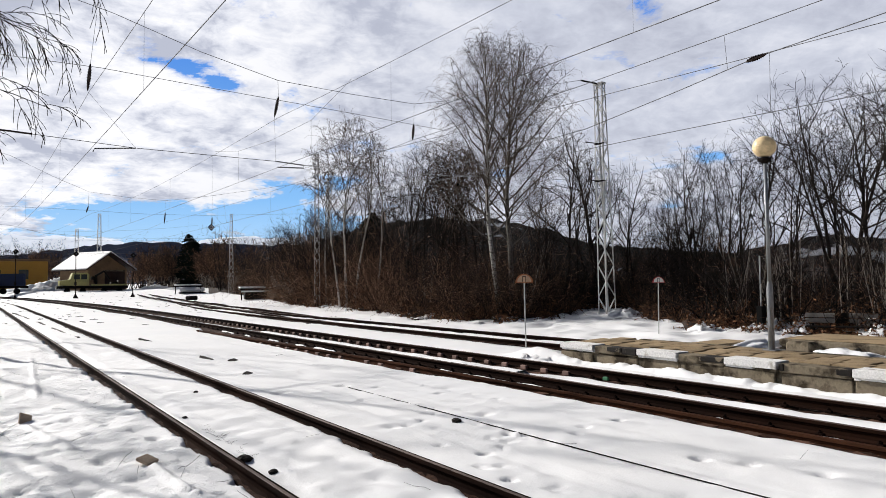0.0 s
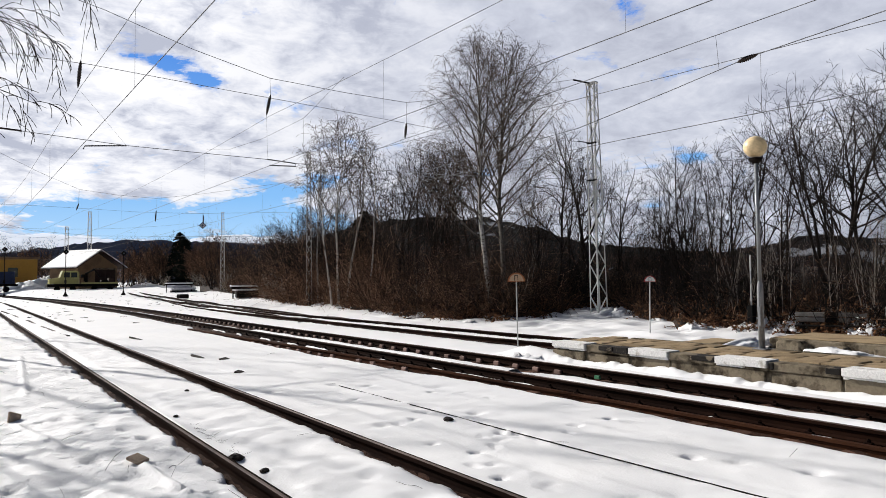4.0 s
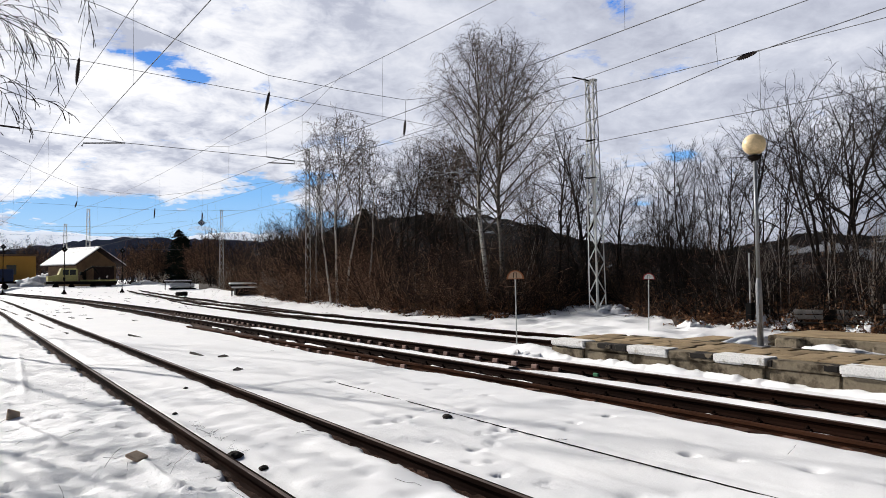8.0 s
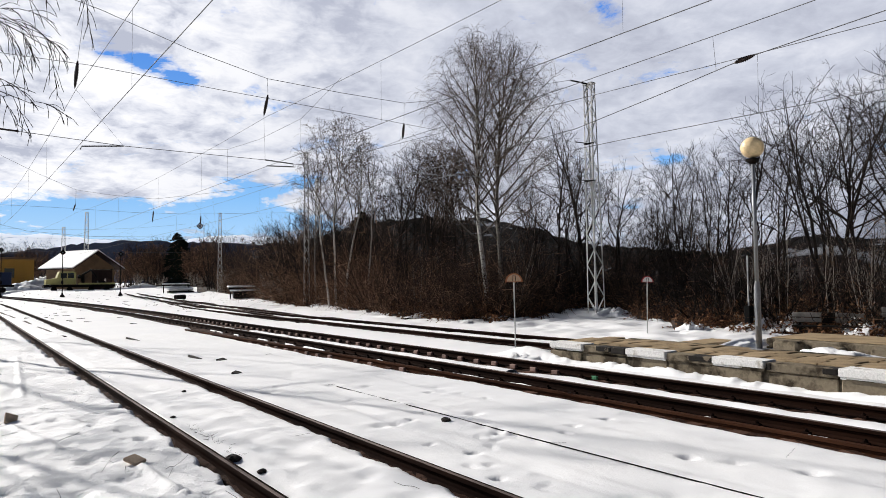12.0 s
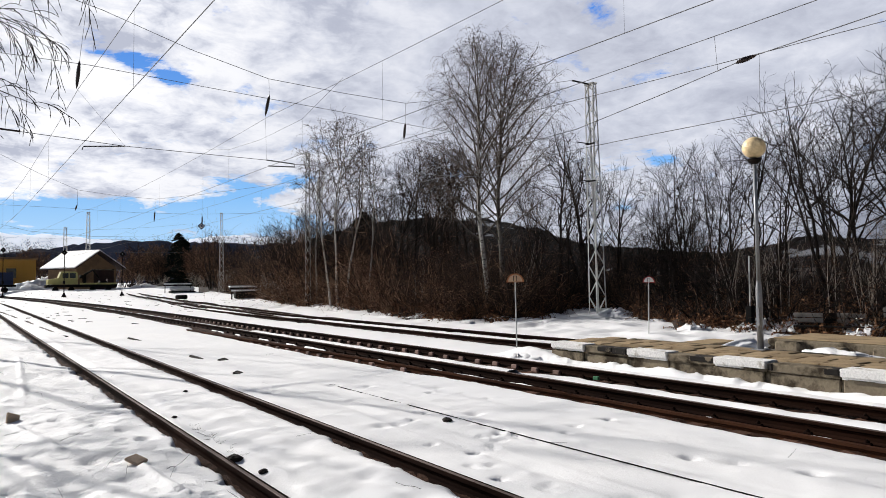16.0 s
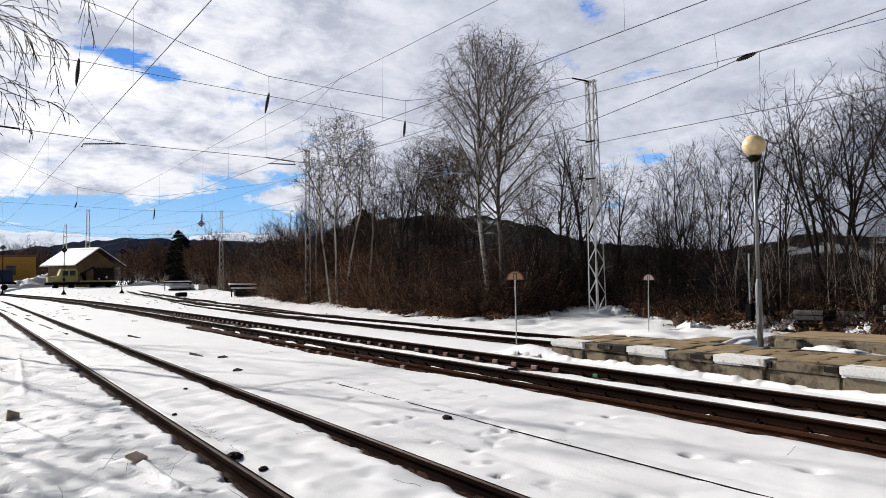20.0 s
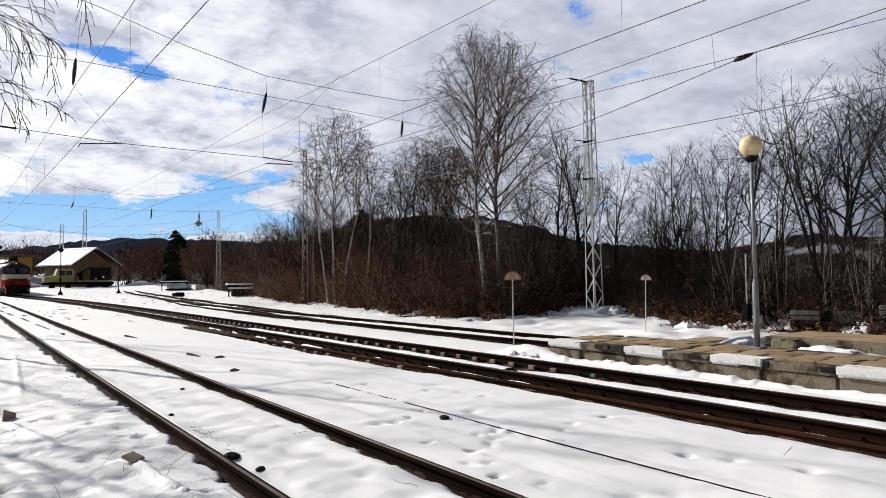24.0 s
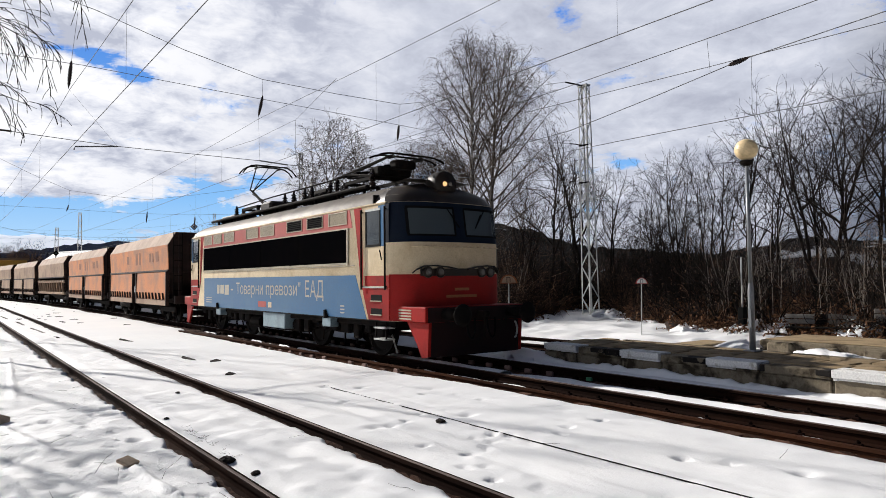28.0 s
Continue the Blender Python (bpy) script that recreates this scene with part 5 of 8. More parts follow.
        for sx in (-1, 1):
            sk = Geo().add([(sx * x, y, z) for x in (1.20, 1.27) for y, z in ((-7.6, 0.885), (-8.4, 0.885), (-8.36, 0.2), (-8.15, 0.16), (-7.95, 0.45))],
                           [(0, 1, 2, 3, 4), (9, 8, 7, 6, 5)] + [(i, (i + 1) % 5, 5 + (i + 1) % 5, 5 + i) for i in range(5)])
            F("skirt_side", sk, LOCO_RED, "red tapering skirt plate", smooth=False)
            b = F("buffer", Geo().lathe([(0.11, 0.0), (0.11, 0.35), (0.085, 0.35), (0.085, 0.56), (0.22, 0.575), (0.225, 0.60), (0.16, 0.625), (0.03, 0.63)], 18, pose(sx * 0.875, -8.42, 1.05, 90, 0, 0)), IRON, "round black buffer")
            h = Geo()
            old = None
            for k in range(9):
                a = math.pi * k / 8
                p = Vector((sx * (0.28 + 0.12 * math.cos(a)), -8.5 - 0.05 * math.sin(a), 0.95 - 0.42 * math.sin(a)))
                old = (old or []) + [p]
            h.hose(old, 0.022, 7)
            F("brake_hose", h, RUBBER, "hanging brake hose")
        F("skirt_front", Geo().box(-1.2, 1.2, -8.36, -8.30, 0.18, 0.885, 0.015), LOCO_GRIME_SHADE, "snow plough plate, grimy red darkened for shade", smooth=False)
        F("drawhook", Geo().box(-0.06, 0.06, -8.75, -8.42, 0.98, 1.10, 0.02).tube((0, -8.66, 1.0), (0, -8.62, 0.55), 0.03, 0.03, 7), IRON, "screw coupling", smooth=False)
        # pale grey paints the sunlight on this coupling loop
        loop = Geo()
        old = None
        for k in range(11):
            a = math.pi * (k / 10 - 0.5)
            p = Vector((0.98 + 0.07 * math.cos(a), -8.48, 0.66 + 0.17 * math.sin(a)))
            old = (old or []) + [p]
        loop.hose(old, 0.022, 7)
        F("hose_hook", loop, PALE_GREY, "spare coupling loop, coloured pale as if sunlit")
    # running gear
    for c in (-4.2, 4.1):
        bg = part("bogie", Geo().box(-1.04, -0.90, c - 2.3, c + 2.3, 0.52, 0.74, 0.03).box(0.90, 1.04, c - 2.3, c + 2.3, 0.52, 0.74, 0.03).box(-1.0, 1.0, c - 0.3, c + 0.3, 0.45, 0.72, 0.03), IRON, lo, "black bogie frame")
        for y in (c - 1.6, c + 1.6):
            wheel_set(bg, y, 0.625)
            for sx in (-1, 1):
                for d in (-0.42, 0.42):
                    part("spring", Geo().lathe([(0.085, 0.0), (0.085, 0.05), (0.06, 0.07), (0.085, 0.10), (0.06, 0.13), (0.085, 0.16), (0.06, 0.19), (0.085, 0.22), (0.085, 0.26)], 10, pose(sx * 0.98, y + d, 0.50)), IRON, bg)
                part("brake_block", Geo().box(sx * 0.78 - 0.06, sx * 0.78 + 0.06, y + 0.66, y + 0.74, 0.4, 0.85, 0.02), IRON, bg)
                part("brake_hanger", Geo().bar((sx * 1.1, y + 0.7, 0.85), (sx * 1.1, y + 0.62, 0.25), 0.05, 0.03), IRON, bg)
        for sx in (-1, 1):
            part("damper", Geo().tube((sx * 1.12, c - 0.5, 0.82), (sx * 1.12, c + 0.6, 0.45), 0.045, 0.045, 8), IRON, bg)
            part("sand_pipe", Geo().tube((sx * 1.0, c - 2.2, 0.85), (sx * 0.82, c - 2.32, 0.1), 0.02, 0.02, 6), PALE_GREY, bg)
    # dark boxes, pipes and tanks added to close up the shaded underside
    rng = random.Random(44)
    for c in (-4.2, 4.1):
        for sx in (-1, 1):
            for k in range(9):
                y = c - 2.2 + 0.55 * k
                w, z1 = rng.uniform(0.10, 0.24), rng.uniform(0.72, 0.86)
                part("gear_box", Geo().box(min(sx * 1.08, sx * 1.22), max(sx * 1.08, sx * 1.22), y - w, y + w, z1 - rng.uniform(0.2, 0.42), z1, 0.03), IRON, lo)
                if k % 2:
                    part("brake_pipe", Geo().tube((sx * 1.2, y, 0.85), (sx * 1.16, y + rng.uniform(-0.2, 0.2), rng.uniform(0.22, 0.4)), 0.022, 0.022, 6), IRON, lo)
    for sx in (-1, 1):
        for y, w, z0 in ((-1.5, 0.35, 0.34), (1.35, 0.4, 0.3), (2.0, 0.2, 0.42)):
            part("air_tank", Geo().tube((sx * 1.0, y - w, z0 + 0.2), (sx * 1.0, y + w, z0 + 0.2), 0.19, 0.19, 12), IRON, lo, "black air tank")
    part("underframe", Geo().box(-1.25, 1.25, -7.1, 7.1, 0.72, 0.9, 0.02).box(-0.9, 0.9, -1.7, 1.7, 0.3, 0.75, 0.05), IRON, lo, "black underframe")
    # roof gear
    for sx in (-1, 1):
        part("roof_walkway", Geo().box(sx * 0.62 - 0.22, sx * 0.62 + 0.22, Y(2.2), Y(14.0), 4.06, 4.10, 0.01), IRON, lo, "dark roof walkway board")
        for u in np.linspace(2.5, 13.7, 9):
            part("walkway_leg", Geo().box(sx * 0.62 - 0.03, sx * 0.62 + 0.03, Y(u) - 0.03, Y(u) + 0.03, 3.88, 4.06), IRON, lo)
        part("conduit", Geo().tube((sx * 0.95, Y(1.8), 4.03), (sx * 0.95, Y(13.5), 4.03), 0.045, 0.045, 8), IRON, lo)
    part("roof_box", Geo().box(-0.5, 0.5, Y(8.95), Y(9.85), 4.0, 4.44, 0.08), LOCO_SOOT, lo, "dark sloping roof equipment box")
    part("roof_box", Geo().box(-0.45, 0.45, Y(12.5), Y(14.0), 4.0, 4.28, 0.05), LOCO_SOOT, lo)
    for u, x in ((4.9, -0.35), (5.4, 0.3), (6.1, -0.35), (6.7, -0.3), (7.4, -0.35), (8.2, -0.3), (8.75, 0.3), (12.4, -0.4), (2.3, -0.5), (4.2, -0.5)):
        prof = [(0.05, 0.0)]
        for k in range(5):
            prof += [(0.05, 0.04 + 0.08 * k), (0.10, 0.06 + 0.08 * k), (0.05, 0.10 + 0.08 * k)]
        part("roof_insulator", Geo().lathe(prof + [(0.03, 0.52)], 10, pose(x, Y(u), 4.05)), INSUL, lo)
    part("busbar", Geo().tube((-0.34, Y(3.6), 4.60), (-0.33, Y(9.0), 4.58), 0.022, 0.022, 6), IRON, lo)
    part("busbar", Geo().tube((-0.34, Y(9.0), 4.58), (-0.4, Y(12.2), 4.50), 0.022, 0.022, 6), IRON, lo)
    part("circuit_breaker", Geo().box(-0.3, 0.3, Y(5.6), Y(7.0), 4.12, 4.36, 0.06).tube((0, Y(5.7), 4.42), (0, Y(6.9), 4.42), 0.10, 0.10, 10), IRON, lo)
    # pantographs: the rear one raised, the front one folded
    for u0, up in ((10.7, True), (3.0, False)):
        pg = part("pantograph", Geo().box(-0.55, 0.55, Y(u0) - 0.75, Y(u0) - 0.67, 4.30, 4.38).box(-0.55, 0.55, Y(u0) + 0.67, Y(u0) + 0.75, 4.30, 4.38)
                  .box(-0.55, -0.47, Y(u0) - 0.75, Y(u0) + 0.75, 4.30, 4.38).box(0.47, 0.55, Y(u0) - 0.75, Y(u0) + 0.75, 4.30, 4.38), IRON, lo, "raised pantograph" if up else "folded pantograph")
        for x in (-0.5, 0.5):
            for d in (-0.7, 0.7):
                part("foot_insulator", Geo().lathe([(0.06, 0.0), (0.10, 0.06), (0.06, 0.1), (0.10, 0.15), (0.06, 0.2), (0.08, 0.26)], 10, pose(x, Y(u0) + d, 4.04)), INSUL, pg)
        if up:
            knee, head = (Y(u0 + 1.25), 5.13), (Y(u0 - 0.35), 5.79)
        else:
            knee, head = (Y(u0 + 1.5), 4.66), (Y(u0 - 1.55), 4.80)
        piv = (Y(u0 - 0.1), 4.45)
        lowarm = Geo().tube((0, piv[0], piv[1]), (0, knee[0], knee[1]), 0.05, 0.04, 8)
        lowarm.tube((0.12, piv[0] - 0.35, piv[1] - 0.03), (0.05, knee[0] + 0.06, knee[1] - 0.12), 0.02, 0.02, 6)
        part("lower_arm", lowarm, IRON, pg)
        upper = Geo()
        for x in (-1, 1):
            upper.tube((x * 0.06, *knee), (x * 0.42, *head), 0.024, 0.02, 7)
        upper.tube((0, knee[0] - 0.1, knee[1] - 0.05), (0, head[0], head[1] - 0.05), 0.014, 0.014, 6)
        upper.tube((-0.26, (knee[0] + head[0]) / 2, (knee[1] + head[1]) / 2), (0.26, (knee[0] + head[0]) / 2, (knee[1] + head[1]) / 2), 0.016, 0.016, 6)
        part("upper_arm", upper, IRON, pg)
        hd = Geo()
        for d in (-0.17, 0.17):
            pts_ = [(-0.98, -0.30), (-0.84, -0.13), (-0.68, -0.03), (-0.5, 0.0), (0.5, 0.0), (0.68, -0.03), (0.84, -0.13), (0.98, -0.30)]
            for (a, za), (b, zb) in zip(pts_[:-1], pts_[1:]):
                fl = 1.0 if up else 0.35
                hd.tube((a, head[0] + d, head[1] + za * fl), (b, head[0] + d, head[1] + zb * fl), 0.024, 0.024, 6)
        for x in (-0.42, 0.42):
            hd.tube((x, head[0] - 0.2, head[1] - 0.06), (x, head[0] + 0.2, head[1] - 0.06), 0.02, 0.02, 6)
        part("collector_head", hd, IRON, pg, "dark collector head with down-turned horns")
        if not up:
            f = Geo()
            for k in range(4):
                f.tube((-0.45, Y(u0 - 1.2 + 0.7 * k), 4.58), (0.45, Y(u0 - 0.9 + 0.7 * k), 4.74), 0.03, 0.03, 6)
            for x in (-0.45, 0.45):
                f.tube((x, Y(u0 - 1.45), 4.78), (x, Y(u0 + 1.45), 4.56), 0.034, 0.034, 6).tube((x, Y(u0 - 0.7), 4.40), (x, Y(u0 + 0.9), 4.62), 0.03, 0.03, 6)
            f.box(-0.5, 0.5, Y(u0 - 1.0), Y(u0 - 0.55), 4.38, 4.62, 0.05).box(-0.3, 0.3, Y(u0 - 1.5), Y(u0 - 1.15), 4.5, 4.72, 0.04)
            part("folded_frame", f, IRON, pg)
    return lo


def build_hopper(open_sides, upper, lower):
    """A bogie hopper wagon; open_sides shows the struts and chutes below the hopper."""
    label = "brown bogie hopper wagon with open ribbed lower sides" if open_sides else "faded orange bogie hopper wagon with closed lower doors"
    wg = thing("hopper_wagon", label, "wagon", group="hopper wagons of the train")
    L = 6.15
    def hull(prof, y_of):
        pts, n = [], len(prof)
        for end in (-1, 1):
            pts += [(x, end * y_of(z), z) for x, z in prof]
        return Geo().add(pts, [tuple(range(n - 1, -1, -1)), tuple(range(n, 2 * n))] + [(i, (i + 1) % n, n + (i + 1) % n, n + i) for i in range(n)])
    zb = 2.30
    box = hull([(-1.45, zb), (1.45, zb), (1.50, 3.38), (-1.50, 3.38)], lambda z: L - 0.02)
    part("hopper_box", box, upper, wg, "stained upper hopper side")
    part("hopper_top", hull([(-1.49, 3.384), (1.49, 3.384), (1.16, 3.93), (-1.16, 3.93)], lambda z: L - 0.10 * (z - 3.38)), WAGON_DUST, wg, "dust-pale sloping upper hopper plate")
    for end in (-1, 1):
        e = Geo().add([(x, end * y, z) for x, y, z in ((-1.42, L, 2.2), (1.42, L, 2.2), (1.47, L + 0.012, 3.38), (1.14, L - 0.04, 3.92), (-1.14, L - 0.04, 3.92), (-1.47, L + 0.012, 3.38))] +
                      [(x, end * (y - 0.03), z) for x, y, z in ((-1.42, L, 2.2), (1.42, L, 2.2), (1.47, L + 0.012, 3.38), (1.14, L - 0.04, 3.92), (-1.14, L - 0.04, 3.92), (-1.47, L + 0.012, 3.38))],
                      [(0, 1, 2, 3, 4, 5), (11, 10, 9, 8, 7, 6)] + [(i, (i + 1) % 6, 6 + (i + 1) % 6, 6 + i) for i in range(6)])
        ep = part("end_plate", e, WAGON_BROWN, wg, "dark brown end plate")
        for x in (-1.0, -0.35, 0.35, 1.0):
            part("end_rib", Geo().box(x - 0.05, x + 0.05, min(end * L, end * (L + 0.09)), max(end * L, end * (L + 0.09)), 1.1, 3.8, 0.01), WAGON_BROWN, ep)
        part("end_slope", Geo().add([(x, end * y, z) for x in (-1.4, 1.4) for y, z in ((L, 2.25), (L - 1.6, 1.0), (L - 1.7, 1.0), (L - 0.05, 2.25))],
                                   [(0, 1, 2, 3), (7, 6, 5, 4), (0, 4, 5, 1), (1, 5, 6, 2), (2, 6, 7, 3), (3, 7, 4, 0)]), WAGON_BROWN, wg)
        lad = Geo()
        for x in (-1.28, -0.92):
            lad.tube((x, end * (L + 0.14), 0.9), (x, end * (L + 0.12), 3.9), 0.018, 0.018, 6)
        for k in range(9):
            lad.tube((-1.28, end * (L + 0.13), 1.1 + 0.32 * k), (-0.92, end * (L + 0.13), 1.1 + 0.32 * k), 0.013, 0.013, 5)
        part("ladder", lad, IRON, wg)
        for sx in (-1, 1):
            part("buffer", Geo().lathe([(0.10, 0.0), (0.10, 0.3), (0.08, 0.3), (0.08, 0.5), (0.20, 0.51), (0.20, 0.54), (0.05, 0.56)], 14, pose(sx * 0.875, end * 6.66, 1.05, 90 if end < 0 else -90, 0, 0)), IRON, wg)
        part("headstock", Geo().box(-1.3, 1.3, min(end * 6.45, end * 6.66), max(end * 6.45, end * 6.66), 0.85, 1.2, 0.02), WAGON_BROWN, wg)
    part("ledge", Geo().box(-1.49, 1.49, -L, L, 2.235, 2.315, 0.006), WAGON_BROWN, wg, "dark ledge along the hopper")
    for sx in (-1, 1):
        if open_sides:
            ch = part("chute", Geo().add([(sx * x, y, z) for y in (-5.6, 5.6) for x, z in ((0.55, 2.25), (1.35, 1.45), (1.35, 1.3), (0.45, 2.1))],
                                         [(0, 1, 2, 3), (7, 6, 5, 4), (0, 4, 5, 1), (1, 5, 6, 2), (2, 6, 7, 3), (3, 7, 4, 0)]), WAGON_BROWN, wg, "dark sloping chute")
            part("side_rail", Geo().box(min(sx * 1.36, sx * 1.5), max(sx * 1.36, sx * 1.5), -L, L, 1.85, 2.03, 0.02), lower, wg)
            for k in range(11):
                y = -5.6 + 1.12 * k
                part("side_strut", Geo().bar((sx * 1.47, y, 2.05), (sx * 1.40, y - 0.12, 0.98), 0.16, 0.08), lower, wg)
            part("lower_rail", Geo().box(min(sx * 1.30, sx * 1.46), max(sx * 1.30, sx * 1.46), -L, L, 0.92, 1.10, 0.02), lower, wg)
        else:
            for a, b in ((-5.95, -0.42), (0.42, 5.95)):
                d = part("discharge_door", Geo().add([(sx * x, y, z) for y in (a, b) for x, z in ((1.36, 2.22), (1.47, 2.22), (1.50, 1.02), (1.36, 1.02))],
                                                    [(0, 1, 2, 3), (7, 6, 5, 4), (0, 4, 5, 1), (1, 5, 6, 2), (2, 6, 7, 3), (3, 7, 4, 0)]), lower, wg, "patched orange discharge door")
                for k in range(9):
                    y = a + 0.35 + (b - a - 0.7) * k / 8
                    part("hinge_rib", Geo().bar((sx * 1.51, y + 0.10, 1.30), (sx * 1.53, y - 0.10, 1.03), 0.09, 0.05), WAGON_BROWN, d)
                part("chute_lip", Geo().box(min(sx * 1.38, sx * 1.49), max(sx * 1.38, sx * 1.49), a, b, 0.76, 1.0, 0.02), WAGON_DUST, wg)
                for y in (a - 0.02, b + 0.02):
                    part("side_post", Geo().box(min(sx * 1.38, sx * 1.52), max(sx * 1.38, sx * 1.52), y - 0.05, y + 0.05, 0.76, 2.24, 0.01), WAGON_BROWN, wg)
            part("door_gear", Geo().box(min(sx * 1.2, sx * 1.4), max(sx * 1.2, sx * 1.4), -0.3, 0.3, 0.9, 2.2, 0.03), IRON, wg)
            part("gear_wheel", Geo().tube((sx * 1.4, 0.05, 1.45), (sx * 1.45, 0.05, 1.45), 0.17, 0.17, 12), PALE_GREY, wg)
    for k, (a, b, z0, z1) in enumerate(((-4.6, -4.1, 2.7, 3.15), (-3.7, -3.4, 2.7, 3.1), (-3.2, -2.9, 2.7, 3.1), (-1.2, -0.9, 2.62, 3.2), (-0.6, -0.2, 2.62, 3.2), (1.3, 1.8, 2.7, 3.1))):
        w = 1.465 + (z0 - 2.3) * 0.046
        part("faded_mark", Geo().add([(-(1.45 + (z - 2.3) * 0.0463 + 0.006), y, z) for y, z in ((a, z0), (b, z0), (b, z1), (a, z1))] + [(-(1.45 + (z - 2.3) * 0.0463 + 0.001), y, z) for y, z in ((a, z0), (b, z0), (b, z1), (a, z1))],
                                    [(0, 1, 2, 3), (7, 6, 5, 4), (0, 4, 5, 1), (1, 5, 6, 2), (2, 6, 7, 3), (3, 7, 4, 0)]), WAGON_MARK if upper is WAGON_RUST else WAGON_DUST, wg, "faded illegible painted mark")
    part("frame_beam", Geo().box(-1.1, 1.1, -6.5, 6.5, 0.86, 1.06, 0.03), IRON, wg, "black underframe")
    part("centre_hopper", Geo().add([(x, y, z) for y in (-2.6, 2.6) for x, z in ((-1.2, 1.0), (1.2, 1.0), (0.5, 0.42), (-0.5, 0.42))],
                                   [(0, 1, 2, 3), (7, 6, 5, 4), (0, 4, 5, 1), (1, 5, 6, 2), (2, 6, 7, 3), (3, 7, 4, 0)]), IRON, wg)
    for c in (-4.4, 4.4):
        bg = part("bogie", Geo().box(-1.05, -0.93, c - 1.3, c + 1.3, 0.45, 0.72, 0.05).box(0.93, 1.05, c - 1.3, c + 1.3, 0.45, 0.72, 0.05).box(-0.95, 0.95, c - 0.25, c + 0.25, 0.5, 0.8, 0.03), IRON, wg, "black bogie")
        for y in (c - 0.9, c + 0.9):
            wheel_set(bg, y, 0.46)
    return wg


LOCO = build_locomotive()
WAGONS = [build_hopper(False, WAGON_RUST, WAGON_RUST)]
ODD = build_hopper(True, WAGON_TAN, WAGON_TAN)
TAN_CLOSED = build_hopper(False, WAGON_TAN, WAGON_TAN)
tagged(TAN_CLOSED, "weathered tan bogie hopper wagon with closed lower doors")
WAGONS += [copy_thing(WAGONS[0], Matrix.Identity(4)), ODD, TAN_CLOSED, copy_thing(TAN_CLOSED, Matrix.Identity(4)), copy_thing(WAGONS[0], Matrix.Identity(4)), copy_thing(ODD, Matrix.Identity(4))]


# ---- trees and scrub ----
def tubes(segs, sides):
    """Vertices and quads of many tapered twigs: rows of x0 y0 z0 x1 y1 z1 r0 r1."""
    s = np.asarray(segs, float)
    a, b, r0, r1 = s[:, :3], s[:, 3:6], s[:, 6], s[:, 7]
    d = b - a
    d /= np.maximum(np.linalg.norm(d, axis=1, keepdims=True), 1e-9)
    ref = np.where(np.abs(d[:, 2:3]) > 0.9, np.array([[1.0, 0, 0]]), np.array([[0, 0, 1.0]]))
    u = np.cross(d, ref)
    u /= np.maximum(np.linalg.norm(u, axis=1, keepdims=True), 1e-9)
    w = np.cross(d, u)
    ang = np.arange(sides) * 2 * np.pi / sides
    c, q = np.cos(ang)[None, :, None], np.sin(ang)[None, :, None]
    ring = u[:, None, :] * c + w[:, None, :] * q
    va = a[:, None, :] + ring * r0[:, None, None]
    vb = b[:, None, :] + ring * r1[:, None, None]
    v = np.concatenate([va, vb], axis=1).reshape(-1, 3)
    k = np.arange(sides)
    one = np.stack([k, (k + 1) % sides, sides + (k + 1) % sides, sides + k], -1)
    f = (np.arange(len(s))[:, None, None] * 2 * sides + one[None]).reshape(-1, 4)
    return v, f


def chain(segs, sides):
    """One unbroken tapering stem through consecutive pieces."""
    pts = [Vector(s[:3]) for s in segs] + [Vector(segs[-1][3:6])]
    rad = [s[6] for s in segs] + [segs[-1][7]]
    v, f = [], []
    for i, (p, r) in enumerate(zip(pts, rad)):
        w = (pts[min(i + 1, len(pts) - 1)] - pts[max(i - 1, 0)]).normalized()
        u = w.cross(Vector((0.2, 1, 0.1))).normalized()
        b = w.cross(u)
        v += [tuple(p + (u * math.cos(6.2832 * k / sides) + b * math.sin(6.2832 * k / sides)) * r) for k in range(sides)]
        if i:
            f += [((i - 1) * sides + k, (i - 1) * sides + (k + 1) % sides, i * sides + (k + 1) % sides, i * sides + k) for k in range(sides)]
    return np.array(v), np.array(f)


def grow(rng, out, p, d, length, radius, level, spec):
    """One stem and its side shoots. spec rows by level: pieces, wander, pull (up or down), shoots, angle, length ratio."""
    pieces, wander, pull, shoots, angle, ratio = spec[level][:6]
    step_len = length / pieces
    nodes_ = []
    tip = 0.08 if level == 0 else 0.35 if level < len(spec) - 1 else 0.5
    for i in range(pieces):
        d = (d + Vector((rng.gauss(0, wander), rng.gauss(0, wander), rng.gauss(0, wander) + pull))).normalized()
        q = p + d * step_len
        ra, rb = radius * (1 - (1 - tip) * i / pieces), radius * (1 - (1 - tip) * (i + 1) / pieces)
        out[min(level, len(out) - 1)].append((p.x, p.y, p.z, q.x, q.y, q.z, ra, rb))
        nodes_.append((p.copy(), q.copy(), d.copy(), rb))
        p = q
    if level + 1 < len(spec):
        turn = rng.uniform(0, 6.28)
        for k in range(shoots):
            first = spec[level][6] if len(spec[level]) > 6 else 0.25
            f = first + (0.98 - first) * (k + rng.random()) / shoots
            i = min(int(f * pieces), pieces - 1)
            a, b, dd, rr = nodes_[i]
            base = a.lerp(b, f * pieces - i)
            turn += 2.4 + rng.uniform(-0.5, 0.5)
            side = dd.orthogonal().normalized()
            side.rotate(Matrix.Rotation(turn, 3, dd))
            an = radians(angle) * rng.uniform(0.7, 1.3)
            nd = (dd * math.cos(an) + side * math.sin(an)).normalized()
            shrink = (1 - 0.55 * f) if level == 0 else (1 - 0.4 * f)
            grow(rng, out, base, nd, length * ratio * shrink * rng.uniform(0.75, 1.2), max(rr * (0.46 if level == 0 else 0.58 if level == 1 else 0.42), 0.003), level + 1, spec)


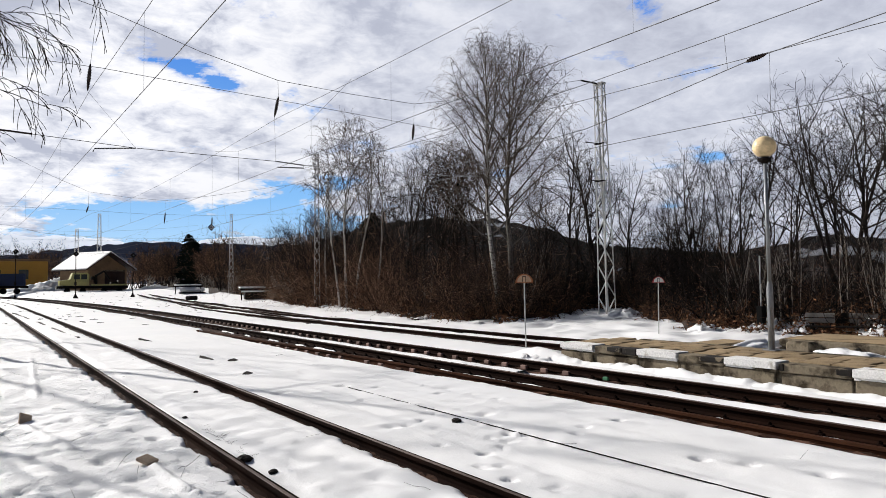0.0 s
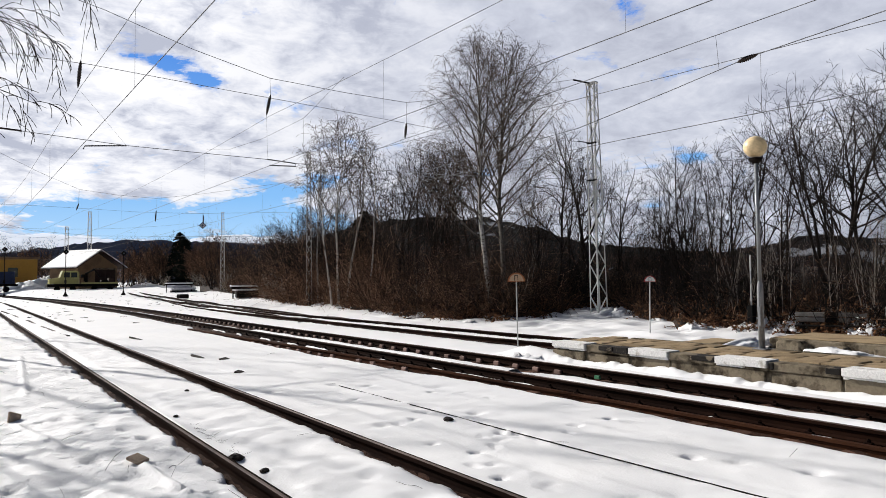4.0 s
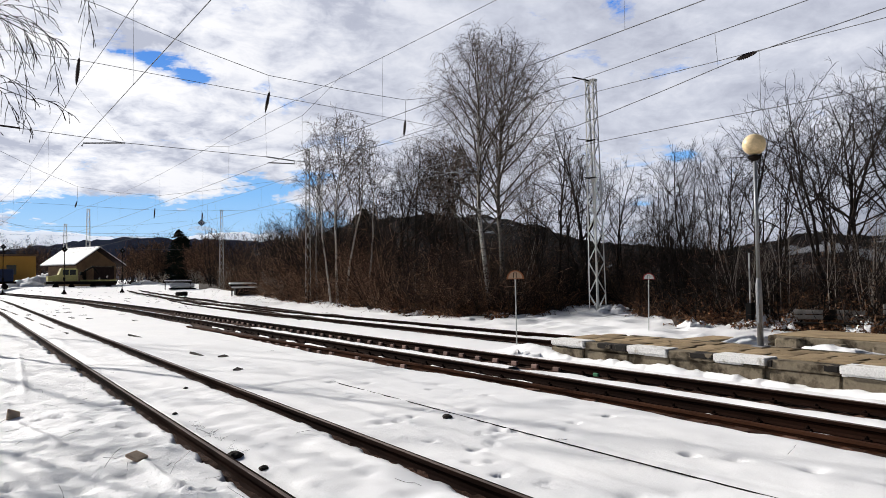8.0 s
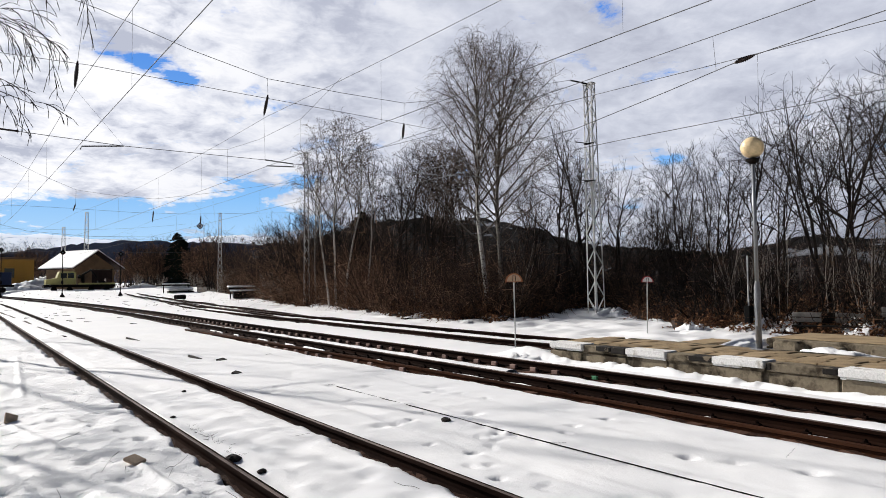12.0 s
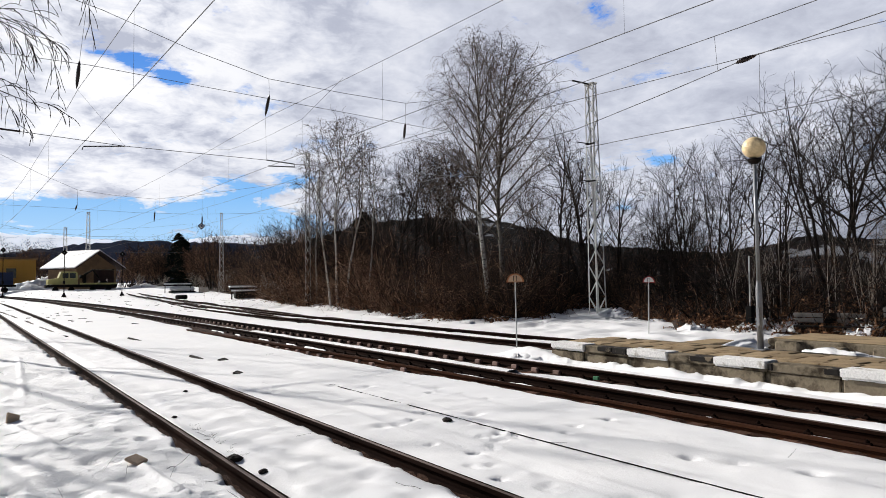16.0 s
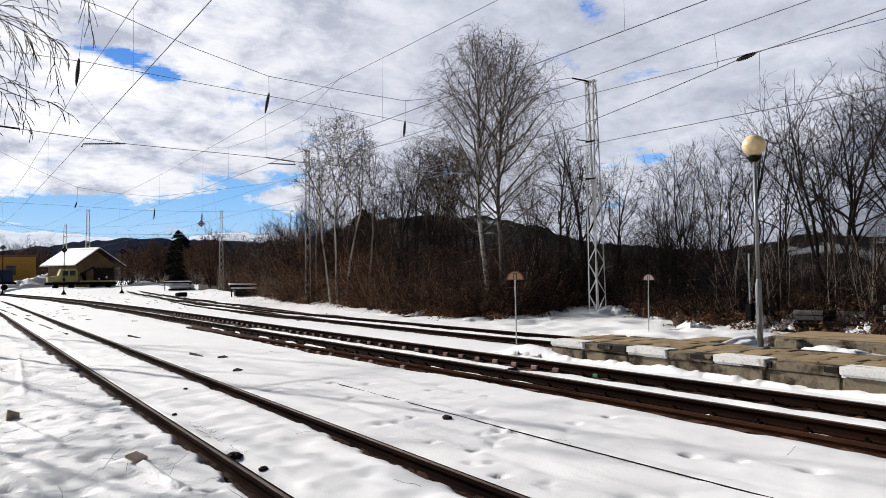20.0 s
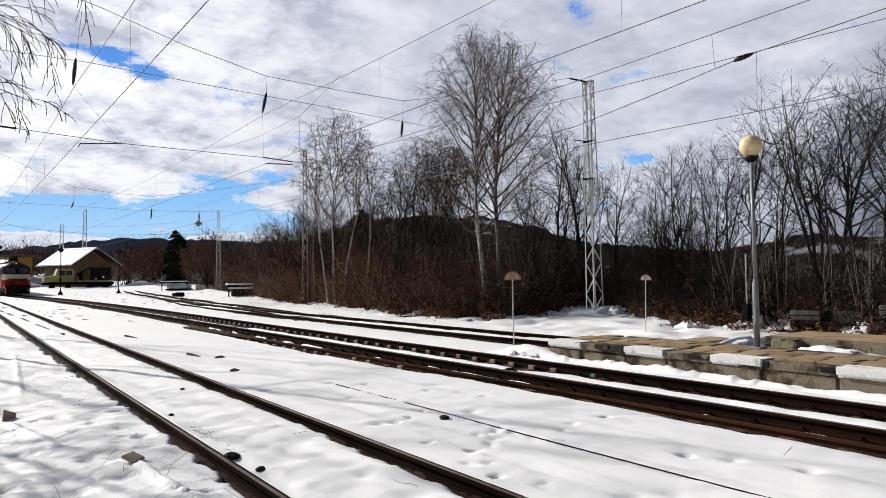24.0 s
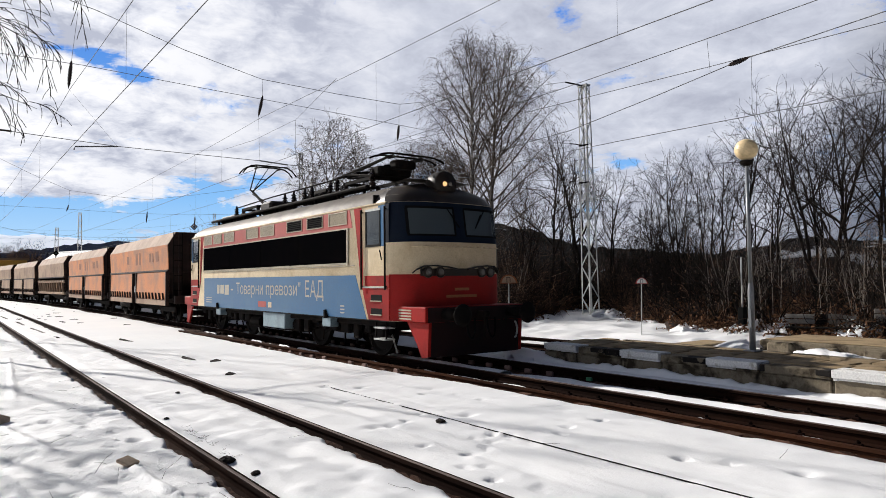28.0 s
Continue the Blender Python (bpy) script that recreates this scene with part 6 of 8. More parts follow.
def tree_meshes(seed, height, radius, spec, mats, stems=1, lean=0.06, spread=0.5, least=0.0055):
    """Meshes of each trunk and of the crown for one kind of tree, standing at the origin."""
    rng = random.Random(seed)
    trunks, limbs, twigs = [], [], []
    for k in range(stems):
        out = [[], [], []]
        a = 6.28 * k / stems + rng.uniform(0, 1)
        off = Vector((math.cos(a), math.sin(a), 0)) * (spread * (stems > 1))
        d = (Vector((rng.gauss(0, lean), rng.gauss(0, lean), 1)) + off * 0.22).normalized()
        grow(rng, out, off * 0.6 + Vector((0, 0, -0.3)), d, height * rng.uniform(0.82, 1.0) if k else height, radius * (rng.uniform(0.65, 1.0) if k else 1), 0, spec)
        trunks.append(out[0])
        limbs += out[1]
        twigs += out[2]
    size = height / max(s[5] for s in limbs + twigs)
    twigs = [(*s[:6], max(s[6], least), max(s[7], least * 0.7)) for s in twigs]
    res = []
    for t in trunks:
        v, f = chain(t, 8)
        res.append(("trunk", array_mesh("trunk", v * size, f, mats[0])))
    v1, f1 = tubes(limbs, 5)
    v2, f2 = tubes(twigs, 3)
    crown = array_mesh("crown", np.concatenate([v1, v2]) * size, np.concatenate([f1, f2 + len(v1)]), mats[1])
    crown.materials.append(mats[2])
    crown.polygons.foreach_set("material_index", np.concatenate([np.zeros(len(f1), np.int32), np.ones(len(f2), np.int32)]))
    res.append(("crown", crown))
    return res


BIRCH_SMALL = [(14, 0.035, 0.02, 20, 34, 0.30, 0.25), (7, 0.06, 0.02, 11, 34, 0.40, 0.12), (4, 0.08, -0.05, 7, 34, 0.5, 0.1), (2, 0.08, -0.22, 3, 30, 0.75, 0.1), (1, 0.08, -0.3, 0, 0, 0)]
BIRCH_OPEN = [(12, 0.05, 0.02, 9, 40, 0.32, 0.4), (6, 0.08, 0.03, 4, 38, 0.42, 0.2), (4, 0.11, -0.05, 2, 38, 0.5, 0.1), (3, 0.12, -0.2, 0, 0, 0)]
BIRCH_MID = [(12, 0.05, 0.02, 12, 38, 0.30, 0.4), (6, 0.08, 0.03, 6, 36, 0.42, 0.2), (4, 0.1, -0.05, 3, 36, 0.5, 0.1), (3, 0.1, -0.2, 0, 0, 0)]
FAN_SPEC = [(9, 0.05, 0.05, 8, 28, 0.40, 0.2), (5, 0.09, 0.06, 6, 34, 0.5, 0.12), (3, 0.13, 0.04, 3, 38, 0.55, 0.1), (1, 0.15, 0.03, 0, 0, 0)]
DARK_FAR = [(8, 0.07, 0.02, 11, 36, 0.55, 0.15), (5, 0.10, 0.06, 7, 38, 0.52, 0.12), (3, 0.14, 0.05, 3, 40, 0.55, 0.1), (2, 0.17, 0.03, 0, 0, 0)]
BUSH_SPEC = [(5, 0.11, 0.02, 5, 40, 0.55, 0.08), (4, 0.15, 0.02, 4, 44, 0.5, 0.1), (2, 0.2, 0.0, 1, 44, 0.5, 0.1), (1, 0.2, 0.0, 0, 0, 0)]


def way_from(rng, p, d, length, step_len, wander, pull):
    """Points of a limb that wanders on from p and is drawn up or down."""
    n = max(2, int(round(length / step_len)))
    pts = [p.copy()]
    for _ in range(n):
        d = (d + Vector((rng.gauss(0, wander), rng.gauss(0, wander), rng.gauss(0, wander) * 0.7 + pull))).normalized()
        p = p + d * (length / n)
        pts.append(p.copy())
    return pts


def tapered(out, pts, r0, r1):
    n = len(pts) - 1
    for i in range(n):
        out.append((*pts[i], *pts[i + 1], r0 + (r1 - r0) * i / n, r0 + (r1 - r0) * (i + 1) / n))


def off_side(rng, d, angle, turn):
    """A way that leaves d at an angle, turned about it."""
    side = d.orthogonal().normalized()
    side.rotate(Matrix.Rotation(turn, 3, d))
    a = radians(angle) * rng.uniform(0.75, 1.25)
    return (d * math.cos(a) + side * math.sin(a)).normalized()


def crowned_tree(seed, height, radius, stems, outline, mats, limbs=30, first=0.3, low=58, high=24, up=0.05, bend=0.07, gap=0.34, side=42,
                 reach=0.42, twig=0.22, twig_len=0.55, droop=-0.10, fine=2, thick=0.0125, least=0.006, trunk_bend=0.03, bare=0.3, arch=0.0):
    """A bare tree: leaning stems (x, y, lean x, lean y, share of the height), limbs that grow out to the crown's outline
    (share of the height, radius), then branches, twigs and fine drooping or upright tips."""
    rng = random.Random(seed)
    hs, rs = [o[0] * height for o in outline], [o[1] for o in outline]
    trunks, big, small = [], [], []
    for x, y, lx, ly, share in stems:
        p, d, h = Vector((x, y, -0.3)), Vector((lx, ly, 1)).normalized(), height * share
        pts = [p.copy()]
        for k in range(18):
            d = (d + Vector((rng.gauss(0, trunk_bend) - 0.045 * d.x, rng.gauss(0, trunk_bend) - 0.045 * d.y, 0.02))).normalized()
            p = p + d * (h + 0.3) / 18
            pts.append(p.copy())
        r_at = lambda f: radius * share * (0.06 + 0.94 * (1 - f) ** 0.9)
        trunks.append([(*pts[k], *pts[k + 1], r_at(k / 18), r_at((k + 1) / 18)) for k in range(18)])
        turn = rng.uniform(0, 6.28)
        n_limbs = max(4, int(limbs * share))
        for k in range(n_limbs):
            g = ((k + rng.random()) / n_limbs) ** 0.92
            f = first + (0.985 - first) * g
            i = min(int(f * 18), 17)
            base = pts[i].lerp(pts[i + 1], f * 18 - i)
            td = (pts[i + 1] - pts[i]).normalized()
            turn += 2.4 + rng.uniform(-0.5, 0.5)
            d = off_side(rng, td, low + (high - low) * g, turn)
            q, way, most = base.copy(), [base.copy()], height * 0.5 * rng.uniform(0.7, 1.0)
            while len(way) * 0.3 < most:
                d = (d + Vector((rng.gauss(0, bend), rng.gauss(0, bend), rng.gauss(0, bend) * 0.6 + up * (1 - arch * 0.3 * len(way) / most)))).normalized()
                q = q + d * 0.3
                way.append(q.copy())
                if math.hypot(q.x, q.y) > float(np.interp(q.z, hs, rs)) * rng.uniform(0.8, 1.12) or q.z > height * 0.985:
                    break
            ln = 0.3 * (len(way) - 1)
            if ln < 0.5:
                continue
            r0 = min(r_at(f) * 0.72, thick * ln + 0.006)
            tapered(big, way, r0, least * 1.1)
            at, bt = max(0.25, bare * ln), rng.uniform(0, 6.28)
            while at < ln:
                j = min(int(at / 0.3), len(way) - 2)
                bd = (way[j + 1] - way[j]).normalized()
                bt += 2.4 + rng.uniform(-0.7, 0.7)
                bl = min(reach * (ln - at) * rng.uniform(0.5, 1.1) + 0.35, 2.2)
                bp = way_from(rng, way[j].lerp(way[j + 1], at / 0.3 - j), off_side(rng, bd, side, bt), bl, 0.26, bend * 1.5, up * 0.8)
                tapered(big if bl > 0.9 else small, bp, max(thick * 0.75 * bl, least * 1.15), least)
                tt, ta = rng.uniform(0, 6.28), 0.15
                while ta < bl:
                    m = min(int(ta / bl * (len(bp) - 1)), len(bp) - 2)
                    wd = (bp[m + 1] - bp[m]).normalized()
                    tt += 2.4 + rng.uniform(-0.7, 0.7)
                    tl = twig_len * rng.uniform(0.45, 1.25)
                    tp = way_from(rng, bp[m], off_side(rng, wd, side, tt), tl, 0.2, 0.12, droop)
                    tapered(small, tp, least, least * 0.7)
                    for _ in range(fine):
                        e = rng.randrange(len(tp) - 1)
                        fd = off_side(rng, (tp[e + 1] - tp[e]).normalized(), 34, rng.uniform(0, 6.28))
                        tapered(small, way_from(rng, tp[e + 1], fd, tl * rng.uniform(0.5, 0.9), 0.25, 0.1, droop * 1.6), least * 0.85, least * 0.6)
                    ta += twig * rng.uniform(0.7, 1.4)
                at += gap * rng.uniform(0.7, 1.35)
    res = []
    for t in trunks:
        v, f = chain(t, 9)
        res.append(("trunk", array_mesh("trunk", v, f, mats[0])))
    v1, f1 = tubes(big, 4)
    v2, f2 = tubes(small, 3)
    crown = array_mesh("crown", np.concatenate([v1, v2]), np.concatenate([f1, f2 + len(v1)]), mats[1])
    crown.materials.append(mats[2])
    crown.polygons.foreach_set("material_index", np.concatenate([np.zeros(len(f1), np.int32), np.ones(len(f2), np.int32)]))
    res.append(("crown", crown))
    return res


def plant(kind, meshes, place, label, turn, size=1.0, group=""):
    t = thing(kind, label, "shrub" if kind == "bare_shrub" else "tree", Matrix.Translation(place) @ Matrix.Rotation(turn, 4, "Z") @ Matrix.Scale(size, 4), group)
    for nm, me in meshes:
        ob = part(nm, me, None, t)
        if nm == "crown":
            tagged(ob, kind="stuff")
    return t


def spot(az, r):
    x, y = r * math.sin(radians(az)), r * math.cos(radians(az))
    return Vector((x, y, float(ground_height(x, y))))


B1 = crowned_tree(11, 13.6, 0.135, [(0.45, 0, -0.09, 0, 1.0)], [(0.2, 0.5), (0.28, 2.0), (0.4, 3.3), (0.56, 3.9), (0.74, 3.3), (0.9, 2.2), (1.0, 1.3)],
                  (BIRCH, BIRCH_LIMB, BIRCH_TWIG), limbs=46, first=0.26, low=52, high=24, up=0.05, arch=2.8, bend=0.085, gap=0.30, twig=0.18, twig_len=0.72, droop=-0.30, bare=0.28, thick=0.0082, least=0.0052)
B2 = crowned_tree(12, 13.9, 0.15, [(0, 0, 0, 0, 1.0)], [(0.2, 0.8), (0.27, 3.0), (0.4, 4.6), (0.56, 4.8), (0.72, 4.1), (0.88, 2.9), (1.0, 1.5)],
                  (BARK_GREY, BIRCH_LIMB, BIRCH_TWIG), limbs=50, first=0.26, low=54, high=26, up=0.05, arch=2.8, bend=0.09, gap=0.30, twig=0.18, twig_len=0.72, droop=-0.30, bare=0.28, thick=0.0082, least=0.0052)
B3 = crowned_tree(13, 12.8, 0.095, [(0, 0, 0.0, 0, 1.0), (0.5, 0.2, 0.13, 0.02, 0.95), (-0.4, -0.2, -0.10, 0.0, 0.84)], [(0.25, 0.9), (0.45, 2.4), (0.62, 3.0), (0.82, 2.6), (0.95, 1.7), (1.0, 1.1)],
                  (BIRCH, BIRCH_LIMB, BIRCH_TWIG), limbs=20, first=0.34, low=50, high=26, up=0.025, bend=0.09, gap=0.36, twig=0.21, twig_len=0.65, droop=-0.22, least=0.0085, trunk_bend=0.05)
B7 = crowned_tree(17, 10.9, 0.085, [(0, 0, 0.13, 0, 1.0)], [(0.3, 0.7), (0.5, 1.7), (0.7, 2.0), (0.9, 1.5), (1.0, 0.9)],
                  (BIRCH, BIRCH_LIMB, BIRCH_TWIG), limbs=20, first=0.34, low=50, high=26, up=0.02, bend=0.09, gap=0.38, twig=0.25, twig_len=0.65, droop=-0.24, least=0.008, trunk_bend=0.05)
B4 = tree_meshes(14, 10.0, 0.075, BIRCH_SMALL, (BIRCH, BARK, TWIG), 1, 0.10, 0.5, 0.006)
B5 = tree_meshes(15, 10.0, 0.08, BIRCH_OPEN, (BIRCH, BARK, TWIG), 1, 0.08, 0.5, 0.004)
B6 = tree_meshes(16, 10.0, 0.08, BIRCH_MID, (BIRCH, BARK, TWIG), 1, 0.08, 0.5, 0.006)
DARK = dict(up=0.025, bend=0.16, gap=0.42, side=46, reach=0.55, twig=0.27, twig_len=0.5, droop=0.03, fine=1, trunk_bend=0.06, bare=0.25)
D1 = crowned_tree(21, 9.6, 0.095, [(0, 0, 0.02, 0, 1.0), (0.25, 0.1, 0.20, 0.05, 0.9)], [(0.15, 0.8), (0.35, 2.3), (0.6, 2.7), (0.85, 2.1), (1.0, 0.9)],
                  (BARK, BARK, TWIG_DARK), limbs=12, first=0.30, low=48, high=28, thick=0.013, **DARK)
D2 = crowned_tree(22, 10.4, 0.115, [(0, 0, 0.02, 0, 1.0)], [(0.12, 0.8), (0.28, 2.8), (0.55, 3.3), (0.8, 2.6), (1.0, 1.0)],
                  (BARK, BARK, TWIG_DARK), limbs=20, first=0.24, low=60, high=28, thick=0.013, **DARK)
D3 = crowned_tree(23, 8.4, 0.08, [(0, 0, 0.0, 0, 1.0), (0.3, 0.2, 0.22, 0.06, 0.92), (-0.3, 0, -0.2, 0.05, 0.86), (0, 0.3, 0.05, 0.25, 0.8)], [(0.15, 1.2), (0.4, 2.6), (0.7, 2.9), (0.9, 2.1), (1.0, 1.1)],
                  (BARK, BARK, TWIG_DARK), limbs=9, first=0.32, low=44, high=28, thick=0.013, **DARK)
D4 = crowned_tree(24, 10.2, 0.095, [(0.5, 0, -0.30, 0, 1.0), (0.7, 0.3, -0.02, 0.05, 0.9)], [(0.15, 1.4), (0.4, 2.8), (0.6, 3.2), (0.85, 2.8), (1.0, 1.5)],
                  (BARK, BARK, TWIG_DARK), limbs=12, first=0.36, low=50, high=28, thick=0.009, **DARK)
D5 = crowned_tree(35, 8.6, 0.08, [(0, 0, 0.0, 0, 1.0), (0.3, 0.1, 0.40, 0, 0.92), (-0.3, 0, -0.30, 0.05, 0.84), (0.1, 0.3, 0.1, 0.2, 0.8), (-0.1, -0.2, -0.1, -0.1, 0.9)], [(0.15, 1.6), (0.4, 2.8), (0.7, 3.2), (0.9, 2.3), (1.0, 1.1)],
                  (BARK, BARK, TWIG_DARK), limbs=8, first=0.25, low=44, high=26, thick=0.013, **DARK)
SLIM = crowned_tree(36, 8.6, 0.09, [(0, 0, 0.0, 0, 1.0), (-0.1, 0, -0.42, 0, 0.72)], [(0.2, 0.9), (0.4, 2.2), (0.7, 2.5), (0.9, 1.7), (1.0, 0.9)],
                    (BARK, BARK, TWIG), limbs=20, first=0.30, low=54, high=28, thick=0.013, **DARK)
FANF = tree_meshes(29, 8.0, 0.075, FAN_SPEC, (BARK, BARK, TWIG_DARK), 6, 0.10, 1.2, 0.012)
FARB = tree_meshes(30, 8.0, 0.10, FAN_SPEC, (BARK, SCRUB, SCRUB), 7, 0.16, 1.5, 0.034)
DF1 = tree_meshes(25, 9.0, 0.16, DARK_FAR, (BARK, BARK, TWIG_DARK), 2, 0.10, 0.6, 0.013)
DF2 = tree_meshes(26, 9.5, 0.17, DARK_FAR, (BARK, BARK, TWIG_DARK), 1, 0.10, 0.6, 0.013)
DF3 = tree_meshes(27, 8.0, 0.14, DARK_FAR, (BARK, BARK, TWIG), 3, 0.12, 0.8, 0.013)
SAP_SPEC = [(8, 0.06, 0.03, 9, 30, 0.34, 0.3), (4, 0.10, 0.05, 4, 36, 0.5, 0.2), (3, 0.14, 0.03, 0, 0, 0)]
P1 = tree_meshes(41, 5.5, 0.029, SAP_SPEC, (PALE_BARK, PALE_BARK, PALE_BARK), 1, 0.10)
P2 = tree_meshes(42, 6.5, 0.034, SAP_SPEC, (PALE_BARK, PALE_BARK, TWIG), 2, 0.14, 0.3)
S1 = tree_meshes(31, 4.2, 0.04, BUSH_SPEC, (BARK, TWIG_DARK, TWIG_DARK), 6, 0.25, 0.9)
S2 = tree_meshes(32, 5.2, 0.045, BUSH_SPEC, (BARK, TWIG_DARK, SCRUB), 6, 0.2, 0.9)
S3 = tree_meshes(33, 3.4, 0.03, BUSH_SPEC, (SCRUB, SCRUB, SCRUB), 8, 0.28, 0.8)
S4 = tree_meshes(34, 2.6, 0.03, BUSH_SPEC, (PALE_BARK, PALE_BARK, PALE_BARK), 5, 0.35, 0.7, 0.02)

WOOD = "bare trees along the bank"
def facing(az, turn=0.0):
    """The turn that lays a tree's own x to the right of the way that leads to it."""
    return radians(turn - az)


for az, r, me, turn, size, label in (
        (39.05, 33.0, B1, 0, 1.0, "tall bare birch with white trunk beside the tracks"),
        (40.95, 34.0, B2, 0, 1.0, "tall bare birch with a dark straight trunk"),
        (26.95, 46.0, B3, 0, 1.0, "bare birch with white forked trunk"),
        (29.5, 46.0, B7, 0, 1.0, "slender leaning white birch"),
        (25.3, 50.0, B7, 150, 0.98, "slender leaning white birch")):
    plant("birch_tree", me, spot(az, r), label, facing(az, turn), size, WOOD)
OPEN_CROWN, FORKED, LEANING, STEMMY, BUSHY = ("bare dark tree with open crown", "bare dark forked tree", "bare leaning dark tree", "bare dark many-stemmed tree",
                                              "bare dark bushy tree with many stems")
for az, r, me, turn, size, label in (
        # round the birches
        (34.9, 42, D2, 0, 1.02, OPEN_CROWN), (33.0, 43, D3, 40, 1.18, STEMMY), (36.4, 43, D1, 180, 1.0, FORKED), (35.4, 44, D5, 70, 1.1, BUSHY), (31.4, 46, D3, 200, 0.98, STEMMY), (45.3, 35, SLIM, 0, 1.06, "slim dark bare tree"),
        (48.6, 36, D2, 200, 1.02, OPEN_CROWN), (50.1, 38, D1, 0, 0.82, FORKED),
        (33.9, 40, D5, 150, 1.12, BUSHY), (32.1, 41, D2, 90, 0.98, OPEN_CROWN), (37.0, 40, D3, 300, 1.12, STEMMY), (43.4, 40, D3, 10, 0.80, STEMMY), (47.4, 38, D5, 200, 0.94, BUSHY), (54.6, 34, D5, 120, 0.80, BUSHY), (53.6, 33, FANF, 77, 0.62, BUSHY), (54.9, 32, FANF, 200, 0.66, BUSHY), (56.4, 33, FANF, 310, 0.64, BUSHY),
        # low woods between them
        (27.6, 50, FANF, 40, 0.9, BUSHY), (29.4, 51, FANF, 126, 0.85, BUSHY), (25.4, 52, FANF, 12, 0.95, BUSHY), (31.0, 50, FANF, 70, 0.72, BUSHY), (32.6, 49, FANF, 166, 0.70, BUSHY),
        (35.4, 49, FANF, 6, 0.66, BUSHY), (37.6, 47, FANF, 250, 0.64, BUSHY), (24.2, 56, FANF, 286, 0.98, BUSHY), (22.9, 58, FANF, 20, 0.82, BUSHY), (23.6, 55, FANF, 99, 0.92, BUSHY), (28.4, 53, FANF, 210, 1.02, BUSHY), (26.9, 52, FANF, 300, 0.98, BUSHY), (22.0, 62, FANF, 200, 0.75, BUSHY), (25.0, 50, FANF, 260, 0.85, BUSHY), (26.2, 55, FANF, 177, 0.95, BUSHY), (42.6, 44, FANF, 15, 0.62, BUSHY),
        (46.5, 42, FANF, 90, 0.66, BUSHY), (51.4, 40, FANF, 30, 0.62, BUSHY), (53.3, 38, FANF, 140, 0.60, BUSHY),
        # along the edge beyond the lamp
        (56.0, 33, D5, 0, 0.86, BUSHY), (53.6, 36, D3, 100, 0.66, STEMMY), (58.3, 33, D3, 30, 0.88, STEMMY), (60.6, 31, D1, 40, 0.86, FORKED), 
        (64.6, 27.5, D4, 0, 0.86, LEANING), (62.2, 30, D3, 60, 0.86, STEMMY), (65.8, 31, D3, 240, 0.98, STEMMY), (67.6, 29, D1, 130, 0.9, FORKED), (66.2, 26.5, D2, 70, 0.84, OPEN_CROWN), (69.0, 27.5, D1, 0, 0.92, FORKED), (71.0, 26, D4, 170, 0.9, LEANING),
        (73.5, 27, D2, 20, 0.95, OPEN_CROWN)):
    plant("bare_tree", me, spot(az, r), label, facing(az, turn), size, WOOD)
rng_w = random.Random(77)
for k in range(3):
    az = rng_w.uniform(52.0, 60.0)
    plant("bare_tree", rng_w.choice((DF1, DF2, DF3)), spot(az, rng_w.uniform(36, 52)), "bare dark tree deep in the wood", rng_w.uniform(0, 6.28), rng_w.uniform(0.5, 0.72), WOOD)
for k in range(12):
    az = rng_w.uniform(19.0, 40.0)
    plant("bare_tree", rng_w.choice((DF1, DF3)), spot(az, 58 + 30 * rng_w.random() * (1 if az > 24 else 1.4)), "bare dark tree deep in the wood", rng_w.uniform(0, 6.28), rng_w.uniform(0.6, 0.85), WOOD)
for az, r, sz in ((11.9, 120, 1.0), (15.9, 118, 1.2), (16.5, 116, 1.0), (18.3, 96, 1.5), (21.2, 66, 1.2), (22.6, 60, 1.1), (23.2, 57, 0.9), (13.2, 122, 0.9)):
    plant("bare_shrub", S4, spot(az, r), "pale grey bare shrub at the snow's edge", az, sz, "pale shrubs")
EDGE = [(17.5, 100), (19.5, 78), (21.0, 64), (22.5, 55), (27.2, 45.0), (31.8, 35.5), (36.6, 31.0), (41.3, 30.5), (45.5, 33.0), (47.3, 36.8), (49.6, 36.8), (51.2, 31.5), (54.9, 26.2), (59.0, 25.0), (62.9, 24.3), (69.0, 23.0), (80.0, 22.0)]


def edge_at(az):
    return float(np.interp(az, [e[0] for e in EDGE], [e[1] for e in EDGE]))


for k in range(112):
    az = 18.5 + 57.0 * (k + rng_w.random()) / 112
    r = edge_at(az) * rng_w.uniform(1.03, 1.45)
    plant("bare_shrub", rng_w.choice((S1, S2, S3, S1, S2)), spot(az, r), "bare brown many-stemmed shrub in scrub", rng_w.uniform(0, 6.28), rng_w.uniform(0.6, 1.0) * (1.25 if az < 30 else 1.05 if az < 47 else 0.85 if az > 50 else 0.75), "shrubs along the bank")


for k in range(44):
    az = (57.5 + 4.0 * (k + rng_w.random()) / 10) if k < 10 else rng_w.uniform(61, 72) if k < 28 else rng_w.uniform(22, 48)
    plant("sapling", rng_w.choice((P1, P2)), spot(az, edge_at(az) * rng_w.uniform(1.0, 1.25)), "slender pale-barked bare sapling in scrub", rng_w.uniform(0, 6.28), rng_w.uniform(0.36, 0.66), "saplings along the bank")


